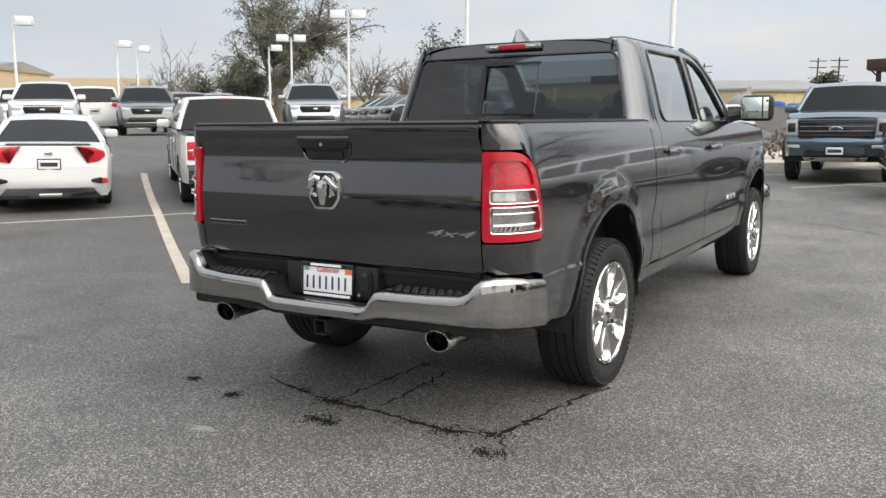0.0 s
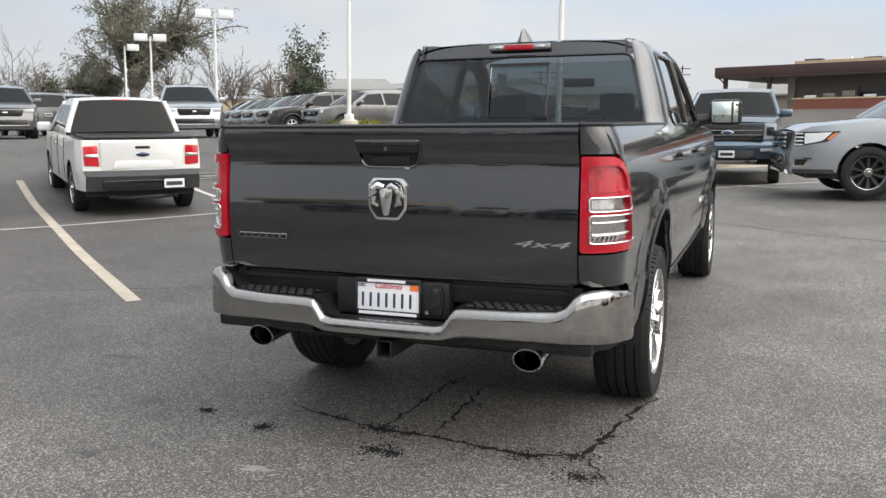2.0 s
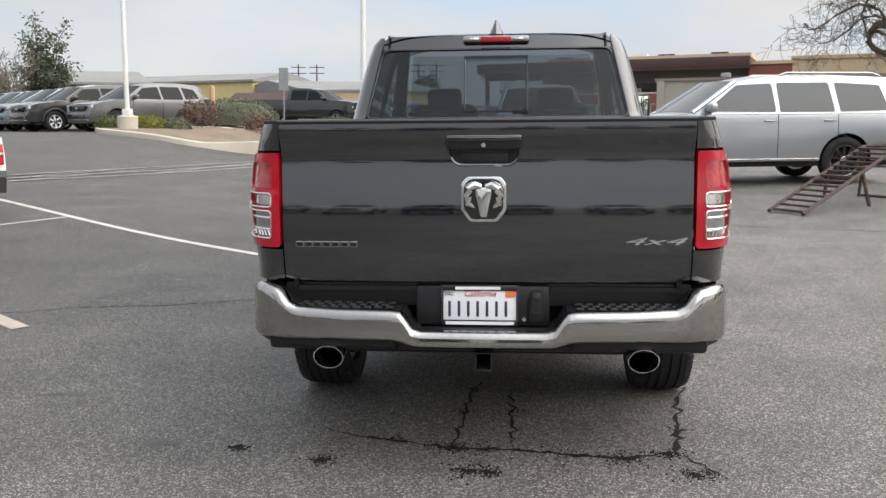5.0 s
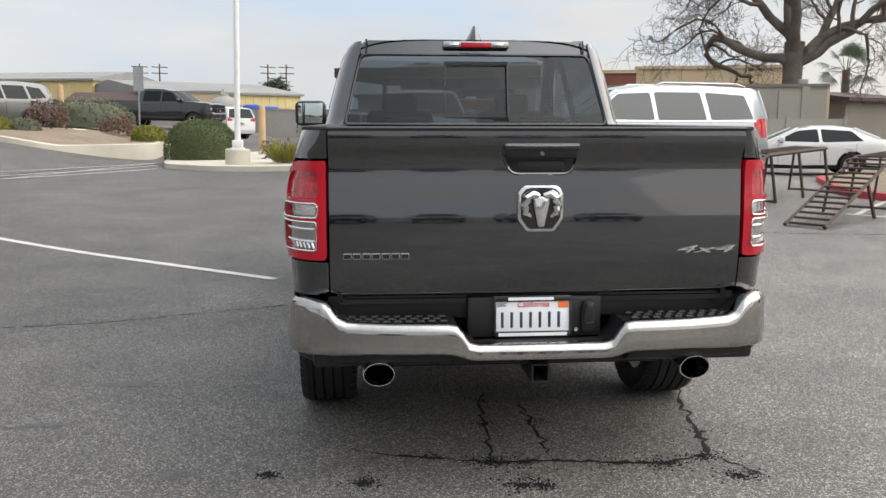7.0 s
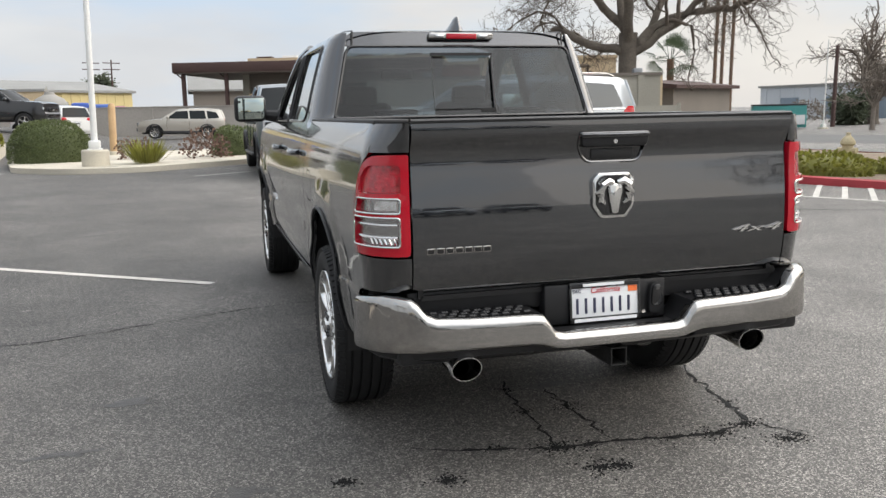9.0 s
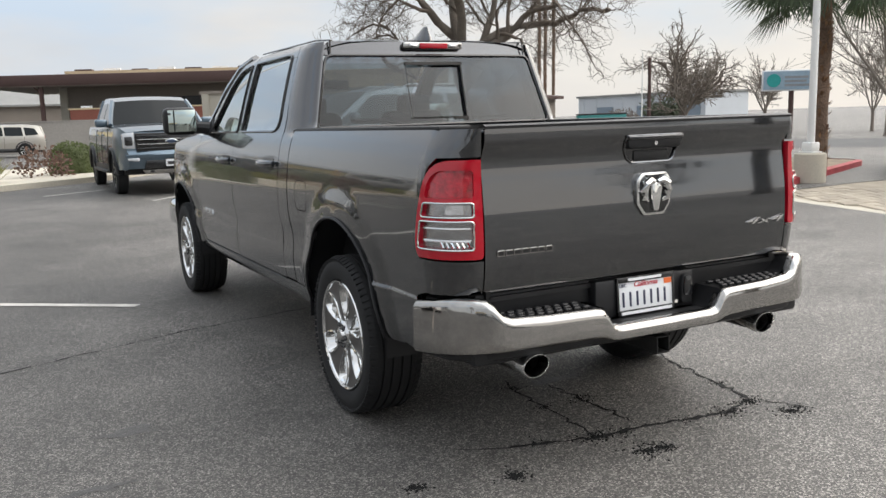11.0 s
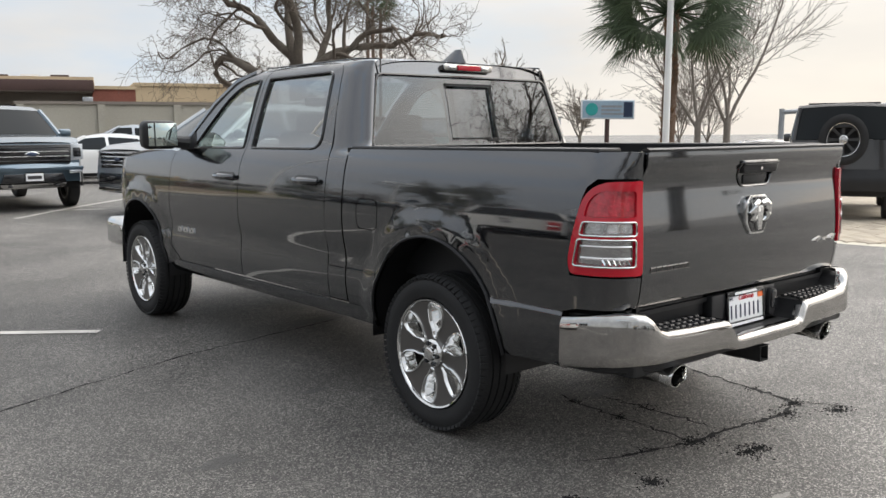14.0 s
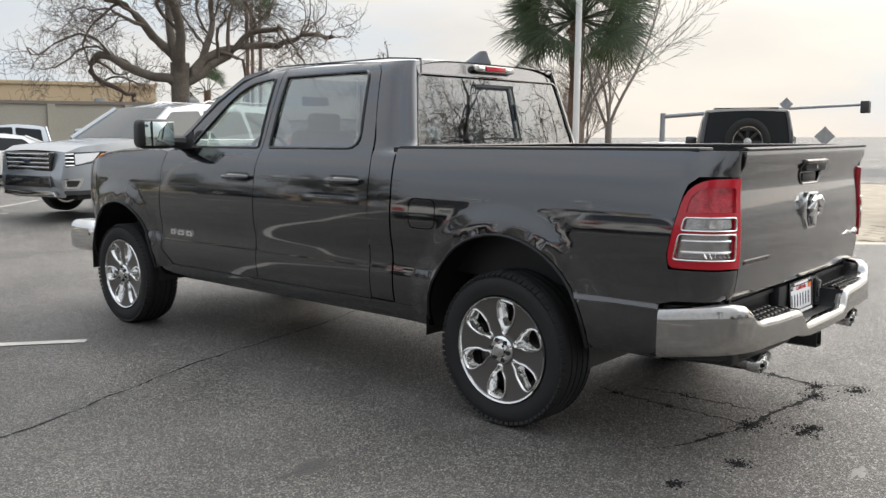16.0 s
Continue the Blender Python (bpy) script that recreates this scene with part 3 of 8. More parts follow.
SHAPES = {
    # wheelbase, half width, wheel radius, belt height, sill height, tumblehome, silhouette from nose to tail with the kind of each stretch, side windows
    "large_suv": dict(wb=3.11, w=1.0, r=0.42, belt=1.26, sill=0.42, tumble=0.30, top=[
        (4.24, 0.36, "bumper"), (4.30, 0.62, "bumper"), (4.27, 0.80, "nose"), (4.22, 1.08, "bonnet"), (4.0, 1.17, "bonnet"), (2.85, 1.28, "windscreen"), (2.02, 1.83, "roof"), (1.4, 1.925, "roof"), (0.2, 1.94, "roof"), (-0.85, 1.90, "roof"), (-1.0, 1.84, "rear_window"),
        (-1.13, 1.30, "tail"), (-1.18, 0.85, "bumper"), (-1.2, 0.62, "bumper"), (-1.12, 0.38, "end")],
        windows=[[(2.62, 1.31), (1.32, 1.29), (1.36, 1.80), (2.02, 1.77)], [(1.24, 1.29), (0.22, 1.29), (0.30, 1.81), (1.27, 1.81)], [(0.12, 1.29), (-0.80, 1.31), (-0.66, 1.76), (0.19, 1.81)]], doors=(2.62, 1.28, 0.16)),
    "suv": dict(wb=2.9, w=0.95, r=0.37, belt=1.10, sill=0.36, tumble=0.36, top=[
        (3.78, 0.30, "bumper"), (3.84, 0.55, "bumper"), (3.80, 0.72, "nose"), (3.72, 0.93, "bonnet"), (3.45, 1.02, "bonnet"), (2.45, 1.14, "windscreen"), (1.65, 1.62, "roof"), (1.0, 1.72, "roof"), (0.0, 1.73, "roof"), (-0.65, 1.68, "roof"), (-0.80, 1.62, "rear_window"),
        (-0.98, 1.15, "tail"), (-1.02, 0.75, "bumper"), (-1.03, 0.5, "bumper"), (-0.95, 0.32, "end")],
        windows=[[(2.25, 1.15), (1.02, 1.13), (1.06, 1.59), (1.70, 1.55)], [(0.94, 1.13), (0.05, 1.13), (0.12, 1.60), (0.98, 1.60)], [(-0.05, 1.14), (-0.70, 1.18), (-0.52, 1.52), (0.02, 1.59)]], doors=(2.22, 0.98, 0.0)),
    "boxy_suv": dict(wb=2.95, w=0.95, r=0.42, belt=1.22, sill=0.5, tumble=0.16, top=[
        (3.62, 0.50, "bumper"), (3.68, 0.72, "bumper"), (3.62, 0.82, "nose"), (3.60, 1.17, "bonnet"), (3.45, 1.22, "bonnet"), (2.35, 1.27, "windscreen"), (1.85, 1.80, "roof"), (1.5, 1.88, "roof"), (0.0, 1.90, "roof"), (-0.62, 1.88, "roof"), (-0.70, 1.84, "rear_window"),
        (-0.78, 1.32, "tail"), (-0.80, 0.85, "bumper"), (-0.86, 0.68, "bumper"), (-0.84, 0.50, "end")],
        windows=[[(2.2, 1.28), (1.22, 1.27), (1.22, 1.78), (1.88, 1.76)], [(1.14, 1.27), (0.22, 1.27), (0.22, 1.79), (1.14, 1.79)], [(0.10, 1.29), (-0.62, 1.29), (-0.58, 1.76), (0.10, 1.78)]], doors=(2.2, 1.18, 0.16)),
    "pickup": dict(wb=3.69, w=1.0, r=0.41, belt=1.30, sill=0.5, tumble=0.26, top=[
        (4.58, 0.52, "bumper"), (4.64, 0.78, "bumper"), (4.58, 0.86, "nose"), (4.55, 1.22, "bonnet"), (4.35, 1.30, "bonnet"), (3.15, 1.37, "windscreen"), (2.45, 1.86, "roof"), (2.0, 1.95, "roof"), (1.3, 1.96, "roof"), (0.92, 1.92, "rear_window"), (0.80, 1.40, "bed"),
        (0.74, 1.36, "bed"), (-1.02, 1.36, "tail"), (-1.08, 0.82, "bumper"), (-1.16, 0.74, "bumper"), (-1.12, 0.52, "end")],
        windows=[[(3.0, 1.36), (2.02, 1.34), (2.04, 1.84), (2.48, 1.80)], [(1.94, 1.34), (1.02, 1.34), (1.08, 1.84), (1.97, 1.85)]], doors=(3.02, 1.98, 0.98)),
    "small_pickup": dict(wb=3.08, w=0.92, r=0.37, belt=1.12, sill=0.4, tumble=0.28, top=[
        (3.92, 0.36, "bumper"), (3.98, 0.62, "bumper"), (3.94, 0.72, "nose"), (3.88, 1.0, "bonnet"), (3.68, 1.08, "bonnet"), (2.72, 1.18, "windscreen"), (1.95, 1.65, "roof"), (1.5, 1.735, "roof"), (0.95, 1.745, "roof"), (0.62, 1.70, "rear_window"), (0.50, 1.20, "bed"),
        (0.44, 1.17, "bed"), (-0.92, 1.15, "tail"), (-0.98, 0.70, "bumper"), (-1.05, 0.62, "bumper"), (-1.0, 0.40, "end")],
        windows=[[(2.5, 1.17), (1.55, 1.16), (1.58, 1.64), (2.0, 1.60)], [(1.47, 1.16), (0.70, 1.17), (0.76, 1.62), (1.50, 1.64)]], doors=(2.5, 1.51, 0.66)),
    "sedan": dict(wb=2.70, w=0.90, r=0.325, belt=0.92, sill=0.30, tumble=0.60, top=[
        (3.52, 0.24, "bumper"), (3.60, 0.45, "bumper"), (3.56, 0.62, "nose"), (3.40, 0.72, "bonnet"), (3.0, 0.83, "bonnet"), (2.30, 0.95, "windscreen"), (1.45, 1.34, "roof"), (1.0, 1.41, "roof"), (0.4, 1.41, "roof"), (-0.05, 1.35, "rear_window"), (-0.72, 1.06, "boot"),
        (-1.0, 1.03, "tail"), (-1.06, 0.70, "bumper"), (-1.08, 0.45, "bumper"), (-0.98, 0.26, "end")],
        windows=[[(2.05, 0.99), (0.88, 0.96), (0.92, 1.33), (1.45, 1.29)], [(0.80, 0.96), (-0.30, 1.0), (0.02, 1.28), (0.84, 1.33)]], doors=(1.98, 0.84, -0.1)),
}
WHEEL_CACHE = {}


def plain_wheel(parent, m, r, w, face, edge, holes):
    """A wheel for a parked vehicle; alike wheels share their meshes."""
    key = (r, w, face.name, edge.name, holes)
    if key not in WHEEL_CACHE:
        made = wheel(None, Matrix(), r, w, r * 0.66, "plain", face, edge, holes=holes, detail=False)
        WHEEL_CACHE[key] = [(c.name.split(".")[0], c.data) for c in made.children]
        for c in list(made.children):
            bpy.data.objects.remove(c)
        bpy.data.objects.remove(made)
    wh = new("wheel")
    wh.parent = parent
    wh.matrix_local = m
    for name, me in WHEEL_CACHE[key]:
        ob = new(name, me)
        ob.parent = wh
    return wh


def vehicle(name, shape, m, body, label, category, group="", wheels=(ALLOY, ALLOY, 5), glassy=DARK_GLASS, bumper=None, trim=None, cladding=None, roof=None, ends=None):
    """A parked vehicle: skin cut into its panels, glass, lamps and wheels. Its origin lies on the ground under the rear axle."""
    sh = SHAPES[shape]
    car = thing(name, m, label, category, group)
    W, wb, R, belt, sill = sh["w"], sh["wb"], sh["r"], sh["belt"], sh["sill"]
    top = sh["top"]
    y_front, y_rear = top[1][0], top[-2][0]

    def half(y, z):
        x = W - 0.035 * ((z - 0.75) / 0.5) ** 2 if z < belt else W - 0.035 * ((belt - 0.75) / 0.5) ** 2 - (z - belt) * sh["tumble"] - 0.10 * (z - belt) ** 2
        k = (y - (y_front - 0.75)) / 0.75
        if k > 0:
            x -= 0.20 * W * k ** 2.2
        k = ((y_rear + 0.5) - y) / 0.5
        if k > 0:
            x -= 0.10 * W * k ** 2
        return x
    sil = [(p[0], p[1]) for p in top]
    for sg in (-1, 1):
        f = lambda y, z, sg=sg: Vector((sg * half(y, z), y, z))
        low = [(top[-1][0] + 0.05, sill)] + [(q[0], q[1]) for q in arch((0.0, R), R + 0.07, 180, 0, 12)] + [(wb / 2, sill)] + [(q[0], q[1]) for q in arch((wb, R), R + 0.07, 180, 0, 12)] + [(top[0][0] - 0.02, sill)]
        low = [(y, max(z, sill)) for y, z in low]
        part("side_panel", sheet(low + sil, f, (), 0.11, 0.0, (0, wb / 2, 0.8)), body, car)
        if cladding:
            for c in (0.0, wb):
                part("arch_trim", tube([Vector((sg * (half(q[0], q[1]) + 0.006), q[0], q[1])) for q in arch((c, R), R + 0.085, 0, 180, 12)], 0.035, 6), cladding, car)
            part("sill_trim", box(sg * (W - 0.06), sg * (W - 0.005), R + 0.1, wb - R - 0.1, sill - 0.04, sill + 0.10, bevel=0.015), cladding, car)
        for win in sh["windows"]:
            shape_ = rounded(win, 0.05, 3)
            g = lambda y, z, sg=sg: Vector((sg * (half(y, z) + 0.004), y, z))
            wnd = part("side_window", sheet(shape_, g, (), 0.16, 0.01, (0, wb / 2, 0.8)), glassy, car)
        for y in sh["doors"]:
            part("door_gap", tube([Vector((sg * (half(y, z) + 0.001), y, z)) for z in np.linspace(sill + 0.06, belt, 7)], 0.006, 4), GLOSS_BLACK, car)
        for y in sh["doors"][1:]:
            part("door_handle", box(sg * (half(y, belt - 0.12)), sg * (half(y, belt - 0.12) + 0.03), y + 0.08, y + 0.27, belt - 0.14, belt - 0.105, bevel=0.012), trim or body, car)
        yk, zk = sh["doors"][0] - 0.12, belt + 0.12
        mir = part("door_mirror", box(-0.12, 0.12, -0.07, 0.07, -0.08, 0.08, bevel=0.045, seg=3, m=pose(sg * (half(yk, zk) + 0.15), yk + 0.05, zk)), trim or body, car)
        part("mirror_stalk", box(sg * (half(yk, zk) - 0.05), sg * (half(yk, zk) + 0.08), yk, yk + 0.07, zk - 0.09, zk - 0.04, bevel=0.01), GLOSS_BLACK, mir)
    # skin over the top, stretch by stretch
    crown = {"bumper": (0.06, 0.0), "nose": (0.05, 0.0), "tail": (0.03, 0.0), "bonnet": (0.0, 0.03), "roof": (0.0, 0.03), "boot": (0.0, 0.02), "bed": (0.0, 0.0), "windscreen": (0.05, 0.03), "rear_window": (0.04, 0.02)}
    k = 0
    while k < len(top) - 1:
        kind = top[k][2]
        j = k
        while j < len(top) - 1 and top[j][2] == kind:
            j += 1
        pts = []
        for a in range(k, j):
            for t in (0, 0.34, 0.67):
                pts.append((top[a][0] * (1 - t) + top[a + 1][0] * t, top[a][1] * (1 - t) + top[a + 1][1] * t))
        pts.append((top[j][0], top[j][1]))
        dy, dz = crown[kind]
        sgn = 1 if pts[0][0] > wb / 2 else -1
        rows = [[(half(y, z) * x, y + sgn * dy * (1 - x * x), z + dz * (1 - x * x)) for x in np.linspace(-1, 1, 13)] for y, z in pts]
        matl = {"windscreen": ends or (PALE_GLASS if glassy is DARK_GLASS else glassy), "rear_window": ends or glassy, "bumper": bumper or body, "bed": BLACK_PLASTIC, "roof": roof or body}.get(kind, body)
        skin = part({"nose": "front_panel", "tail": "tail_panel", "bed": "bed_cover", "boot": "boot_lid"}.get(kind, kind), loft(rows), matl, car)
        if kind in ("windscreen", "rear_window"):
            for sg in (-1, 1):
                part("pillar", tube([Vector((sg * (half(y, z) - 0.02), y, z + 0.005)) for y, z in pts], 0.045, 6), body if kind == "windscreen" or not trim else body, skin)
        k = j
    part("floor_pan", box(-W + 0.14, W - 0.14, y_rear + 0.2, y_front - 0.25, sill - 0.10, sill + 0.12), DARK_METAL, car)
    for c in (0.0, wb):
        part("wheel_well", loft([[Vector((x, q[0], q[1])) for q in arch((c, R), R + 0.075, 0, 180, 10)] for x in (-W + 0.03, -W + 0.35)]), BLACK_PLASTIC, car)
        part("wheel_well", loft([[Vector((x, q[0], q[1])) for q in arch((c, R), R + 0.075, 0, 180, 10)] for x in (W - 0.03, W - 0.35)]), BLACK_PLASTIC, car)
        for sg in (-1, 1):
            plain_wheel(car, pose(sg * (W - 0.125), c, R) @ (Matrix.Identity(4) if sg < 0 else pose(0, 0, 0, 0, 0, 180)) @ pose(0, 0, 0, 17 + 23 * c), R, 0.23, *wheels)
    return car, half


def face_slab(car, name, material, poly, y, depth, forward, bevel=0.008, label="", r=0.02):
    """A raised piece on a vehicle's nose or tail: an outline in x, z, at y, pulled outward."""
    bm = slab(rounded(poly, r, 3), depth, bevel)
    if forward:
        bmesh.ops.transform(bm, matrix=Matrix.Rotation(math.pi, 4, "Z"), verts=bm.verts)
    bmesh.ops.translate(bm, verts=bm.verts, vec=(0, y, 0))
    return part(name, bm, material, car, label)


def mirrored(car, *a, **k):
    name, material, poly = a[:3]
    face_slab(car, name, material, poly, *a[3:], **k)
    face_slab(car, name, material, [(-x, z) for x, z in poly], *a[3:], **k)


def small_plate(car, y, z, forward, x=0.0):
    pl = face_slab(car, "licence_plate", WHITE_PLASTIC, [(x - 0.152, z - 0.076), (x + 0.152, z - 0.076), (x + 0.152, z + 0.076), (x - 0.152, z + 0.076)], y, 0.012, forward, 0.003, r=0.01)
    s = 1 if forward else -1
    for z0, z1 in ((z - 0.084, z - 0.070), (z + 0.070, z + 0.084)):
        part("plate_frame", box(x - 0.162, x + 0.162, y, y + s * 0.016, z0, z1), GLOSS_BLACK, pl)
    for x0 in (x - 0.162, x + 0.150):
        part("plate_frame", box(x0, x0 + 0.012, y, y + s * 0.016, z - 0.084, z + 0.084), GLOSS_BLACK, pl)
    part("plate_bar", box(x - 0.12, x + 0.12, y + s * 0.012, y + s * 0.014, z - 0.035, z + 0.025), GREY_PLASTIC, pl)


def white_sedan(x, y, yaw):
    car, half = vehicle("sedan", "sedan", lie(x, y, yaw), WHITE_PAINT, "white four-door sedan with black lower bumper, parked nose-in", "car", wheels=(DARK_ALLOY, ALLOY, 5))
    mirrored(car, "tail_lamp", TAIL_RED, [(0.37, 1.025), (0.62, 1.015), (0.78, 0.96), (0.80, 0.88), (0.70, 0.80), (0.52, 0.765), (0.60, 0.87), (0.63, 0.94), (0.54, 0.985)], -1.00, 0.08, False, label="red C-shaped tail lamp")
    mirrored(car, "reflector", TAIL_RED, [(0.73, 0.46), (0.82, 0.47), (0.82, 0.54), (0.74, 0.55)], -1.10, 0.03, False)
    mirrored(car, "reflector_pocket", GLOSS_BLACK, [(0.57, 0.49), (0.73, 0.45), (0.76, 0.50), (0.73, 0.56), (0.58, 0.53)], -1.08, 0.04, False)
    face_slab(car, "lower_bumper", GLOSS_BLACK, [(-0.74, 0.24), (0.74, 0.24), (0.60, 0.40), (-0.60, 0.40)], -1.09, 0.06, False)
    face_slab(car, "exhaust_trim", CHROME, [(-0.15, 0.27), (0.15, 0.27), (0.17, 0.32), (-0.17, 0.32)], -1.15, 0.02, False)
    face_slab(car, "spoiler", GLOSS_BLACK, [(-0.6, 1.03), (0.6, 1.03), (0.58, 1.06), (-0.58, 1.06)], -0.95, 0.06, False)
    face_slab(car, "emblem", CHROME, [(-0.06, 0.90), (0.06, 0.90), (0.05, 0.95), (-0.05, 0.95)], -1.05, 0.03, False)
    small_plate(car, -1.105, 0.76, False)


def white_pickup(x, y, yaw):
    car, half = vehicle("small_pickup", "small_pickup", lie(x, y, yaw), WHITE_PAINT, "white compact crew-cab pickup with grey bumper, parked nose-in", "pickup truck", wheels=(ALLOY, ALLOY, 5), bumper=GREY_PLASTIC, cladding=None, ends=DARK_GLASS)
    mirrored(car, "tail_lamp", TAIL_RED, [(0.62, 0.76), (0.83, 0.78), (0.83, 1.06), (0.64, 1.07)], -0.93, 0.065, False, label="red tail lamp with a clear middle band")
    mirrored(car, "lamp_band", CLEAR_LENS, [(0.63, 0.89), (0.82, 0.90), (0.82, 0.94), (0.63, 0.95)], -0.975, 0.03, False, r=0.005)
    face_slab(car, "tailgate", WHITE_PAINT, [(-0.60, 0.66), (0.60, 0.66), (0.60, 1.13), (-0.60, 1.13)], -0.955, 0.05, False, 0.012)
    face_slab(car, "tailgate_panel", WHITE_PAINT, [(-0.45, 0.72), (0.45, 0.72), (0.40, 0.84), (-0.40, 0.84)], -0.995, 0.02, False, 0.01)
    face_slab(car, "handle", GLOSS_BLACK, [(-0.11, 1.02), (0.11, 1.02), (0.11, 1.06), (-0.11, 1.06)], -0.99, 0.025, False)
    face_slab(car, "emblem", NAVY_PAINT, [(-0.10, 0.92), (0.0, 0.89), (0.10, 0.92), (0.10, 0.94), (0, 0.97), (-0.10, 0.94)], -0.99, 0.025, False, r=0.04)
    face_slab(car, "bumper_step", GLOSS_BLACK, [(-0.60, 0.44), (0.60, 0.44), (0.60, 0.56), (-0.60, 0.56)], -1.06, 0.05, False)
    part("brake_lamp", box(-0.13, 0.13, 0.60, 0.66, 1.705, 1.735, bevel=0.008), TAIL_RED, car)
    small_plate(car, -1.12, 0.50, False, 0.42)
    part("load_cover", box(-0.78, 0.78, -0.9, 0.45, 1.15, 1.20, bevel=0.02), BLACK_PLASTIC, car)
    part("tow_bar", tube([(-0.5, -0.95, 0.30), (-0.2, -1.0, 0.28), (0.2, -1.0, 0.28), (0.5, -0.95, 0.30)], 0.025, 6), DARK_METAL, car)


def blue_pickup(x, y, yaw):
    car, half = vehicle("full_size_pickup", "pickup", lie(x, y, yaw), SLATE_PAINT, "slate-blue crew-cab pickup with black grille, parked facing the lot", "pickup truck", wheels=(DARK_ALLOY, DARK_ALLOY, 6), cladding=BLACK_PLASTIC)
    face_slab(car, "grille", GLOSS_BLACK, [(-0.66, 0.86), (0.66, 0.86), (0.68, 1.20), (-0.68, 1.20)], 4.57, 0.07, True, label="black grille with bright bars")
    for z in (0.91, 0.985, 1.075, 1.15):
        face_slab(car, "grille_bar", CHROME_DULL if z in (0.985, 1.075) else GREY_PLASTIC, [(-0.64, z - 0.009), (0.64, z - 0.009), (0.64, z + 0.009), (-0.64, z + 0.009)], 4.64, 0.02, True, r=0.006)
    face_slab(car, "emblem_rim", CHROME, [(-0.155, 1.03), (0.0, 0.965), (0.155, 1.03), (0.0, 1.095)], 4.65, 0.02, True, r=0.06)
    face_slab(car, "emblem", NAVY_PAINT, [(-0.13, 1.03), (0.0, 0.98), (0.13, 1.03), (0.0, 1.08)], 4.668, 0.006, True, r=0.05)
    face_slab(car, "bumper_bar", SLATE_PAINT, [(-0.86, 0.72), (0.86, 0.72), (0.88, 0.80), (-0.88, 0.80)], 4.655, 0.03, True, r=0.015)
    mirrored(car, "head_lamp", LAMP_GLASS, [(0.66, 0.90), (0.90, 0.92), (0.90, 1.20), (0.68, 1.22)], 4.50, 0.10, True, label="head lamp")
    mirrored(car, "head_lamp_frame", GLOSS_BLACK, [(0.72, 0.97), (0.86, 0.97), (0.86, 1.14), (0.72, 1.14)], 4.60, 0.012, True)
    mirrored(car, "fog_lamp", LAMP_GLASS, [(0.62, 0.66), (0.84, 0.68), (0.84, 0.73), (0.62, 0.73)], 4.66, 0.03, True)
    face_slab(car, "bumper_intake", GLOSS_BLACK, [(-0.55, 0.52), (0.55, 0.52), (0.50, 0.68), (-0.50, 0.68)], 4.66, 0.045, True)
    face_slab(car, "skid_plate", CHROME_DULL, [(-0.52, 0.42), (0.52, 0.42), (0.58, 0.50), (-0.58, 0.50)], 4.58, 0.06, True)
    mirrored(car, "tow_hook", GLOSS_BLACK, [(0.36, 0.44), (0.44, 0.44), (0.44, 0.48), (0.36, 0.48)], 4.66, 0.03, True)
    small_plate(car, 4.71, 0.62, True)
    mirrored(car, "tail_lamp", TAIL_RED, [(0.80, 0.85), (0.94, 0.85), (0.94, 1.2), (0.80, 1.2)], -1.04, 0.05, False)
    for sg in (-1, 1):
        part("running_board", box(sg * 0.9, sg * 1.06, 0.6, 3.1, 0.40, 0.46, bevel=0.02), BLACK_PLASTIC, car)
        part("windscreen_sticker", box(sg * 0.3, sg * 0.3 + 0.02, 3.0, 3.02, 1.5, 1.52), WHITE_PLASTIC, car)


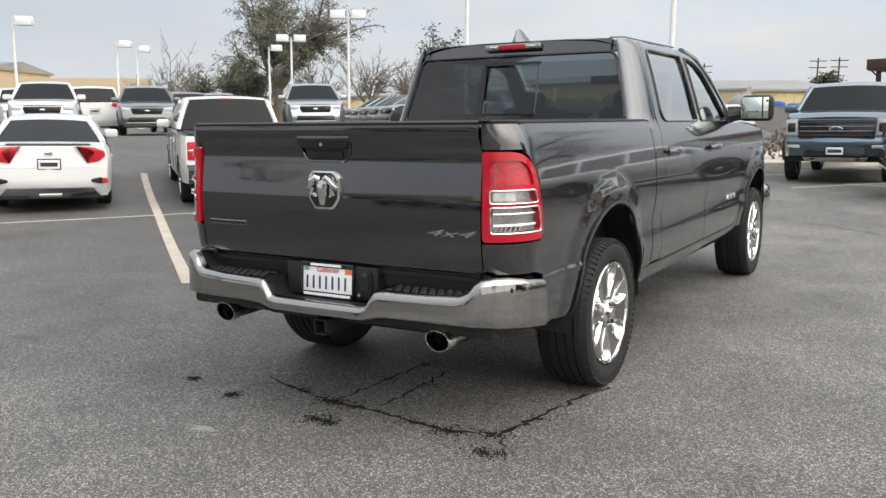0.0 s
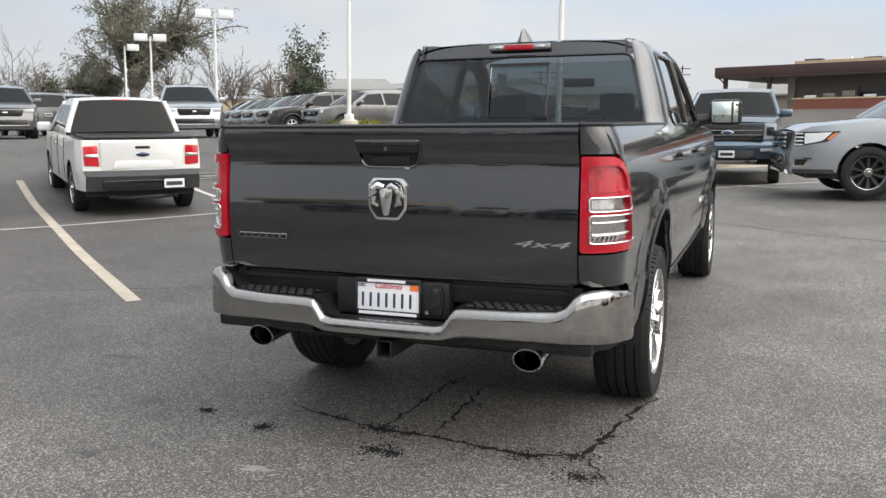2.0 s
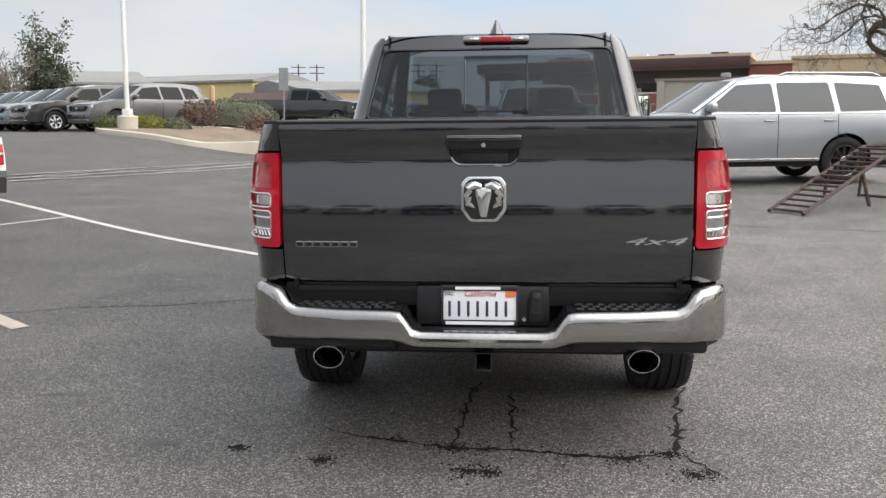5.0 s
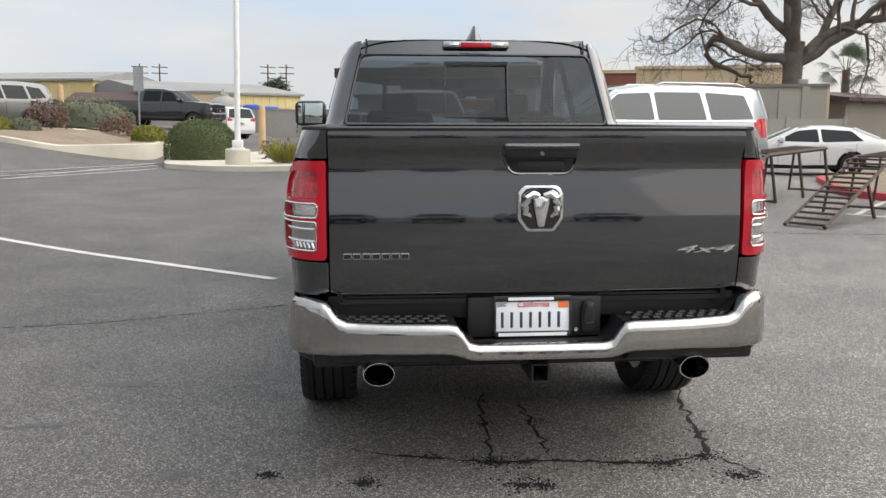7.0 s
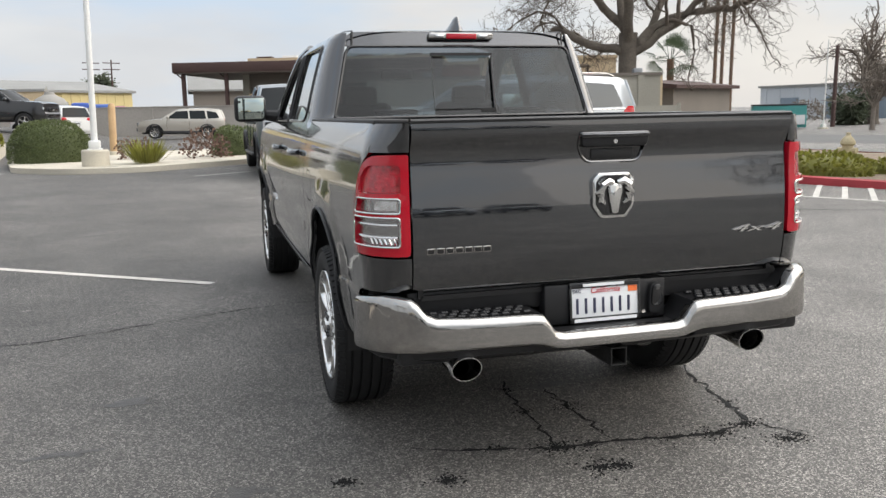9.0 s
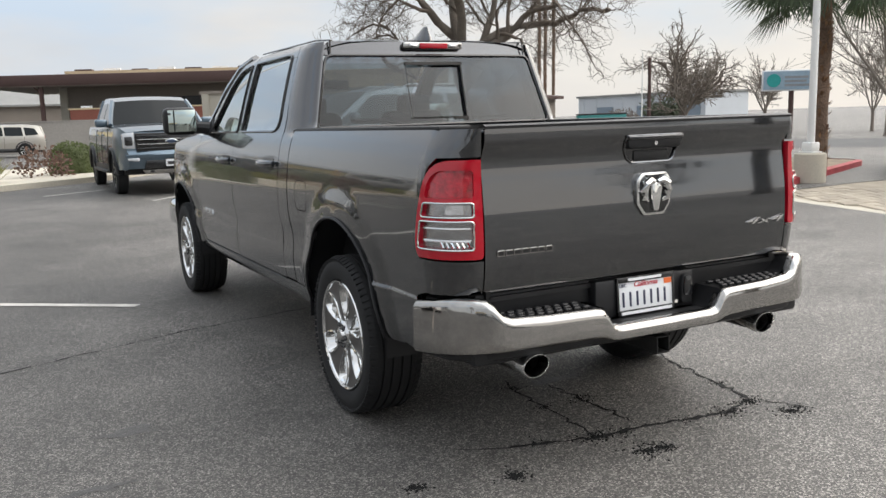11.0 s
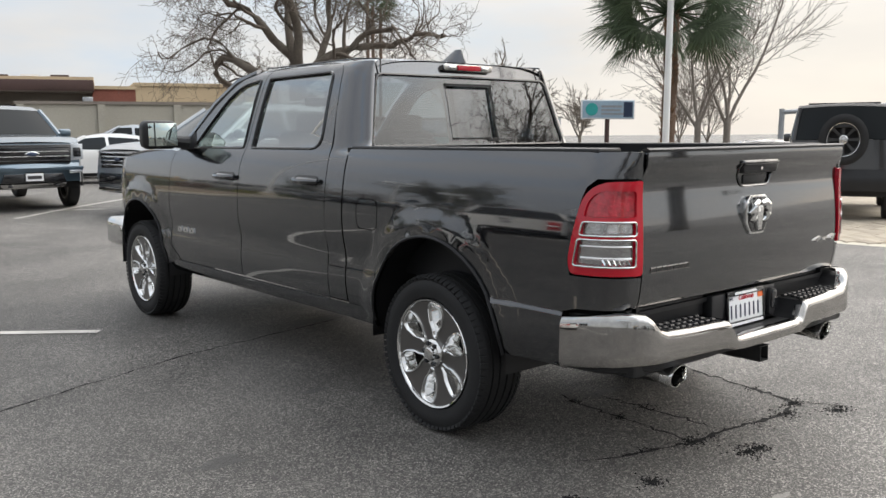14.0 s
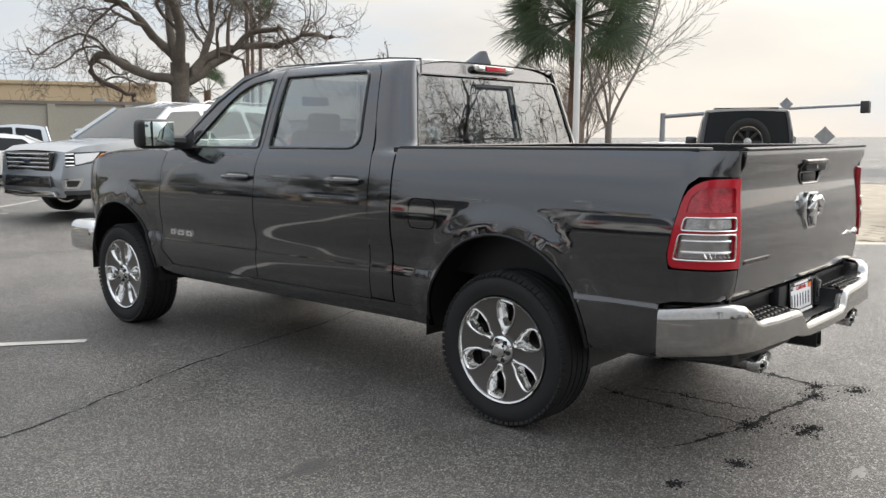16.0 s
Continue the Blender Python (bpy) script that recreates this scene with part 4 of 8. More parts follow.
def silver_suv(x, y, yaw):
    car, half = vehicle("large_suv", "large_suv", lie(x, y, yaw), SILVER_PAINT, "silver full-size SUV with chrome grille and roof rails, parked", "car", wheels=(DARK_ALLOY, CHROME_DULL, 10), glassy=SUV_GLASS)
    face_slab(car, "grille", GLOSS_BLACK, [(-0.58, 0.78), (0.58, 0.78), (0.62, 1.08), (-0.62, 1.08)], 4.26, 0.07, True, label="chrome barred grille")
    for z in (0.84, 0.91, 0.98, 1.05):
        face_slab(car, "grille_bar", CHROME, [(-0.56, z - 0.018), (0.56, z - 0.018), (0.56, z + 0.012), (-0.56, z + 0.012)], 4.33, 0.02, True, r=0.006)
    face_slab(car, "emblem", NAVY_PAINT, [(-0.12, 0.94), (0.0, 0.89), (0.12, 0.94), (0.0, 0.99)], 4.345, 0.02, True, r=0.05)
    for sg in (-1, 1):
        f = lambda y, z, sg=sg: Vector((sg * (half(y, z) + 0.006), y, z))
        part("lamp_surround", sheet(rounded([(4.235, 0.84), (4.225, 1.075), (3.56, 1.095), (3.76, 0.92)], 0.02), f, (), 0.06, 0.02, (0, 1.6, 0.8)), GLOSS_BLACK, car)
        part("head_lamp", sheet(rounded([(4.10, 0.88), (4.10, 1.055), (3.70, 1.075), (3.84, 0.94)], 0.02), lambda y, z, f=f, sg=sg: f(y, z) + Vector((sg * 0.005, 0, 0)), (), 0.06, 0.02, (0, 1.6, 0.8)), WHITE_PLASTIC, car, "clear swept-back head lamp")
        for zz in (0.87, 0.93, 0.99, 1.05):
            part("grille_end", tube([f(yy, zz) + Vector((sg * 0.008, 0, 0)) for yy in (4.12, 4.18, 4.235)], 0.014, 6), CHROME, car)
        part("bumper_trim", sheet(rounded([(4.25, 0.40), (4.27, 0.47), (3.66, 0.47), (3.62, 0.40)], 0.02), f, (), 0.06, 0.02, (0, 1.6, 0.8)), GREY_PLASTIC, car)
        part("side_marker", sheet(rounded([(3.78, 0.97), (3.66, 1.065), (3.60, 1.07), (3.74, 0.95)], 0.01), lambda y, z, f=f, sg=sg: f(y, z) + Vector((sg * 0.004, 0, 0)), (), 0.06, 0.01, (0, 1.6, 0.8)), AMBER, car)
        part("fog_lamp", sheet(rounded([(4.25, 0.50), (4.25, 0.66), (3.98, 0.66), (4.06, 0.50)], 0.02), f, (), 0.06, 0.02, (0, 1.6, 0.8)), CHROME, car)
        part("fog_pocket", sheet(rounded([(4.23, 0.53), (4.23, 0.63), (4.04, 0.63), (4.09, 0.53)], 0.02), lambda y, z, f=f, sg=sg: f(y, z) + Vector((sg * 0.004, 0, 0)), (), 0.06, 0.01, (0, 1.6, 0.8)), GLOSS_BLACK, car)
        part("tail_lamp", sheet(rounded([(-0.98, 0.95), (-1.14, 0.95), (-1.10, 1.32), (-0.92, 1.32), (-0.80, 1.22)], 0.02), f, (), 0.06, 0.03, (0, 1.6, 0.8)), TAIL_RED, car)
        part("roof_rail", tube([(sg * 0.70, 1.2, 1.93), (sg * 0.70, 1.05, 1.985), (sg * 0.70, -0.55, 1.975), (sg * 0.70, -0.72, 1.92)], 0.022, 8), CHROME_DULL, car)
        part("sill_strip", box(sg * 0.985, sg * 1.015, 0.5, 2.8, 0.44, 0.47, bevel=0.005), CHROME, car)
        part("belt_strip", tube([f(yy, 1.265) for yy in np.linspace(-0.85, 2.65, 12)], 0.010, 5), CHROME, car)
    face_slab(car, "lower_intake", GLOSS_BLACK, [(-0.62, 0.52), (0.62, 0.52), (0.58, 0.70), (-0.58, 0.70)], 4.33, 0.04, True)
    face_slab(car, "skid_plate", CHROME_DULL, [(-0.70, 0.38), (0.70, 0.38), (0.64, 0.46), (-0.64, 0.46)], 4.29, 0.06, True)


def black_suv(x, y, yaw):
    car, half = vehicle("off_road_suv", "boxy_suv", lie(x, y, yaw) @ Matrix.Diagonal((1.0, 1.0, 1.11, 1)), BLACK_PAINT, "black boxy off-road SUV with a spare wheel on its tailgate", "car", wheels=(DARK_ALLOY, ALLOY, 8), cladding=BLACK_PLASTIC, bumper=BLACK_PLASTIC, roof=BLACK_PLASTIC)
    plain_wheel(car, pose(0.02, -0.90, 1.33, 0, 0, 90), 0.41, 0.25, DARK_ALLOY, ALLOY, 8)
    mirrored(car, "tail_lamp", RED_DEEP, [(0.76, 0.95), (0.90, 0.95), (0.90, 1.24), (0.76, 1.24)], -0.78, 0.06, False, label="upright tail lamp")
    part("spare_mount", box(-0.15, 0.15, -0.80, -0.72, 0.95, 1.25, bevel=0.02), BLACK_PLASTIC, car)
    part("high_brake_lamp", box(-0.16, 0.16, -1.02, -0.90, 1.52, 1.56, bevel=0.01), BLACK_PLASTIC, car)
    part("brake_lamp_stalk", box(-0.03, 0.03, -0.95, -0.80, 1.30, 1.54, bevel=0.01), BLACK_PLASTIC, car)
    pl = face_slab(car, "licence_plate", WHITE_PLASTIC, [(-0.80, 0.80), (-0.50, 0.80), (-0.50, 0.94), (-0.80, 0.94)], -0.84, 0.02, False, 0.003)
    part("roof_rack", box(-0.6, 0.6, -0.4, 1.2, 1.905, 1.93, bevel=0.01), BLACK_PLASTIC, car)


def navy_pickup(x, y, yaw):
    car, half = vehicle("blue_pickup", "pickup", lie(x, y, yaw), NAVY_PAINT, "dark blue pickup with a chrome bumper, parked on the pavers", "pickup truck", wheels=(DARK_ALLOY, ALLOY, 6), bumper=CHROME_DULL)
    mirrored(car, "tail_lamp", TAIL_RED, [(0.80, 0.92), (0.95, 0.92), (0.95, 1.28), (0.80, 1.28)], -1.04, 0.06, False)
    for sg in (-1, 1):
        part("lamp_side", box(sg * 0.90, sg * 0.995, -1.06, -0.92, 0.94, 1.26, bevel=0.02), TAIL_RED, car)


def parked_suv(x, y, yaw, body, label, group="", rear=False, wheels=(ALLOY, ALLOY, 5), cladding=GREY_PLASTIC, name="suv", shape="suv", roof=None):
    """A mid-size vehicle further off: nose and tail with their lamps."""
    car, half = vehicle(name, shape, lie(x, y, yaw) if y < 40 else stand(x, y, yaw), body, label, "car", group, wheels, cladding=cladding, roof=roof)
    top = SHAPES[shape]["top"]
    yn, zn, yt = top[2][0], top[2][1], [p for p in top if p[2] == "tail"][0]
    W = SHAPES[shape]["w"]
    face_slab(car, "grille", GLOSS_BLACK, [(-0.46, zn - 0.02), (0.46, zn - 0.02), (0.52, zn + 0.19), (-0.52, zn + 0.19)], yn - 0.02, 0.09, True, r=0.05)
    face_slab(car, "emblem", CHROME, [(-0.10, zn + 0.09), (0.0, zn + 0.05), (0.10, zn + 0.09), (0.0, zn + 0.13)], yn + 0.07, 0.02, True, r=0.04)
    mirrored(car, "head_lamp", LAMP_GLASS, [(0.54, zn + 0.05), (W * 0.86, zn + 0.10), (W * 0.85, zn + 0.21), (0.55, zn + 0.18)], yn - 0.17, 0.16, True)
    face_slab(car, "lower_intake", GLOSS_BLACK, [(-0.62, zn - 0.27), (0.62, zn - 0.27), (0.58, zn - 0.12), (-0.58, zn - 0.12)], yn + 0.01, 0.09, True)
    face_slab(car, "chrome_strip", CHROME_DULL, [(-0.66, zn - 0.32), (0.66, zn - 0.32), (0.66, zn - 0.29), (-0.66, zn - 0.29)], yn + 0.0, 0.10, True, r=0.01)
    zt = yt[1]
    mirrored(car, "tail_lamp", TAIL_RED, [(W * 0.55, zt - 0.16), (W * 0.88, zt - 0.18), (W * 0.88, zt + 0.0), (W * 0.62, zt - 0.02)], yt[0] + 0.04, 0.07, False)
    small_plate(car, yt[0] - 0.075, zt - 0.30, False)
    return car


# ---- the lot ----
steps = [-700, -300, -150, -90] + list(range(-60, -18, 3)) + [k / 2 for k in range(-36, 44)] + list(range(22, 61, 3)) + [90, 150, 300, 700]
ground_bm = bmesh.new()
grid = [[ground_bm.verts.new((x, y, ground_z(x, y))) for x in steps] for y in steps]
for p, q in zip(grid, grid[1:]):
    for i in range(len(p) - 1):
        ground_bm.faces.new((p[i], p[i + 1], q[i + 1], q[i]))
ground = part("ground", ground_bm, ASPHALT, None)
tagged(ground, "worn grey asphalt of a car dealer's lot", "ground", kind="structure")


# ---- markings, cracks, kerbs ----
LINE_PAINT = worn("worn_white_line_paint", (0.52, 0.50, 0.46), 0.8, 0, 120, 4, 0.3, 0.3, dist=0.003)
LINE_BUFF = worn("worn_buff_line_paint", (0.42, 0.37, 0.30), 0.8, 0, 120, 4, 0.3, 0.3, dist=0.003)
CRACK_TAR = worn("dark_crack_filler", (0.010, 0.010, 0.010), 0.75, 0, 150, 8, 0.4, 0.5, spec=0.2)
PALE_DUST = worn("pale_dried_stain", (0.25, 0.24, 0.22), 0.9, 0, 90, 5, 0.4, 0.3)
OIL = worn("oil_stain", (0.055, 0.052, 0.049), 0.5, 0, 85, 14, 0.6, 0.5)
CONCRETE = worn("pale_concrete", (0.50, 0.46, 0.38), 0.85, 0, 45, 0.9, 0.22, 0.3)
KERB_RED = worn("red_kerb_paint", (0.38, 0.045, 0.055), 0.7, 0, 60, 2, 0.3, 0.25)
RUST = worn("rusty_steel", (0.075, 0.052, 0.040), 0.75, 0.3, 60, 4, 0.45, 0.3)
STEEL_GREY = worn("galvanised_steel", (0.30, 0.31, 0.32), 0.45, 0.6, 30, 3, 0.2, 0.1)
POLE_WHITE = worn("white_painted_pole", (0.72, 0.72, 0.70), 0.45, 0, 30, 1.2, 0.10, 0.05)


def strip(name, pts, width, material, lift=0.006, label="", ragged=0.0, category="marking", seed=3):
    """A thin flat band that follows the ground."""
    rng = random.Random(seed)
    bm = bmesh.new()
    prev = None
    fine = []
    for a, b in zip(pts, pts[1:]):
        n = max(1, int(math.dist(a, b) / 0.4))
        fine += [(a[0] + (b[0] - a[0]) * k / n, a[1] + (b[1] - a[1]) * k / n) for k in range(n)]
    fine.append(pts[-1])
    for k, p in enumerate(fine):
        q, r = fine[max(k - 1, 0)], fine[min(k + 1, len(fine) - 1)]
        d = Vector((r[0] - q[0], r[1] - q[1])).normalized()
        w = width / 2 * (1 + ragged * rng.uniform(-1, 1))
        row = [bm.verts.new((p[0] + s * d.y * w, p[1] - s * d.x * w, ground_z(p[0], p[1]) + lift)) for s in (-1, 1)]
        if prev:
            bm.faces.new((prev[0], prev[1], row[1], row[0]))
        prev = row
    bmesh.ops.recalc_face_normals(bm, faces=bm.faces)
    ob = part(name, bm, material, None, smooth=False)
    return tagged(ob, label, category, kind="structure")


strip("stall_line", [(-5.42, 5.95), (-9.6, 9.3), (-13.9, 12.7)], 0.125, LINE_BUFF, label="worn buff stall line painted on the asphalt")
strip("stall_line", [(-3.58, 8.38), (-7.16, 11.18), (-10.6, 13.9), (-13.2, 16.0)], 0.10, LINE_PAINT, label="worn white stall line painted on the asphalt")
strip("stall_line", [(-8.0, 3.6), (-12.6, 7.2), (-16.5, 10.2)], 0.12, LINE_PAINT, label="worn white stall line painted on the asphalt")
strip("cross_line", [(-11.2, 7.0), (-9.5, 9.9), (-8.35, 12.05)], 0.10, LINE_PAINT, label="white line across the stalls")
AISLE = ([(-12.83, 15.25), (-12.0, 17.1), (-10.85, 20.5), (-10.0, 23.0), (-8.8, 26.4)],
         [(-12.60, 14.97), (-11.8, 16.75), (-10.5, 19.9), (-9.5, 22.3), (-8.5, 24.9)],
         [(-12.41, 14.53), (-11.6, 16.4), (-10.2, 19.3), (-9.05, 21.6), (-8.1, 23.3)])
for edge in AISLE:
    strip("hatch_line", edge, 0.14, LINE_PAINT, 0.012, label="white line of a hatched aisle")
for a, b in zip(AISLE[2], AISLE[0][2:]):
    strip("hatch_bar", [a, b], 0.09, LINE_PAINT, 0.012, label="white slanting bar of a hatched aisle")
strip("stall_line", [(-3.7, 19.9), (-2.5, 20.75)], 0.10, LINE_PAINT, label="short white stall line on the asphalt")
strip("stall_line", [(-2.0, 17.3), (0.6, 19.9), (1.4, 20.7)], 0.10, LINE_PAINT, label="short white stall line on the asphalt")
strip("stall_line", [(-1.2, 18.3), (-0.3, 18.0)], 0.10, LINE_PAINT, label="short white stall line on the asphalt")
for k in range(7):
    a = (4.55 + 0.28 * k, 12.5 - 0.30 * k)
    strip("hatch_bar", [a, (a[0] + 1.9, a[1] + 2.2)], 0.09, LINE_PAINT, label="white bar of a no-parking hatch")
strip("hatch_edge", [(4.4, 12.55), (6.6, 10.5)], 0.10, LINE_PAINT, label="white edge of a no-parking hatch")


def crack(points, width, material, seed, label, kink=0.05, lift=0.0022):
    """A wandering crack along a few turning points."""
    rng = random.Random(seed)
    pts = []
    for a, b in zip(points, points[1:]):
        n = max(2, int(math.dist(a, b) / 0.035))
        for k in range(n):
            t = k / n
            w = kink * math.sin(math.pi * t)
            pts.append((a[0] + (b[0] - a[0]) * t + w * (noise.noise((a[0] * 3 + t * 7, seed, 0)) + 0.5 * rng.uniform(-0.4, 0.4)), a[1] + (b[1] - a[1]) * t + w * (noise.noise((seed, b[1] * 3 + t * 7, 0)) + 0.5 * rng.uniform(-0.4, 0.4))))
    pts.append(points[-1])
    bm = bmesh.new()
    prev = None
    for k, p in enumerate(pts):
        q, r = pts[max(k - 1, 0)], pts[min(k + 1, len(pts) - 1)]
        d = Vector((r[0] - q[0], r[1] - q[1])).normalized()
        w = width / 2 * rng.uniform(0.25, 1.5) * min(1.0, 0.3 + 6 * min(k, len(pts) - 1 - k) / len(pts))
        row = [bm.verts.new((p[0] + s * d.y * w, p[1] - s * d.x * w, ground_z(p[0], p[1]) + lift)) for s in (-1, 1)]
        if prev:
            bm.faces.new((prev[0], prev[1], row[1], row[0]))
        prev = row
    bmesh.ops.recalc_face_normals(bm, faces=bm.faces)
    tagged(part("pavement_crack", bm, material, None, smooth=False), label, "crack", kind="structure")


DARK_CRACK = "black crack in the asphalt, crumbling at its edges"
crack([(-2.82, 4.12), (-2.62, 4.02), (-2.42, 3.98), (-2.2, 3.91), (-1.92, 3.91), (-1.7, 3.87), (-1.46, 3.84), (-1.23, 3.92), (-1.17, 4.2), (-1.09, 4.66), (-1.02, 4.85)], 0.026, CRACK_TAR, 1, DARK_CRACK)
crack([(-2.2, 3.93), (-2.17, 4.3), (-2.16, 4.65), (-2.1, 4.9)], 0.014, CRACK_TAR, 2, DARK_CRACK)
crack([(-1.93, 3.92), (-1.94, 4.3), (-1.95, 4.75)], 0.013, CRACK_TAR, 3, DARK_CRACK)
crack([(-6.9, 5.9), (-5.34, 6.62), (-4.68, 6.72), (-3.4, 7.22), (-2.05, 7.5), (-0.9, 7.9)], 0.016, CRACK_TAR, 5, "long thin dark crack across the lot", 0.03)
crack([(-1.9, 13.6), (-1.0, 12.9), (-0.2, 12.2), (1.5, 11.4), (4.0, 10.6), (6.2, 9.6)], 0.035, CRACK_TAR, 6, "long thin dark crack across the lot", 0.08)

crack([(-1.2, 3.9), (-1.13, 3.76), (-1.08, 3.70)], 0.012, CRACK_TAR, 14, DARK_CRACK)


def crumbs(spots, count, seed, material, size, name, label):
    """Scattered crumbs of broken asphalt."""
    rng = random.Random(seed)
    bm = bmesh.new()
    for cx, cy, r in spots:
        for _ in range(count):
            a, q = rng.uniform(0, 2 * math.pi), r * abs(rng.gauss(0, 0.42))
            x, y, s = cx + 1.2 * q * math.cos(a), cy + 0.85 * q * math.sin(a), size * rng.uniform(0.5, 1.5)
            z = ground_z(x, y)
            tip = bm.verts.new((x + rng.uniform(-s, s) * 0.3, y, z + s * 0.7))
            ring = [bm.verts.new((x + s * math.cos(b), y + s * math.sin(b), z - 0.001)) for b in (0.3 + a, 2.0 + a, 3.6 + a, 5.0 + a)]
            for i in range(4):
                bm.faces.new((ring[i - 1], ring[i], tip))
    tagged(part(name, bm, material, None, smooth=False), label, "debris", kind="stuff")


crumbs([(-2.11, 3.67, 0.13), (-2.03, 3.66, 0.08), (-1.18, 3.69, 0.13), (-2.2, 3.92, 0.13), (-1.45, 3.84, 0.12), (-1.25, 3.9, 0.10), (-2.75, 3.75, 0.09), (-3.15, 3.86, 0.06)], 190, 11, CRACK_TAR, 0.006, "asphalt_crumbs", "dark crumbs of broken asphalt along the cracks")
crumbs([(-2.05, 3.9, 0.14), (-1.15, 4.2, 0.10), (-2.5, 4.0, 0.12), (-2.17, 4.4, 0.12), (-1.94, 4.4, 0.12), (-1.7, 3.87, 0.14), (-2.15, 4.75, 0.12)], 60, 12, CRACK_TAR, 0.005, "asphalt_crumbs", "dark crumbs of broken asphalt along the cracks")
for k, (x, y, a, b, matl) in enumerate(((-4.05, 5.2, 0.16, 0.06, OIL), (-2.05, 7.6, 0.30, 0.12, OIL), (-4.3, 4.55, 0.13, 0.05, OIL), (-3.15, 5.9, 0.10, 0.04, OIL), (-1.9, 4.75, 0.16, 0.05, OIL), (-1.15, 4.9, 0.12, 0.03, PALE_DUST), (-3.55, 3.9, 0.10, 0.05, OIL), (-3.3, 3.2, 0.08, 0.04, OIL), (-4.9, 4.0, 0.14, 0.06, OIL), (-5.0, 7.8, 0.05, 0.02, PALE_DUST), (-3.3, 7.9, 0.05, 0.02, PALE_DUST), (-2.5, 3.3, 0.09, 0.03, PALE_DUST))):
    rng = random.Random(k)
    bm = bmesh.new()
    ring = []
    for i in range(28):
        t = 2 * math.pi * i / 28
        q = 0.85 + 0.8 * noise.noise((math.cos(t) * 1.5 + k * 5, math.sin(t) * 1.5, 0)) + rng.uniform(-0.18, 0.18)
        ring.append(bm.verts.new((x + a * q * math.cos(t), y + b * q * math.sin(t), 0.0016)))
    bm.faces.new(ring)
    tagged(part("stain", bm, matl, None, smooth=False), "dark oil stain on the asphalt" if matl is OIL else "pale dried stain on the asphalt", "stain", kind="structure")


def kerbed_island(name, outline, material, kerb, height=0.14, label="", fill=0.0, level=-9.0):
    """A raised bed or apron inside a kerb."""
    bm = bmesh.new()
    pts = dense(rounded(outline, 0.6, 4), 0.8)
    vs = [bm.verts.new((p[0], p[1], ground_z(p[0], p[1]) - 0.05)) for p in pts]
    def top(x, y):
        return max(ground_z(x, y) + height, level)
    tp = [bm.verts.new((p[0], p[1], top(p[0], p[1]) - 0.02)) for p in pts]
    c = sum(pts, Vector((0, 0))) / len(pts)
    inn = []
    for p in pts:
        q = p + (c - p).normalized() * 0.16
        inn.append(bm.verts.new((q[0], q[1], top(q[0], q[1]))))
    n = len(pts)
    for i in range(n):
        bm.faces.new((vs[i - 1], vs[i], tp[i], tp[i - 1]))
        bm.faces.new((tp[i - 1], tp[i], inn[i], inn[i - 1]))
    isl = tagged(part(name, bm, kerb, None), label, "kerb", kind="structure")
    bed = sheet([(v.x, v.y) for v in (p + (c - p).normalized() * 0.15 for p in pts)], lambda x, y: Vector((x, y, top(x, y) - 0.012 + 0.03 * noise.noise((x * 0.7, y * 0.7, 0)) * fill)), (), 1.2, 0.0, (c[0], c[1], -50))
    part("bed", bed, material, isl)
    return isl


SOIL = worn("bark_and_soil", (0.22, 0.17, 0.12), 0.95, 0, 30, 1.5, 0.4, 0.6, dist=0.03)
PAVER = worn("buff_paver", (0.36, 0.31, 0.24), 0.85, 0, 40, 2, 0.3, 0.3)
kerbed_island("lamp_island", [(-8.0, 23.6), (-6.6, 22.2), (-4.9, 22.0), (-1.8, 24.6), (1.0, 28.5), (0.0, 32.0), (-6.8, 32.0), (-9.0, 28.6)], CONCRETE, CONCRETE, 0.15, "pale concrete kerb round a planted island", 1)
kerbed_island("far_island", [(-9.3, 28.3), (-9.9, 33.5), (-15.5, 38.0), (-24.0, 43.0), (-22.5, 40.2), (-14.2, 34.4), (-11.8, 32.2), (-13.5, 30.5), (-15.6, 31.5), (-16.2, 28.6), (-14.9, 26.2), (-13.6, 25.75), (-12.2, 25.6), (-11.0, 26.5), (-9.5, 27.6)], SOIL, CONCRETE, 0.16, "pale concrete kerb round a planted island", 1, 0.74)
kerbed_island("red_kerb_island", [(5.8, 15.2), (7.1, 13.6), (8.4, 12.4), (16.0, 16.0), (15.0, 26.0), (9.0, 22.0)], SOIL, KERB_RED, 0.15, "red painted kerb round a planted island", 1)

# pavers on the apron to the east: an edge band, then single pavers near the lot
apron = kerbed_island("paver_apron", [(6.7, 10.6), (6.35, 9.0), (6.0, 7.8), (5.95, 6.8), (6.3, 6.0), (7.2, 5.2), (9.5, 4.0), (24.0, 4.0), (24.0, 12.5), (10.5, 12.6), (8.4, 12.2)], PAVER, CONCRETE, 0.02, "pale concrete edge round buff pavers")

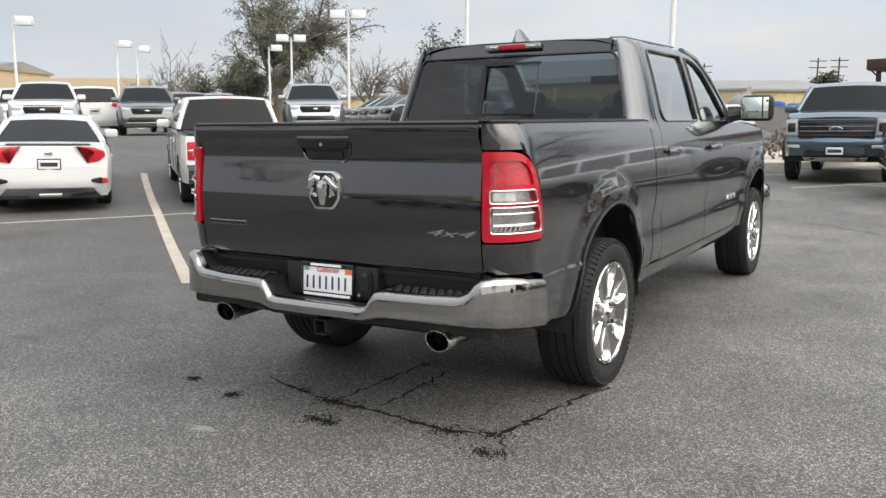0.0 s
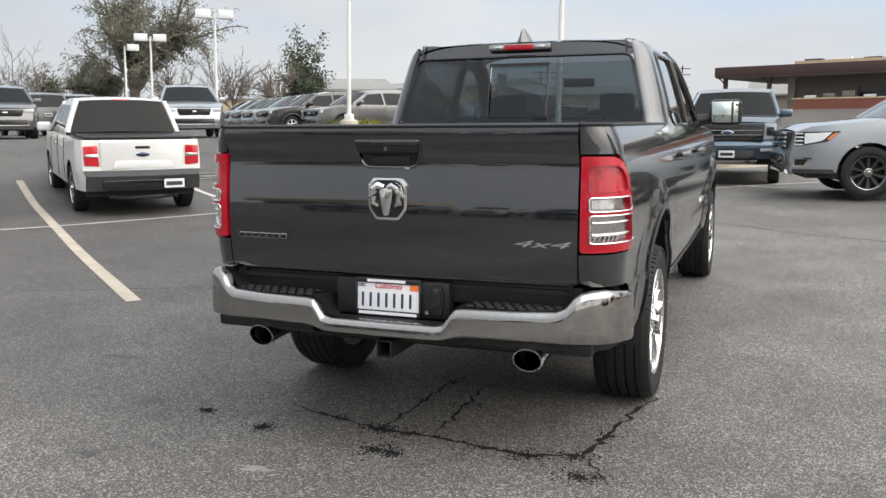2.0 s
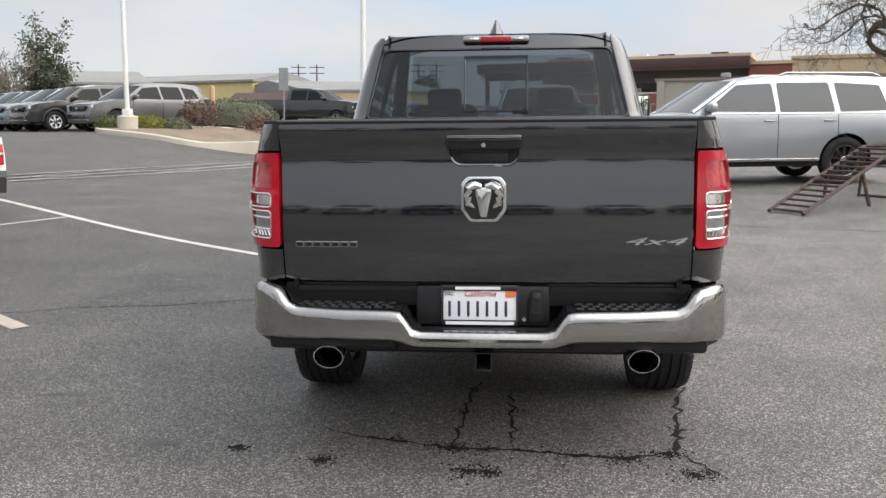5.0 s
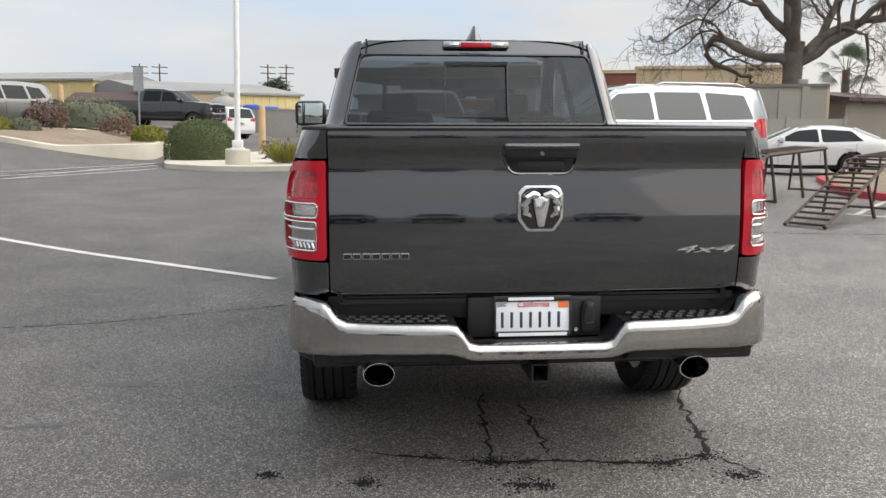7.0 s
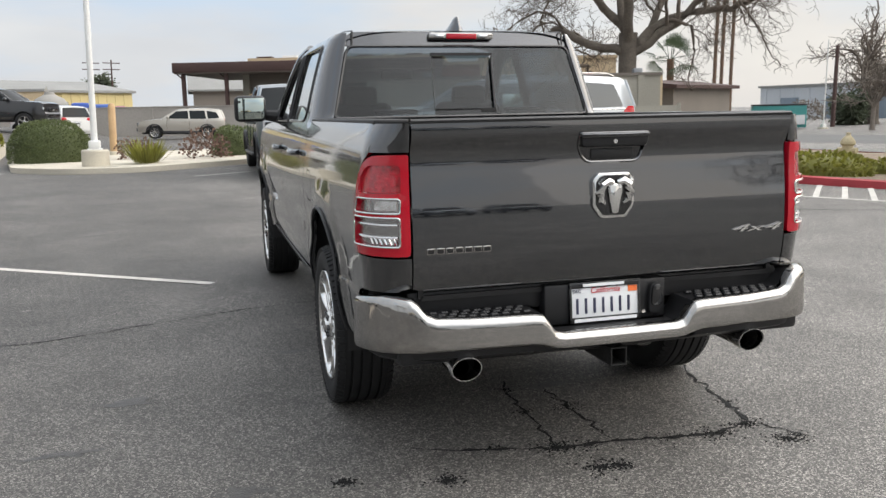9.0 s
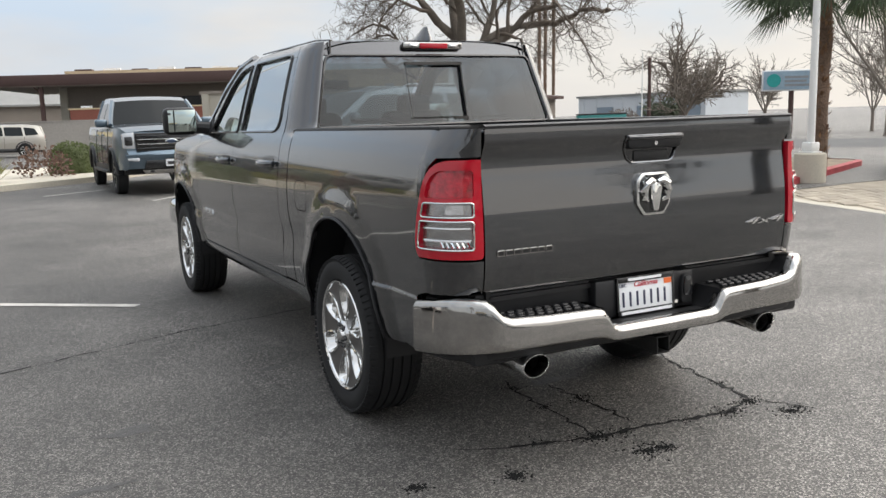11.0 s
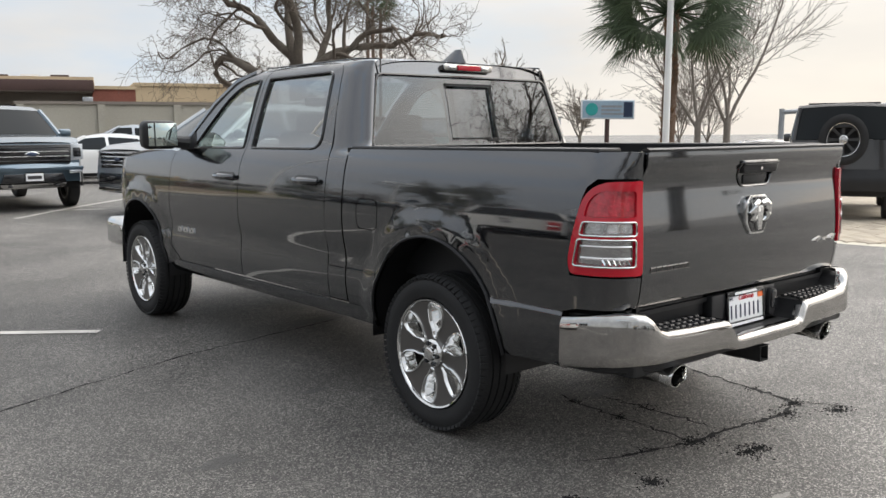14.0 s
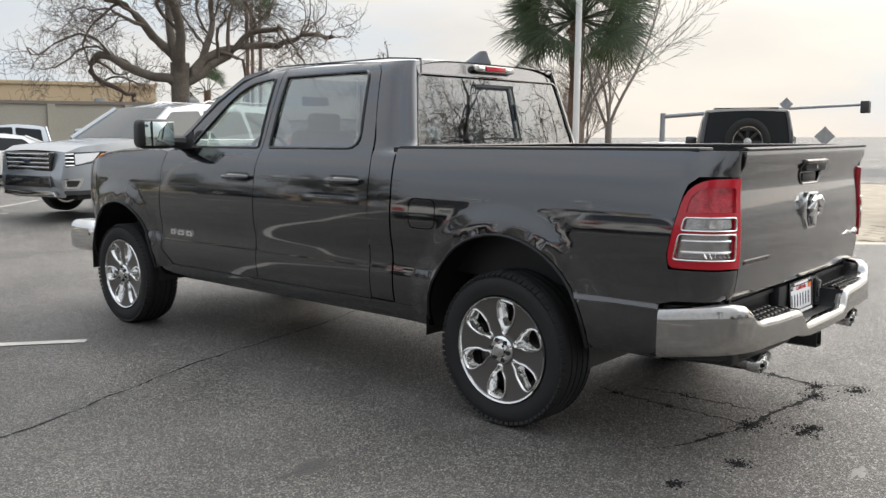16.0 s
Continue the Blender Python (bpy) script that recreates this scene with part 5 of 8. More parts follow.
# ---- lamp posts, bollards, hydrant, ramps ----
def lamp_post(x, y, height, label, heads=0, yaw=0.0, r=0.085, base=0.62, dz=0.0):
    post = thing("lamp_post", stand(x, y, yaw, dz), label, "street lamp", "lamp posts of the lot")
    part("pedestal", lathe([(0.0, 0.32), (base - 0.03, 0.32), (base, 0.29), (base, 0.001)], 20, "z"), CONCRETE, post, "round concrete pedestal")
    part("base_plate", box(-0.16, 0.16, -0.16, 0.16, base, base + 0.03, bevel=0.005), POLE_WHITE, post)
    part("shoe", box(-0.13, 0.13, -0.13, 0.13, base + 0.03, base + 0.22, bevel=0.03), POLE_WHITE, post)
    part("pole", tube([(0, 0, base + 0.03), (0, 0, height)], [r, r * 0.75], 12), POLE_WHITE, post)
    for k in range(heads):
        s = -1 if k else 1
        arm = part("arm", box(0, s * 0.35, -0.03, 0.03, height - 0.25, height - 0.18), POLE_WHITE, post)
        part("lamp_head", box(s * 0.2, s * 1.0, -0.28, 0.28, height - 0.30, height + 0.16, bevel=0.03), WHITE_PLASTIC, post, "white box-shaped lamp head")
    return post


lamp_post(-6.0, 23.05, 9.5, "tall white lamp post on a concrete pedestal", dz=0.11, base=0.42, r=0.075)
lamp_post(-14.5, 27.5, 9.5, "tall white lamp post on a concrete pedestal", dz=0.13, base=0.42, r=0.075)
lamp_post(10.55, 13.3, 9.0, "tall white lamp post beside the palm", r=0.08)
for x, y, h, n in ((-29.4, 40.6, 6.4, 2), (-42.9, 29.2, 5.9, 1), (-50.7, 42.1, 6.0, 1), (-52.9, 45.7, 6.0, 1), (-46.1, 52.7, 6.2, 1), (-39.6, 47.7, 6.2, 2)):
    lamp_post(x, y, h, "white lamp post with box-shaped heads", n, 35)
lamp_post(34.6, 46.8, 5.5, "thin street lamp post", r=0.05, base=0.1)

BOLLARD = worn("weathered_tan_paint", (0.45, 0.30, 0.16), 0.7, 0, 40, 2, 0.25, 0.2)
for x, y in ((-6.1, 29.3), (-14.2, 34.6)):
    b = thing("bollard", stand(x, y, 0, 0.14), "tan painted steel bollard in a planted bed", "bollard", "bollards")
    part("post", lathe([(0, 0.11), (1.5, 0.11), (1.58, 0.07), (1.6, 0.001)], 14, "z"), BOLLARD, b)
    part("collar", lathe([(0, 0.13), (0.10, 0.13), (0.12, 0.11)], 14, "z"), CONCRETE, b)

hy = thing("fire_hydrant", stand(9.4, 15.6, 20, 0.14), "buff fire hydrant behind the red kerb", "hydrant")
HYD = worn("buff_hydrant_paint", (0.50, 0.42, 0.26), 0.6, 0, 30, 2, 0.2, 0.15)
part("barrel", lathe([(0, 0.16), (0.06, 0.16), (0.07, 0.11), (0.55, 0.11), (0.58, 0.15), (0.63, 0.15), (0.70, 0.11), (0.76, 0.05), (0.82, 0.04), (0.82, 0.001)], 16, "z"), HYD, hy)
for a in (-90, 0, 90):
    part("outlet", tube([(0, 0, 0.45), (0.20, 0, 0.45)], [0.07, 0.065], 10), HYD, hy).rotation_euler = (0, 0, radians(a))


def display_ramp(x, y, yaw, label):
    rp = thing("display_ramp", lie(x, y, yaw), label, "ramp", "vehicle display ramps")
    w, top, run, flat = 0.27, 0.80, 2.3, 2.3
    for s in (-1, 1):
        part("slope_rail", tube([(s * w, 0, 0.03), (s * w, run, top)], 0.032, 4), RUST, rp)
        part("deck_rail", tube([(s * w, run, top), (s * w, run + flat, top)], 0.035, 4), RUST, rp)
        for yy in (run * 0.62, run + 0.1, run + flat * 0.5, run + flat - 0.08):
            z = top * min(1, yy / run)
            part("leg", tube([(s * w, yy, z), (s * (w + 0.10), yy + 0.06, 0.0)], 0.026, 4), RUST, rp)
    for k in range(14):
        t = (k + 0.5) / 14
        part("rung", box(-w, w, t * run - 0.028, t * run + 0.028, t * top + 0.005, t * top + 0.035, bevel=0.004, seg=1), RUST, rp)
    for k in range(10):
        yy = run + flat * (k + 0.5) / 10
        part("rung", box(-w, w, yy - 0.028, yy + 0.028, top + 0.005, top + 0.03, bevel=0.004, seg=1), RUST, rp)
    for yy in (run + 0.15, run + flat - 0.08):
        part("cross_tie", tube([(-w - 0.09, yy + 0.05, 0.03), (w + 0.09, yy + 0.05, 0.03)], 0.02, 4), RUST, rp)
    return rp


display_ramp(3.14, 11.39, -51, "rusty steel vehicle display ramp with open rungs")
display_ramp(1.85, 12.7, -51, "rusty steel vehicle display ramp with open rungs")

# ---- buildings and walls beyond the lot ----
BLOCKWALL = worn("grey_block_wall", (0.30, 0.28, 0.255), 0.9, 0, 8, 0.4, 0.15, 0.3)
YELLOW = worn("ribbed_yellow_metal", (0.56, 0.46, 0.22), 0.6, 0, 12, 0.3, 0.1, 0.1)
YELLOW_DULL = worn("buff_stucco", (0.50, 0.40, 0.26), 0.85, 0, 10, 0.3, 0.1, 0.2)
ROOF_GREY = worn("grey_roofing", (0.24, 0.24, 0.23), 0.8, 0, 6, 0.3, 0.2, 0.2)
BROWN = worn("brown_fascia", (0.065, 0.035, 0.030), 0.7, 0, 10, 0.4, 0.2, 0.1)
TERRACOTTA = worn("terracotta_wall", (0.24, 0.085, 0.060), 0.85, 0, 10, 0.4, 0.2, 0.2)
STUCCO = worn("grey_beige_stucco", (0.34, 0.32, 0.27), 0.9, 0, 14, 0.3, 0.12, 0.2)
CREAM = worn("cream_stucco", (0.55, 0.43, 0.28), 0.9, 0, 14, 0.3, 0.12, 0.2)
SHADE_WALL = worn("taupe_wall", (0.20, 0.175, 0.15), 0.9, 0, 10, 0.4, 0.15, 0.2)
WINDOW_DARK = principled("dark_window", (0.015, 0.016, 0.018), 0.1)[0]


def block(name, a, b, depth, z0, z1, material, label, roof=None, over=0.3, ribs=0, kind="", pitch=0.0):
    """A long building or wall: its front runs from a to b on the plan, its depth goes behind."""
    d = Vector((b[0] - a[0], b[1] - a[1]))
    L = d.length
    m = pose(a[0], a[1], 0, 0, 0, math.degrees(math.atan2(d.y, d.x)))
    bd = thing(name, m, label, "building" if depth > 1 else "wall", kind=kind)
    part("wall", box(0, L, 0, depth, z0, z1), material, bd)
    if roof:
        bm = bmesh.new()
        pr = [(-over, -over, z1), (-over, depth / 2, z1 + pitch + 0.02), (-over, depth + over, z1)]
        bot = [bm.verts.new((x, y, z)) for x, y, z in pr]
        end = [bm.verts.new((L + over, y, z)) for _, y, z in pr]
        low = [bm.verts.new((x, y, z1 - 0.22)) for x, y, _ in (pr[0], pr[2])]
        low2 = [bm.verts.new((L + over, y, z1 - 0.22)) for _, y, _ in (pr[0], pr[2])]
        for f in ((bot[0], end[0], end[1], bot[1]), (bot[1], end[1], end[2], bot[2]), (low[0], low2[0], end[0], bot[0]), (low[1], low2[1], end[2], bot[2]), (low[0], bot[0], bot[1], bot[2], low[1]), (low2[0], end[0], end[1], end[2], low2[1])):
            bm.faces.new(f)
        bmesh.ops.recalc_face_normals(bm, faces=bm.faces)
        part("roof", bm, roof, bd, smooth=False)
    if ribs:
        bm = bmesh.new()
        for k in range(int(L / ribs)):
            add_box(bm, k * ribs + ribs * 0.3, k * ribs + ribs * 0.45, -0.05, 0.02, z0, z1 - 0.25)
        part("cladding_ribs", bm, material, bd, smooth=False)
    return bd


wall = block("wall_north", (-45.0, 70.0), (9.0, 61.5), 0.25, 0.0, 2.15, BLOCKWALL, "long grey concrete block wall behind the lot", kind="structure")
bm = bmesh.new()
for k in range(14):
    add_box(bm, 3.9 * k - 0.15, 3.9 * k + 0.15, -0.06, 0.31, 0.0, 2.2)
part("pier", bm, BLOCKWALL, wall, smooth=False)
part("coping", box(0, 54.6, -0.04, 0.29, 2.15, 2.22), BLOCKWALL, wall)
yb = block("warehouse", (-62.0, 101.0), (-30.2, 92.0), 14, 0, 5.6, YELLOW, "long pale yellow metal warehouse with a grey roof", ROOF_GREY, 0.3, 1.0, pitch=1.0)
for k in range(5):
    part("door_opening", box(4 + 6 * k, 7 + 6 * k, -0.08, 0.03, 0, 3.4), STUCCO, yb)
block("warehouse", (-22.6, 84.5), (-9.6, 96.0), 16, 0, 4.2, YELLOW, "pale yellow metal warehouse with a grey roof", ROOF_GREY, 0.3, 1.0, pitch=1.2)
block("shed", (-22.0, 79.0), (-15.5, 79.5), 5, 0, 4.0, YELLOW_DULL, "buff ribbed shed before the warehouse", ROOF_GREY, 0.1, 0.5, pitch=0.3)
block("small_shed", (-30.0, 84.0), (-24.0, 84.0), 5, 0, 3.2, BROWN, "low brown shed behind the wall", BROWN, 0.3, 0, pitch=0.8)
tank = thing("water_tank", pose(-13.9, 71.5, 0), "round grey plastic water tank with a domed top", "tank")
part("shell", lathe([(0, 1.25), (2.6, 1.25), (3.0, 1.0), (3.3, 0.4), (3.5, 0.35), (3.5, 0.001)], 28, "z"), worn("grey_tank_plastic", (0.28, 0.27, 0.25), 0.7, 0, 10, 1, 0.1, 0.1), tank)
for k in range(6):
    part("hoop", lathe([(0.3 + 0.4 * k, 1.25), (0.34 + 0.4 * k, 1.29), (0.40 + 0.4 * k, 1.25)], 28, "z"), ROOF_GREY, tank)
heap = thing("tarpaulin_heap", pose(-14.6, 75.5, 0), "heap of goods under a blue tarpaulin behind the wall", "heap")
for k, (x, c) in enumerate(((0, NAVY_PAINT), (1.6, worn("blue_tarpaulin", (0.03, 0.08, 0.35), 0.6, 0, 20, 2, 0.2, 0.3)), (3.2, worn("blue_tarpaulin_pale", (0.05, 0.12, 0.40), 0.6, 0, 20, 2, 0.2, 0.3)), (4.4, RED_PAINT))):
    part("bundle", box(x, x + 1.5, -0.6, 0.6, 0, 2.9 - 0.15 * k, bevel=0.3), c, heap)
house = block("gabled_house", (-3.5, 108.0), (7.0, 108.0), 12, 0, 4.6, SHADE_WALL, "grey house with a pale gabled roof", ROOF_GREY, 0.6, 0, pitch=2.2)

# the long brown building with its porch
lb = thing("porch_building", pose(-4.6, 66.6, 0, 0, 0, -18.5), "low brown commercial building with a deep flat porch roof", "building")
part("fascia", box(0, 19.2, -1.0, 12, 4.55, 5.25, bevel=0.03), BROWN, lb, "dark brown fascia")
part("roof_top", box(5.2, 19.2, 0, 12, 5.25, 5.50), CREAM, lb)
part("soffit", box(0.1, 19.1, -0.9, 11.9, 4.48, 4.55), SHADE_WALL, lb)
part("wall", box(4.6, 19.2, 1.5, 11.5, 0, 4.5), SHADE_WALL, lb)
for x in (0.5, 3.6):
    part("porch_post", box(x, x + 0.25, -0.6, -0.35, 0, 4.5), BROWN, lb)
    part("post_brace", tube([(x + 0.1, -0.5, 4.1), (x - 0.35, -0.5, 4.5)], 0.05, 6), BROWN, lb)
part("corner_pier", box(4.4, 4.9, 1.3, 1.8, 0, 4.5), STUCCO, lb)
part("window_band", box(9.0, 16.0, 1.44, 1.52, 2.7, 3.7), WINDOW_DARK, lb)
for k in range(5):
    part("mullion", box(9.0 + 1.7 * k, 9.1 + 1.7 * k, 1.40, 1.5, 2.7, 3.7), BROWN, lb)
part("low_parapet", box(5.5, 14.5, -0.8, -0.5, 0.0, 2.9), TERRACOTTA, lb)
part("parapet_cap", box(5.4, 14.6, -0.85, -0.45, 2.9, 3.0), CREAM, lb)
for k in range(7):
    part("roof_bundle", box(5.8 + 1.8 * k, 6.9 + 1.8 * k, 0.2 + 0.3 * (k % 3), 0.9, 5.5, 5.62 + 0.05 * (k % 2)), WHITE_PLASTIC if k % 2 else BROWN, lb)
for k, x in enumerate((6.2, 7.4, 8.6, 9.9, 11.4)):
    part("stored_item", box(x, x + 0.7, -0.8, -0.5, 3.0, 3.15 + 0.12 * (k % 3), bevel=0.03), WHITE_PLASTIC if k % 3 == 0 else SHADE_WALL, lb)
tc = block("terracotta_building", (13.6, 60.9), (16.2, 60.1), 10, 0, 4.95, TERRACOTTA, "low terracotta-red stucco building beyond the lot", CREAM, 0.1)
block("cream_building", (16.2, 60.1), (25.5, 57.3), 10, 0, 5.2, CREAM, "low cream stucco building beyond the lot", CREAM, 0.1)
bb = thing("block_building", pose(5.3, 46.4, 0, 0, 0, -16), "low grey-beige block building with a cream end wall", "building")
part("wall", box(0, 15.6, 0, 10, 0, 3.15), STUCCO, bb)
part("coping", box(-0.1, 15.7, -0.1, 10.1, 3.15, 3.3), SHADE_WALL, bb)
for k in range(5):
    part("pilaster", box(3.6 * k, 3.6 * k + 0.35, -0.12, 0.0, 0, 3.15), STUCCO, bb)
for x0, x1 in ((7.3, 10.0), (10.6, 12.8), (13.3, 15.2)):
    part("wall_panel", box(x0, x1, -0.06, 0.0, 0.6, 2.9), STUCCO, bb)
part("end_wall", box(15.6, 15.72, 0.0, 9.0, 0.0, 3.3), CREAM, bb)
for k in range(3):
    part("end_panel", box(15.72, 15.8, 0.6 + 2.8 * k, 2.6 + 2.8 * k, 0.9, 2.6), worn("pale_mural", (0.5, 0.45, 0.36), 0.8, 0, 2, 0.7, 0.4, 0.1) if k == 0 else CREAM, bb)
for x, y in ((3.0, 2.0), (10.0, 3.0), (14.5, 1.5)):
    part("roof_vent", box(x, x + 0.5, y, y + 0.5, 3.15, 3.6, bevel=0.05), STEEL_GREY, bb)
fence = thing("low_fence", pose(7.0, 41.5, 0, 0, 0, -16), "low grey-brown fence before the block building", "fence", kind="structure")
part("boards", box(0, 12.5, 0, 0.08, 0, 1.55), STUCCO, fence)
for k in range(6):
    part("fence_post", box(2.5 * k - 0.06, 2.5 * k + 0.06, -0.05, 0.13, 0, 1.65), STUCCO, fence)
block("office_building", (-79.4, 50.5), (-70.0, 62.0), 14, 0, 5.2, YELLOW_DULL, "low tan stucco showroom building", None)
ob_ = block("office_canopy", (-78.6, 49.8), (-69.4, 61.2), 3, 3.2, 5.9, YELLOW_DULL, "tan stucco canopy of the showroom", None)
block("far_store", (-84.0, 47.0), (-79.0, 50.0), 14, 0, 7.0, CREAM, "tall pale stucco building", ROOF_GREY, 0.3, 0, pitch=0.8)
block("low_warehouse", (-66.0, 72.0), (-50.0, 86.0), 8, 0, 4.3, CREAM, "pale low building behind the trees", ROOF_GREY, 0.2)
block("dark_shed", (-43.0, 76.0), (-37.0, 81.0), 8, 0, 4.9, SHADE_WALL, "dark grey shed behind the trees", ROOF_GREY, 0.3, 0, pitch=1.2)
fw = block("white_factory", (59.7, 87.8), (63.1, 70.0), 8, -0.5, 3.6, worn("pale_blue_white_metal", (0.50, 0.53, 0.56), 0.7, 0, 8, 0.3, 0.1, 0.1), "long pale factory across the road", ROOF_GREY, 0.2, 2.0)
for k in range(3):
    part("door_opening", box(3 + 6 * k, 5.5 + 6 * k, -0.08, 0.02, -0.5, 2.2), worn("blue_grey_door", (0.20, 0.25, 0.30), 0.6, 0, 8, 1, 0.1, 0.1), fw)
block("dark_roofed_shed", (27.0, 52.0), (34.0, 56.0), 8, 0, 2.9, SHADE_WALL, "dark roofed open shed", BROWN, 0.5, 0, pitch=0.5)
dump = thing("dumpster", pose(32.6, 48.6, -0.1, 0, 0, -30), "teal steel rubbish container by the road", "dumpster")
part("bin", box(-1.6, 1.6, -0.8, 0.8, 0.1, 1.5, bevel=0.05), worn("teal_container_paint", (0.05, 0.25, 0.24), 0.6, 0, 20, 1, 0.2, 0.1), dump)
part("lid", box(-1.62, 1.62, -0.82, 0.82, 1.5, 1.6, bevel=0.03), GREY_PLASTIC, dump)
part("front_panel", box(0.2, 1.5, -0.86, -0.80, 0.3, 0.9), WHITE_PLASTIC, dump)
road = strip("road", [(16.0, 60.0), (24.0, 34.0), (34.0, 12.0), (46.0, -20.0)], 9.0, worn("road_asphalt", (0.11, 0.11, 0.108), 0.85, 0, 60, 0.6, 0.2, 0.3), 0.006, "two-lane road past the lot", category="road")
# sign, traffic mast, road signs
sg_ = thing("roadside_sign", stand(40.8, 39.8, -42), "blue and white roadside sign on a brown post", "sign")
part("post", tube([(0, 0.1, 0), (0, 0.1, 2.6)], 0.16, 8), BROWN, sg_)
brd = part("board", box(-1.8, 1.8, -0.1, 0.2, 2.6, 3.9, bevel=0.03), WHITE_PLASTIC, sg_)
part("panel", box(-1.72, 1.72, -0.13, -0.1, 2.68, 3.82), worn("pale_blue_sign", (0.28, 0.38, 0.46), 0.5, 0, 6, 1, 0.15, 0.05), brd)
part("disc", lathe([(-0.16, 0.001), (-0.16, 0.42), (-0.13, 0.42)], 24, "y"), worn("teal_sign_disc", (0.02, 0.30, 0.28), 0.5, 0, 6, 1, 0.15, 0.05), brd).location = (-1.1, 0, 3.25)
for k, (z, w) in enumerate(((3.45, 1.4), (3.2, 1.3), (2.95, 1.5))):
    part("writing_bar", box(-0.45, -0.45 + w, -0.145, -0.13, z - 0.07, z + 0.07), STEEL_GREY, brd)
part("end_panel", box(1.05, 1.65, -0.15, -0.13, 2.75, 3.75), NAVY_PAINT, brd)
ma = thing("traffic_mast", stand(29.0, 20.7, 0), "grey traffic signal mast with a long arm", "traffic light")
part("pole", tube([(0, 0, 0), (0, 0, 2.6)], [0.14, 0.11], 10), STEEL_GREY, ma)
part("arm", tube([(0, 0, 2.45), (1.0, -2.5, 2.65), (0.8, -5.5, 2.72), (-0.6, -8.6, 2.72)], [0.10, 0.085, 0.06, 0.05], 8), STEEL_GREY, ma)
part("signal_head", box(-0.75, -0.45, -8.75, -8.45, 2.4, 2.85, bevel=0.03), GREY_PLASTIC, ma)
for x, y, h, s in ((23.4, 11.9, 1.56, 0.32), (28.8, 15.2, 2.84, 0.26), (-12.0, 37.3, 2.3, 0.0)):
    sn = thing("road_sign", stand(x, y, -70 if s else 10), "grey back of a diamond road sign on a post" if s else "upright rectangular sign on a thin post", "sign")
    part("post", tube([(0, 0, 0), (0, 0, h + (s or 0.3))], 0.035, 6), STEEL_GREY, sn)
    if s:
        part("plate", slab([(-s, h), (0, h - s), (s, h), (0, h + s)], 0.02, 0.0), STEEL_GREY, sn)
    else:
        part("plate", box(-0.2, 0.2, -0.05, -0.03, h - 0.6, h + 0.35), STEEL_GREY, sn)
for x, y in ((-18.9, 149), (-15.9, 149.5), (-40.0, 150), (-37, 151), (-60, 75), (-70, 80), (38, 50)):
    up = thing("utility_pole", stand(x, y, 15), "wooden utility pole with cross-arms", "utility pole", "utility poles")
    k = 9.6 if y > 100 else 5.4
    part("pole", tube([(0, 0, 0), (0, 0, k)], [0.16, 0.11], 8), BROWN, up)
    if y > 100:
        for z in (k - 0.5, k - 1.5):
            part("cross_arm", box(-1.3, 1.3, -0.07, 0.07, z - 0.07, z + 0.07), BROWN, up)

# ---- parked vehicles ----
white_sedan(-12.15, 9.36, 53)
white_pickup(-10.20, 11.50, 51)
silver_suv(3.8, 17.4, 100)
blue_pickup(-1.42, 22.92, 180)
black_suv(10.5, 9.27, -65)
parked_suv(14.5, 13.1, -62, NAVY_PAINT, "dark blue sedan parked beyond the pavers", name="sedan", shape="sedan", cladding=None)
parked_suv(11.6, 5.4, -96, BLACK_PAINT, "black sedan parked on the pavers", name="sedan", shape="sedan", cladding=None)
parked_suv(-15.3, 33.0, 148, IRON_PAINT, "grey mid-size SUV parked beside a lamp post", wheels=(DARK_ALLOY, ALLOY, 5))
row = [BLACK_PAINT, TEAL_PAINT, GREEN_PAINT, TEAL_PAINT, SILVER_PAINT, IRON_PAINT]
for k, (x, y) in enumerate(((-17.9, 33.8), (-19.8, 35.6), (-21.6, 37.4), (-23.5, 39.2), (-25.3, 41.0), (-27.1, 42.8))):
    parked_suv(x, y, 145, row[k], ("black", "pale blue", "dark green", "pale blue", "silver", "grey")[k] + " boxy compact SUV parked in a row", "row of compact SUVs", shape="suv", wheels=(ALLOY if k else WHITE_PLASTIC, ALLOY, 6), roof=WHITE_PAINT if k == 0 else None)
parked_suv(-25.2, 18.6, -128, WHITE_PAINT, "white SUV parked facing the lot", wheels=(ALLOY, ALLOY, 5))
parked_suv(-25.6, 22.9, -130, IRON_PAINT, "dark grey SUV parked facing the lot", wheels=(DARK_ALLOY, ALLOY, 5))
parked_suv(-26.5, 21.3, 55, WHITE_PAINT, "white hatchback seen from behind", wheels=(ALLOY, ALLOY, 5))
parked_suv(-31.0, 21.4, -120, WHITE_PAINT, "white pickup parked at the back of the lot", name="parked_pickup", shape="small_pickup")
parked_suv(-28.8, 27.8, 60, IRON_PAINT, "dark SUV parked at the back of the lot", wheels=(DARK_ALLOY, DARK_ALLOY, 5))
parked_suv(-19.9, 25.5, -138, SILVER_PAINT, "silver-grey SUV parked facing the lot")
parked_suv(-26.4, 27.9, -135, WHITE_PAINT, "white car parked at the back of the lot", name="sedan", shape="sedan", cladding=None)
parked_suv(-33.0, 17.5, -120, BLACK_PAINT, "dark SUV parked at the back of the lot")
parked_suv(-29.5, 30.5, -135, IRON_PAINT, "grey SUV parked at the back of the lot")
parked_suv(-2.9, 53.4, 88, BEIGE_PAINT, "pale gold SUV parked by the block wall", wheels=(ALLOY, CHROME_DULL, 8))
parked_suv(-10.0, 48.8, 40, WHITE_PAINT, "white crossover parked by the block wall")
parked_suv(-14.4, 45.8, -105, BLACK_PAINT, "black pickup parked by the block wall", name="parked_pickup", shape="pickup", cladding=None)
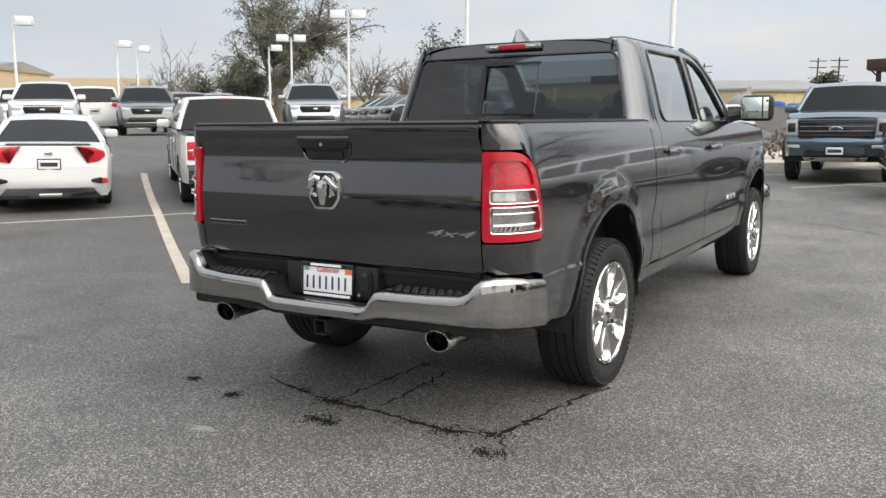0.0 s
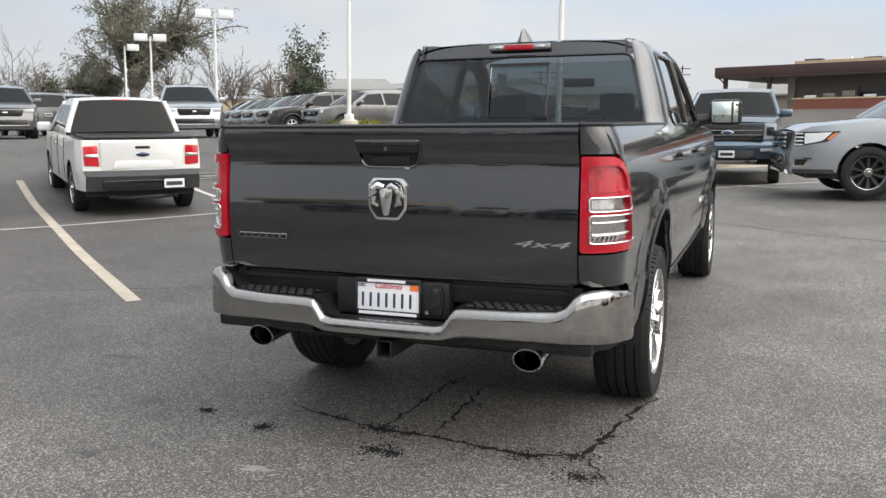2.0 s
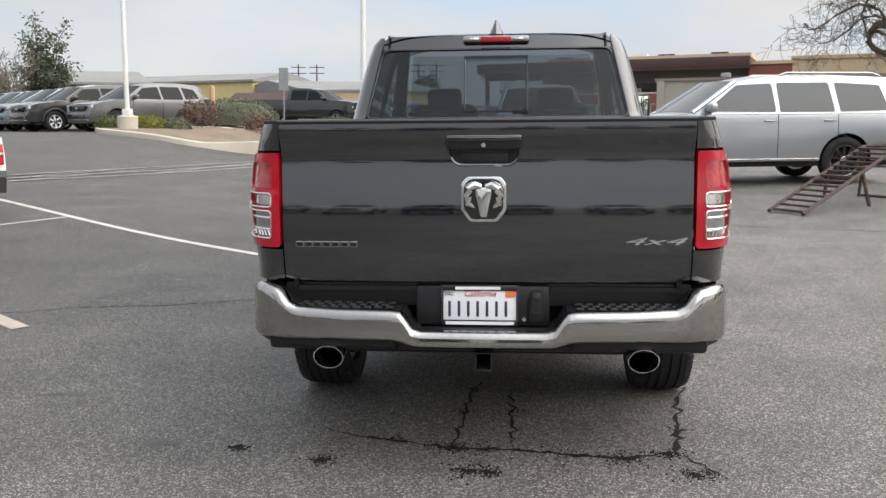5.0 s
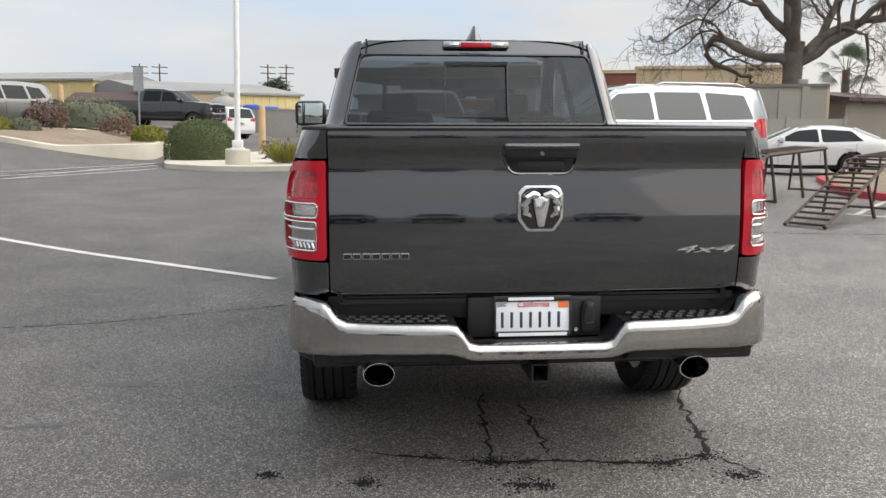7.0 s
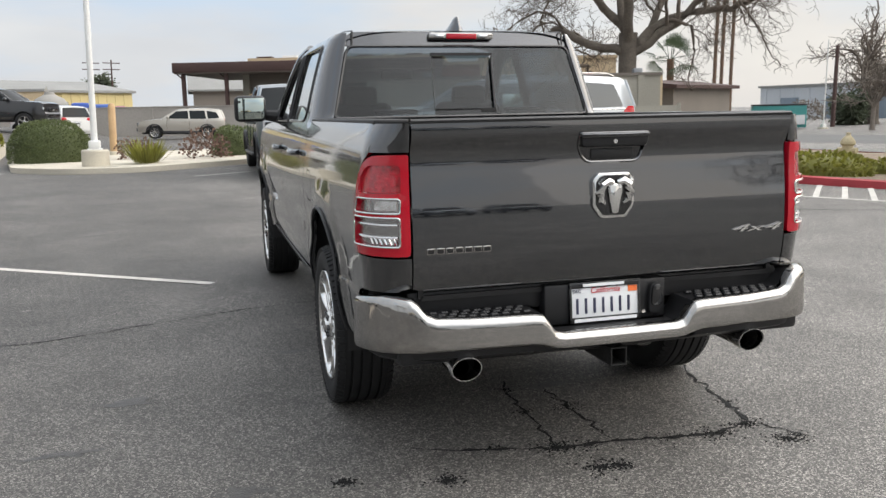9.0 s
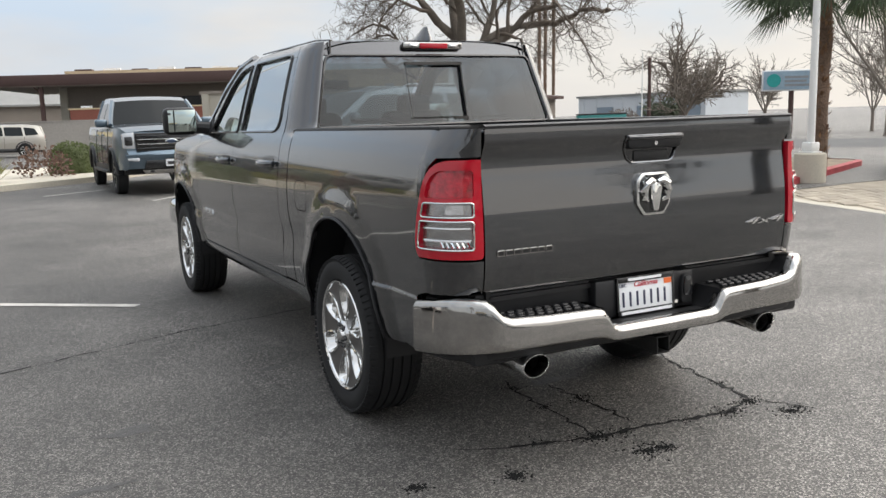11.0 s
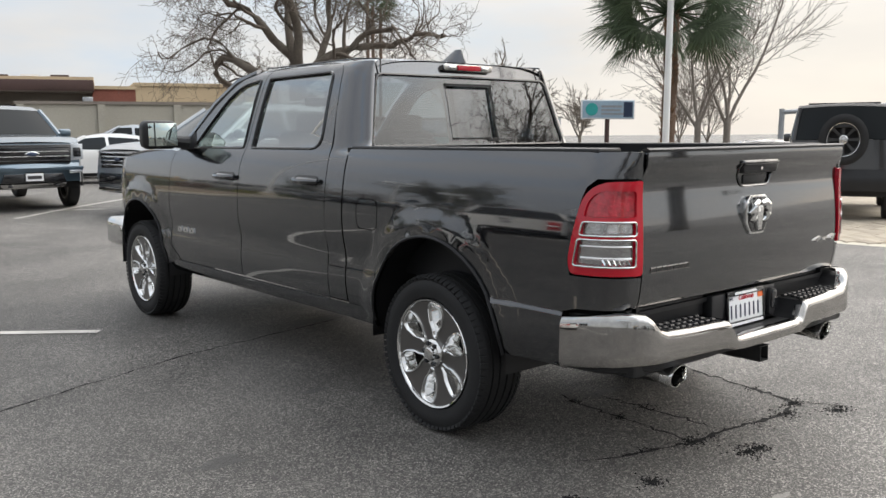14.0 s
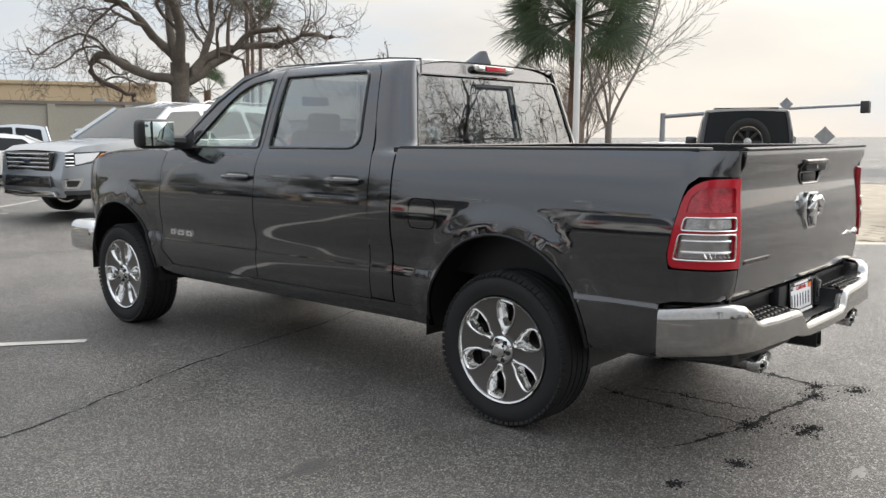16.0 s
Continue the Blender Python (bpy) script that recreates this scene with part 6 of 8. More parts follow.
parked_suv(-19.8, 57.0, 60, RED_PAINT, "red car parked by the block wall", name="sedan", shape="sedan", cladding=None)
parked_suv(-22.5, 53.4, -100, GREEN_PAINT, "dark green SUV parked by the block wall")
parked_suv(11.3, 24.6, 72, WHITE_PAINT, "white sedan parked behind the display ramps", name="sedan", shape="sedan", cladding=None)
parked_suv(3.9, 27.5, 75, WHITE_PAINT, "white sedan parked behind the silver SUV", name="sedan", shape="sedan", cladding=None)
parked_suv(6.4, 30.5, 75, SILVER_PAINT, "silver pickup parked behind the silver SUV", name="parked_pickup", shape="small_pickup", cladding=None)

# cars south of the lot, behind the walk, that show in paint, chrome and glass
for k, (x, paint_, said) in enumerate(((-14.5, IRON_PAINT, "dark grey"), (-11.2, SILVER_PAINT, "silver"), (-7.9, WHITE_PAINT, "white"), (-4.6, BLACK_PAINT, "black"), (-1.3, IRON_PAINT, "grey"), (2.0, SILVER_PAINT, "silver"), (5.3, BLACK_PAINT, "black"))):
    parked_suv(x, -20.5 + 0.25 * (k % 2), 4 - 3 * (k % 3), paint_, said + " SUV parked nose-out before the showroom", "row before the showroom")
# unseen building, added to close the south-west in reflections
sr = thing("showroom", pose(-66.0, -84.0, 0, 0, 0, 24), "unseen added tan stucco building with a deep canopy and dark windows", "building")
part("wall", box(0, 36, -9, 0, 0, 5.2), YELLOW_DULL, sr)
part("canopy", box(-1, 37, -0.2, 3.2, 3.6, 5.6, bevel=0.05), YELLOW_DULL, sr)
for k in range(9):
    part("window", box(1.5 + 3.8 * k, 4.6 + 3.8 * k, 0.0, 0.06, 0.4, 3.2), WINDOW_DARK, sr)


# ---- trees and planting ----
class Skin:
    """Collects tubes and leaves, then makes one mesh of them."""
    def __init__(self):
        self.v, self.f = [], []

    def tube(self, pts, radii, n):
        base = None
        for k, (p, r) in enumerate(zip(pts, radii)):
            d = (pts[min(k + 1, len(pts) - 1)] - pts[max(k - 1, 0)]).normalized()
            a = d.orthogonal().normalized()
            b = d.cross(a)
            start = len(self.v)
            for i in range(n):
                t = 2 * math.pi * i / n
                self.v.append(p + (a * math.cos(t) + b * math.sin(t)) * r)
            if base is not None:
                for i in range(n):
                    self.f.append((base + i, base + (i + 1) % n, start + (i + 1) % n, start + i))
            base = start

    def leaf(self, p, d, up, length, width):
        s = d.cross(up)
        s = s.normalized() * width if s.length > 1e-4 else Vector((width, 0, 0))
        k = len(self.v)
        self.v += [p, p + d * length * 0.5 + s, p + d * length, p + d * length * 0.5 - s]
        self.f.append((k, k + 1, k + 2, k + 3))

    def part(self, name, material, parent, label=""):
        me = bpy.data.meshes.new(name)
        me.from_pydata([tuple(p) for p in self.v], [], self.f)
        me.materials.append(material)
        me.shade_smooth()
        ob = new(name, me)
        ob.parent = parent
        if label:
            ob["label"] = label
        return ob


def limb(skins, p, d, length, r, depth, rng, habit, tips):
    """One limb and, from it, its branches."""
    n = habit["joints"]
    pts, radii = [p], [r]
    for k in range(n):
        d = (d + Vector((rng.gauss(0, 1), rng.gauss(0, 1), rng.gauss(0, 1))) * habit["twist"] + Vector((0, 0, habit["lift"][min(depth, len(habit["lift"]) - 1)]))).normalized()
        p = p + d * (length / n)
        if p.z < habit.get("floor", 0.5):
            d.z = abs(d.z)
        pts.append(p)
        radii.append(r * (1 - (1 - habit["taper"]) * (k + 1) / n))
    sides = 8 if depth == 0 else 6 if r > 0.12 else 4 if r > 0.035 else 3
    skins[0 if depth < habit["bare"] else 1].tube(pts, radii, sides)
    if depth >= habit["depth"]:
        tips += pts[1:]
        return
    kids = habit["kids"][min(depth, len(habit["kids"]) - 1)]
    for k in range(kids):
        t = habit["start"] + (1 - habit["start"]) * (k + rng.uniform(0.2, 1.0)) / kids
        j = min(int(t * n), n - 1)
        q = pts[j].lerp(pts[j + 1], t * n - j)
        ax = (pts[j + 1] - pts[j]).normalized()
        side = ax.orthogonal().normalized()
        side.rotate(Matrix.Rotation(rng.uniform(0, 2 * math.pi), 3, ax))
        a = radians(rng.uniform(*habit["angle"]))
        nd = ax * math.cos(a) + side * math.sin(a)
        limb(skins, q, nd, length * rng.uniform(*habit["shrink"]), max(radii[j] * rng.uniform(*habit["thin"]), habit["least"]), depth + 1, rng, habit, tips)
    limb(skins, pts[-1], d, length * 0.75, max(radii[-1], habit["least"]), depth + 1, rng, habit, tips)


BARK = worn("grey_brown_bark", (0.13, 0.11, 0.09), 0.95, 0, 14, 1.5, 0.4, 0.8, dist=0.04)
TWIG = worn("twig_bark", (0.135, 0.11, 0.088), 0.95, 0, 14, 1.5, 0.3, 0.3)
PALE_TWIG = worn("pale_twigs", (0.20, 0.172, 0.145), 0.95, 0, 10, 1, 0.3, 0.3)


def leafy(name, base, vary=0.35):
    m, nt, p = principled(name, base, 0.55)
    g = nt.nodes.new("ShaderNodeNewGeometry")
    r = nt.nodes.new("ShaderNodeMapRange")
    r.inputs["To Min"].default_value, r.inputs["To Max"].default_value = 1 - vary, 1 + vary
    mul = nt.nodes.new("ShaderNodeMix")
    mul.data_type, mul.blend_type = "RGBA", "MULTIPLY"
    mul.inputs["Factor"].default_value = 1
    mul.inputs["A"].default_value = (*base, 1)
    nt.links.new(g.outputs["Random Per Island"], r.inputs["Value"])
    nt.links.new(r.outputs[0], mul.inputs["B"])
    nt.links.new(mul.outputs["Result"], p.inputs["Base Color"])
    tl, mx = nt.nodes.new("ShaderNodeBsdfTranslucent"), nt.nodes.new("ShaderNodeMixShader")
    mx.inputs[0].default_value = 0.4
    nt.links.new(mul.outputs["Result"], tl.inputs["Color"])
    nt.links.new(p.outputs[0], mx.inputs[1]), nt.links.new(tl.outputs[0], mx.inputs[2])
    nt.links.new(mx.outputs[0], nt.nodes["Material Output"].inputs["Surface"])
    return m


EUC_LEAF = leafy("grey_green_gum_leaf", (0.22, 0.22, 0.165))
DARK_LEAF = leafy("dark_green_leaf", (0.115, 0.135, 0.09))
HEDGE_LEAF = leafy("hedge_leaf", (0.115, 0.14, 0.055))
YELLOW_LEAF = leafy("yellow_green_leaf", (0.20, 0.20, 0.035))
GREY_LEAF = leafy("grey_green_leaf", (0.17, 0.18, 0.12))
RUSSET_LEAF = leafy("russet_leaf", (0.16, 0.10, 0.075))
PALM_LEAF = leafy("palm_frond_green", (0.055, 0.080, 0.042), 0.35)
DRY_LEAF = leafy("dry_palm_husk", (0.22, 0.13, 0.075), 0.4)


def tree(name, m, label, seed, trunk, girth, start_limbs, reach, habit, leaf=None, leaf_size=0.2, leaf_per=3, wood=BARK, twig=TWIG, lean=(0, 0)):
    rng = random.Random(seed)
    tr = thing(name, m, label, "tree")
    skins, tips = (Skin(), Skin()), []
    pts = [Vector((lean[0] * t * t * trunk, lean[1] * t * t * trunk, trunk * t)) for t in (0, 0.08, 0.3, 0.65, 1.0)]
    skins[0].tube(pts, [girth * 1.45, girth * 1.12, girth, girth * 0.95, girth * 1.0], 12)
    for k in range(start_limbs):
        a = 2 * math.pi * (k + rng.uniform(-0.3, 0.3)) / start_limbs
        e = radians(rng.uniform(*habit["rise"]))
        d = Vector((math.cos(a) * math.cos(e), math.sin(a) * math.cos(e), math.sin(e)))
        own = Skin() if habit["bare"] == 1 else skins[0]
        limb((own, skins[1]), pts[-1] - Vector((0, 0, rng.uniform(0.0, 0.25) * trunk)), d, reach * rng.uniform(0.8, 1.15), girth * rng.uniform(0.45, 0.65), 0, rng, habit, tips)
        if own is not skins[0]:
            own.part("limb", wood, tr)
    skins[0].part("trunk", wood, tr)
    if leaf:
        for p in tips:
            for _ in range(leaf_per):
                d = Vector((rng.gauss(0, 1), rng.gauss(0, 1), rng.gauss(-0.4, 0.8))).normalized()
                skins[1].leaf(p + d * rng.uniform(0, leaf_size * 2), d, Vector((rng.gauss(0, 1), rng.gauss(0, 1), 1)), leaf_size * rng.uniform(0.7, 1.5), leaf_size * 0.28)
    skins[1].part("crown", leaf or twig, tr)
    return tr


OAK = dict(joints=7, twist=0.27, lift=[0.04, 0.0, -0.02, -0.02, 0.0, 0.02], taper=0.60, kids=[3, 3, 4, 3, 3], start=0.35, angle=(30, 66), shrink=(0.46, 0.70), thin=(0.36, 0.56), least=0.0125, depth=5, bare=1, rise=(24, 74), floor=2.6)
oak = tree("bare_oak", stand(19.9, 45.2, 40), "great bare oak with twisted spreading limbs", 21, 5.7, 0.52, 7, 5.7, OAK)
OAK2 = dict(OAK, depth=4, least=0.02, kids=[4, 3, 3, 3], rise=(12, 62), lift=[0.03, 0.0, 0.0, 0.0], twist=0.22, thin=(0.42, 0.62))
tree("bare_oak", stand(44.4, 53.5), "bare oak with twisted limbs across the road", 5, 2.6, 0.42, 7, 2.6, OAK2)
TWIGGY = dict(joints=5, twist=0.10, lift=[0.07, 0.05, 0.04, 0.04], taper=0.55, kids=[5, 5, 4, 4], start=0.15, angle=(22, 50), shrink=(0.45, 0.66), thin=(0.36, 0.55), least=0.014, depth=3, bare=2, rise=(52, 82), floor=1.0)
for k, (x, y, s) in enumerate(((34.4, 28.4, 1.5), (35.6, 27.4, 1.6), (41.5, 34.5, 0.8), (47.0, 36.0, 0.8))):
    tree("bare_tree", stand(x, y, 50 * k), "slender bare tree with upright grey twigs", 30 + k, 1.5 * s, 0.12 * s, 4, 3.0 * s, TWIGGY, twig=PALE_TWIG, wood=PALE_TWIG)
FARBARE = dict(TWIGGY, least=0.026, kids=[5, 4, 4, 3], twist=0.16, angle=(22, 55))
for k, (x, y, s) in enumerate(((-62.2, 57.9, 1.7), (-45.7, 65.8, 1.7), (-43.0, 68.5, 1.5), (-49.5, 62.5, 1.5), (-66.5, 58.0, 1.2), (-54.0, 60.0, 1.4), (34.0, 42.0, 1.3), (52.0, 52.0, 1.4), (-63.0, 66.0, 1.4))):
    tree("bare_tree", stand(x, y, 40 * k), "bare winter tree with a rounded twiggy crown", 50 + k, 1.0 * s, 0.10 * s, 5, 1.45 * s, FARBARE, twig=PALE_TWIG, wood=PALE_TWIG)
GUM = dict(joints=5, twist=0.16, lift=[0.05, 0.02, 0.0, -0.05], taper=0.6, kids=[5, 5, 5], start=0.3, angle=(25, 60), shrink=(0.42, 0.62), thin=(0.4, 0.6), least=0.03, depth=3, bare=4, rise=(50, 84), floor=2.5)
tree("gum_tree", stand(-49.0, 57.0), "tall eucalyptus with loose grey-green foliage", 70, 3.4, 0.40, 6, 5.0, dict(GUM, kids=[5, 5, 5], floor=3.6, rise=(50, 88), depth=3), EUC_LEAF, 0.19, 4, wood=BARK)
tree("gum_tree", stand(-54.5, 58.5), "smaller eucalyptus with drooping foliage", 71, 1.6, 0.16, 5, 1.9, dict(GUM, floor=1.5), EUC_LEAF, 0.2, 3, wood=PALE_TWIG)
CONE = dict(joints=4, twist=0.08, lift=[0.10, 0.02, 0.0], taper=0.5, kids=[7, 5, 4], start=0.05, angle=(40, 75), shrink=(0.30, 0.45), thin=(0.4, 0.6), least=0.03, depth=2, bare=3, rise=(80, 88), floor=1.0)
tree("evergreen_tree", stand(-42.0, 71.5), "dense grey-green conical evergreen", 80, 0.8, 0.22, 5, 3.3, CONE, DARK_LEAF, 0.30, 16)
tree("evergreen_tree", stand(42.3, 53.4), "low dark conifer across the road", 81, 0.4, 0.2, 5, 1.1, dict(CONE, rise=(40, 80), floor=0.4), DARK_LEAF, 0.3, 8)
tree("evergreen_tree", stand(-62.0, 61.0), "dark green conical evergreen", 82, 0.6, 0.2, 4, 1.9, CONE, DARK_LEAF, 0.32, 8)
tree("evergreen_tree", stand(-18.8, 158.0), "far clump of dark trees behind the warehouse", 83, 3.4, 0.3, 5, 1.7, GUM, DARK_LEAF, 0.6, 3)


def palm(m, label, seed, height, girth, fronds, reach, name="fan_palm"):
    rng = random.Random(seed)
    pm = thing(name, m, label, "palm tree")
    sk = Skin()
    n = 12
    sk.tube([Vector((0.02 * math.sin(k), 0.02 * math.cos(k * 2), height * k / n)) for k in range(n + 1)], [girth * (1.25 if k == 0 else 1.0 + 0.06 * (k % 2)) for k in range(n + 1)], 14)
    sk.part("trunk", worn("palm_trunk", (0.15, 0.10, 0.07), 0.95, 0, 20, 3, 0.4, 0.8, dist=0.04), pm)
    hk = Skin()
    for k in range(260):
        a, z = rng.uniform(0, 2 * math.pi), height * rng.uniform(0.05, 1.0)
        p = Vector((girth * math.cos(a), girth * math.sin(a), z))
        d = Vector((math.cos(a) * 0.8, math.sin(a) * 0.8, 0.9)).normalized()
        hk.leaf(p, d, Vector((-math.sin(a), math.cos(a), 0.1)).cross(d), 0.16, 0.035)
    hk.part("leaf_bases", DRY_LEAF, pm)
    for k in range(fronds):
        fr = Skin()
        a, e = 2.399 * k, radians(86 - 118 * (k / fronds) + rng.uniform(-12, 12))
        out = Vector((math.cos(a), math.sin(a), 0))
        d = out * math.cos(e) + Vector((0, 0, math.sin(e)))
        L = reach * rng.uniform(0.42, 0.55)
        p0 = Vector((0, 0, height)) + out * girth * 0.6
        p1 = p0 + d * L * 0.6
        p2 = p1 + (d + Vector((0, 0, -0.15))).normalized() * L * 0.5
        fr.tube([p0, p1, p2], [0.030, 0.022, 0.014], 4)
        ax = (p2 - p1).normalized()
        side = ax.cross(Vector((0, 0, 1)))
        side = side.normalized() if side.length > 0.05 else Vector((1, 0, 0))
        side.rotate(Matrix.Rotation(rng.uniform(-1.1, 1.1), 3, ax))
        up = side.cross(ax)
        for j in range(30):
            t = radians(-95 + 190 * j / 29)
            ld = (ax * math.cos(t) + side * math.sin(t) + up * 0.15 * math.cos(t)).normalized()
            ln = reach * 0.5 * (0.62 + 0.38 * math.cos(t * 0.8)) * rng.uniform(0.9, 1.08)
            mid = p2 + ld * ln * 0.6
            end = p2 + ld * ln + Vector((0, 0, -0.16 * ln * (0.6 + rng.random())))
            w = (ld.cross(up)).normalized() * 0.026
            q = len(fr.v)
            fr.v += [p2, mid + w, end, mid - w]
            fr.f.append((q, q + 1, q + 2, q + 3))
        fr.part("frond", PALM_LEAF, pm)
    return pm


palm(stand(12.1, 14.35, 0, 0.12), "fan palm with a shaggy brown trunk", 5, 4.35, 0.165, 62, 2.05)
palm(stand(31.9, 60.9), "small distant fan palm beyond the road", 6, 5.2, 0.25, 16, 2.2)
for k, (x, y) in enumerate(((37.4, 63.3), (39.5, 65.5), (41.3, 66.8))):
    palm(stand(x, y), "tall thin palm trunk beyond the oak", 7 + k, 13.0, 0.14, 14, 2.0)


def bush(x, y, rx, ry, h, leaf, label, seed, count=900, size=0.09, tight=True, dz=0.12):
    """A clump of small leaves on an uneven rounded body."""
    rng = random.Random(seed)
    bs = thing("shrub", stand(x, y, 0, dz), label, "shrub", "planting of the islands")
    sk = Skin()
    for _ in range(count):
        a, e = rng.uniform(0, 2 * math.pi), math.asin(rng.uniform(0.0, 1.0))
        n = Vector((math.cos(a) * math.cos(e), math.sin(a) * math.cos(e), math.sin(e)))
        k = 1 + (0.05 if tight else 0.16) * noise.noise(n * 2.2 + Vector((seed, 0, 0))) + (rng.uniform(-0.05, 0.02) if tight else rng.uniform(-0.35, 0.18))
        c, s = math.cos(e) ** 0.7, math.sin(e) ** 0.8
        p = Vector((rx * k * math.cos(a) * c, ry * k * math.sin(a) * c, h * k * s))
        d = (n + Vector((rng.gauss(0, 0.7), rng.gauss(0, 0.7), rng.gauss(0, 0.7)))).normalized()
        sk.leaf(p, d, Vector((rng.gauss(0, 1), rng.gauss(0, 1), rng.gauss(0, 1))), size * rng.uniform(0.7, 1.4), size * 0.4)
    sk.part("leaves", leaf, bs)
    core = Skin()
    rings = 7
    for i in range(rings):
        e = math.pi / 2 * i / (rings - 1)
        for j in range(14):
            a = 2 * math.pi * j / 14
            core.v.append(Vector((rx * 0.9 * math.cos(a) * math.cos(e) ** 0.7, ry * 0.9 * math.sin(a) * math.cos(e) ** 0.7, h * 0.9 * math.sin(e) ** 0.8)))
            if i:
                core.f.append(((i - 1) * 14 + j, (i - 1) * 14 + (j + 1) % 14, i * 14 + (j + 1) % 14, i * 14 + j))
    if tight:
        core.part("inner_growth", leaf, bs)
    return bs


def grass_clump(x, y, h, r, material, label, seed, dz=0.12):
    rng = random.Random(seed)
    gc = thing("grass_clump", stand(x, y, 0, dz), label, "plant", "planting of the islands")
    sk = Skin()
    for _ in range(240):
        a = rng.uniform(0, 2 * math.pi)
        q = r * 0.5 * math.sqrt(rng.random())
        p = Vector((q * math.cos(a), q * math.sin(a), 0))
        d = Vector((math.cos(a) * rng.uniform(0.2, 1.0), math.sin(a) * rng.uniform(0.2, 1.0), rng.uniform(0.6, 1.2))).normalized()
        sk.leaf(p, d, Vector((-math.sin(a), math.cos(a), 0)).cross(d), h * rng.uniform(0.7, 1.3), 0.022)
    sk.part("foliage", material, gc)


bush(-7.42, 26.0, 1.05, 0.95, 1.12, HEDGE_LEAF, "large clipped dome-shaped green hedge", 1, 9000, 0.045)
bush(-2.6, 26.6, 0.6, 0.6, 0.85, HEDGE_LEAF, "clipped green hedge beside the pickup", 2, 3600, 0.045)
grass_clump(-4.85, 23.5, 0.62, 0.6, YELLOW_LEAF, "tuft of yellow-green strap leaves", 3)
bush(-3.4, 25.6, 0.6, 0.5, 0.68, RUSSET_LEAF, "loose russet shrub with bare stems", 5, 420, 0.10, False)
bush(-5.3, 26.6, 0.5, 0.4, 0.5, RUSSET_LEAF, "loose russet shrub with bare twigs", 6, 260, 0.10, False)
bush(-10.1, 30.9, 0.55, 0.6, 0.5, YELLOW_LEAF, "low yellow-green shrub in a planted bed", 7, 800, 0.09, dz=0.36)
bush(-13.2, 34.6, 1.7, 0.9, 1.05, GREY_LEAF, "spreading grey-green shrub in a planted bed", 8, 1500, 0.10)
bush(-11.6, 32.6, 0.6, 0.6, 0.6, RUSSET_LEAF, "loose russet shrub in a planted bed", 9, 700, 0.10, False)
bush(-13.5, 31.2, 0.62, 0.6, 0.85, RUSSET_LEAF, "loose russet shrub in a planted bed", 10, 800, 0.10, False)
bush(-13.6, 29.2, 0.5, 0.45, 0.4, GREY_LEAF, "small grey-green shrub beside the kerb", 11, 500, 0.09, dz=0.05)
bush(-14.3, 28.6, 0.5, 0.5, 0.4, YELLOW_LEAF, "small yellow-green shrub at a lamp post", 12, 400, 0.09)
bush(-15.4, 28.4, 0.6, 0.5, 0.4, HEDGE_LEAF, "small green shrub at a lamp post", 13, 400, 0.09)
bush(7.9, 14.6, 1.1, 0.7, 0.42, YELLOW_LEAF, "low yellow-green shrub behind the red kerb", 14, 1000, 0.09)
bush(10.4, 15.0, 1.0, 0.6, 0.30, YELLOW_LEAF, "low yellow-green shrub behind the red kerb", 15, 600, 0.09)
bush(52.0, 70.0, 1.6, 1.2, 1.6, PALE_TWIG, "bare rounded shrub across the road", 16, 700, 0.2, False)
copy_thing(oak, stand(24.0, -17.0, 150))
copy_thing(oak, stand(-34.0, -20.0, 250))


# ---- the pickup ----
HALF = spline([(0.42, 0.925), (0.48, 0.950), (0.55, 0.974), (0.65, 0.990), (0.738, 0.9935), (0.750, 0.9870), (0.83, 0.9885), (0.92, 0.997), (1.0, 1.0025), (1.06, 1.0035), (1.14, 0.9995),
               (1.22, 0.991), (1.30, 0.978), (1.36, 0.963), (1.41, 0.945), (1.44, 0.932), (1.6, 0.888), (1.75, 0.845), (1.89, 0.796), (1.925, 0.776), (1.95, 0.745)])
TAIL = spline([(0.74, -1.122), (0.785, -1.142), (0.83, -1.154), (0.86, -1.159), (0.92, -1.1655), (1.0, -1.168), (1.08, -1.166), (1.15, -1.161), (1.22, -1.1545), (1.27, -1.150), (1.293, -1.1495), (1.315, -1.153), (1.335, -1.159), (1.36, -1.174), (1.373, -1.181), (1.383, -1.1835), (1.41, -1.1845), (1.44, -1.183)])
BED_TAIL = spline([(0.74, -1.122), (0.785, -1.142), (0.83, -1.154), (0.92, -1.1645), (1.0, -1.167), (1.08, -1.166), (1.15, -1.1625), (1.25, -1.158), (1.32, -1.160), (1.38, -1.168), (1.44, -1.171)])
DOOR_HALF = spline([(0.42, 0.925), (0.48, 0.950), (0.55, 0.970), (0.63, 0.984), (0.70, 0.988), (0.74, 0.985), (0.78, 0.980), (0.83, 0.980), (0.89, 0.990), (0.95, 0.9995)])
REAR_ARCH, FRONT_ARCH, ARCH_R = (0.005, 0.495), (3.885, 0.505), 0.51
CORNER = -0.95


def half_width(y, z):
    x = HALF(z)
    if 0.42 < z < 0.95:
        x += (DOOR_HALF(z) - x) * ease((y + 0.2) / 0.8)
    for cy, cz in (REAR_ARCH, FRONT_ARCH):
        d = math.hypot(y - cy, max(z - cz, 0) * 1.0)
        if z < 1.3:
            x += 0.017 * ease((0.68 - d) / 0.14) * ease((1.3 - z) / 0.2)
            x += 0.006 * ease((0.535 - d) / 0.02) * ease((1.2 - z) / 0.1)
    if y > 4.2:
        x -= 0.30 * ((y - 4.2) / 0.6) ** 2
    return x


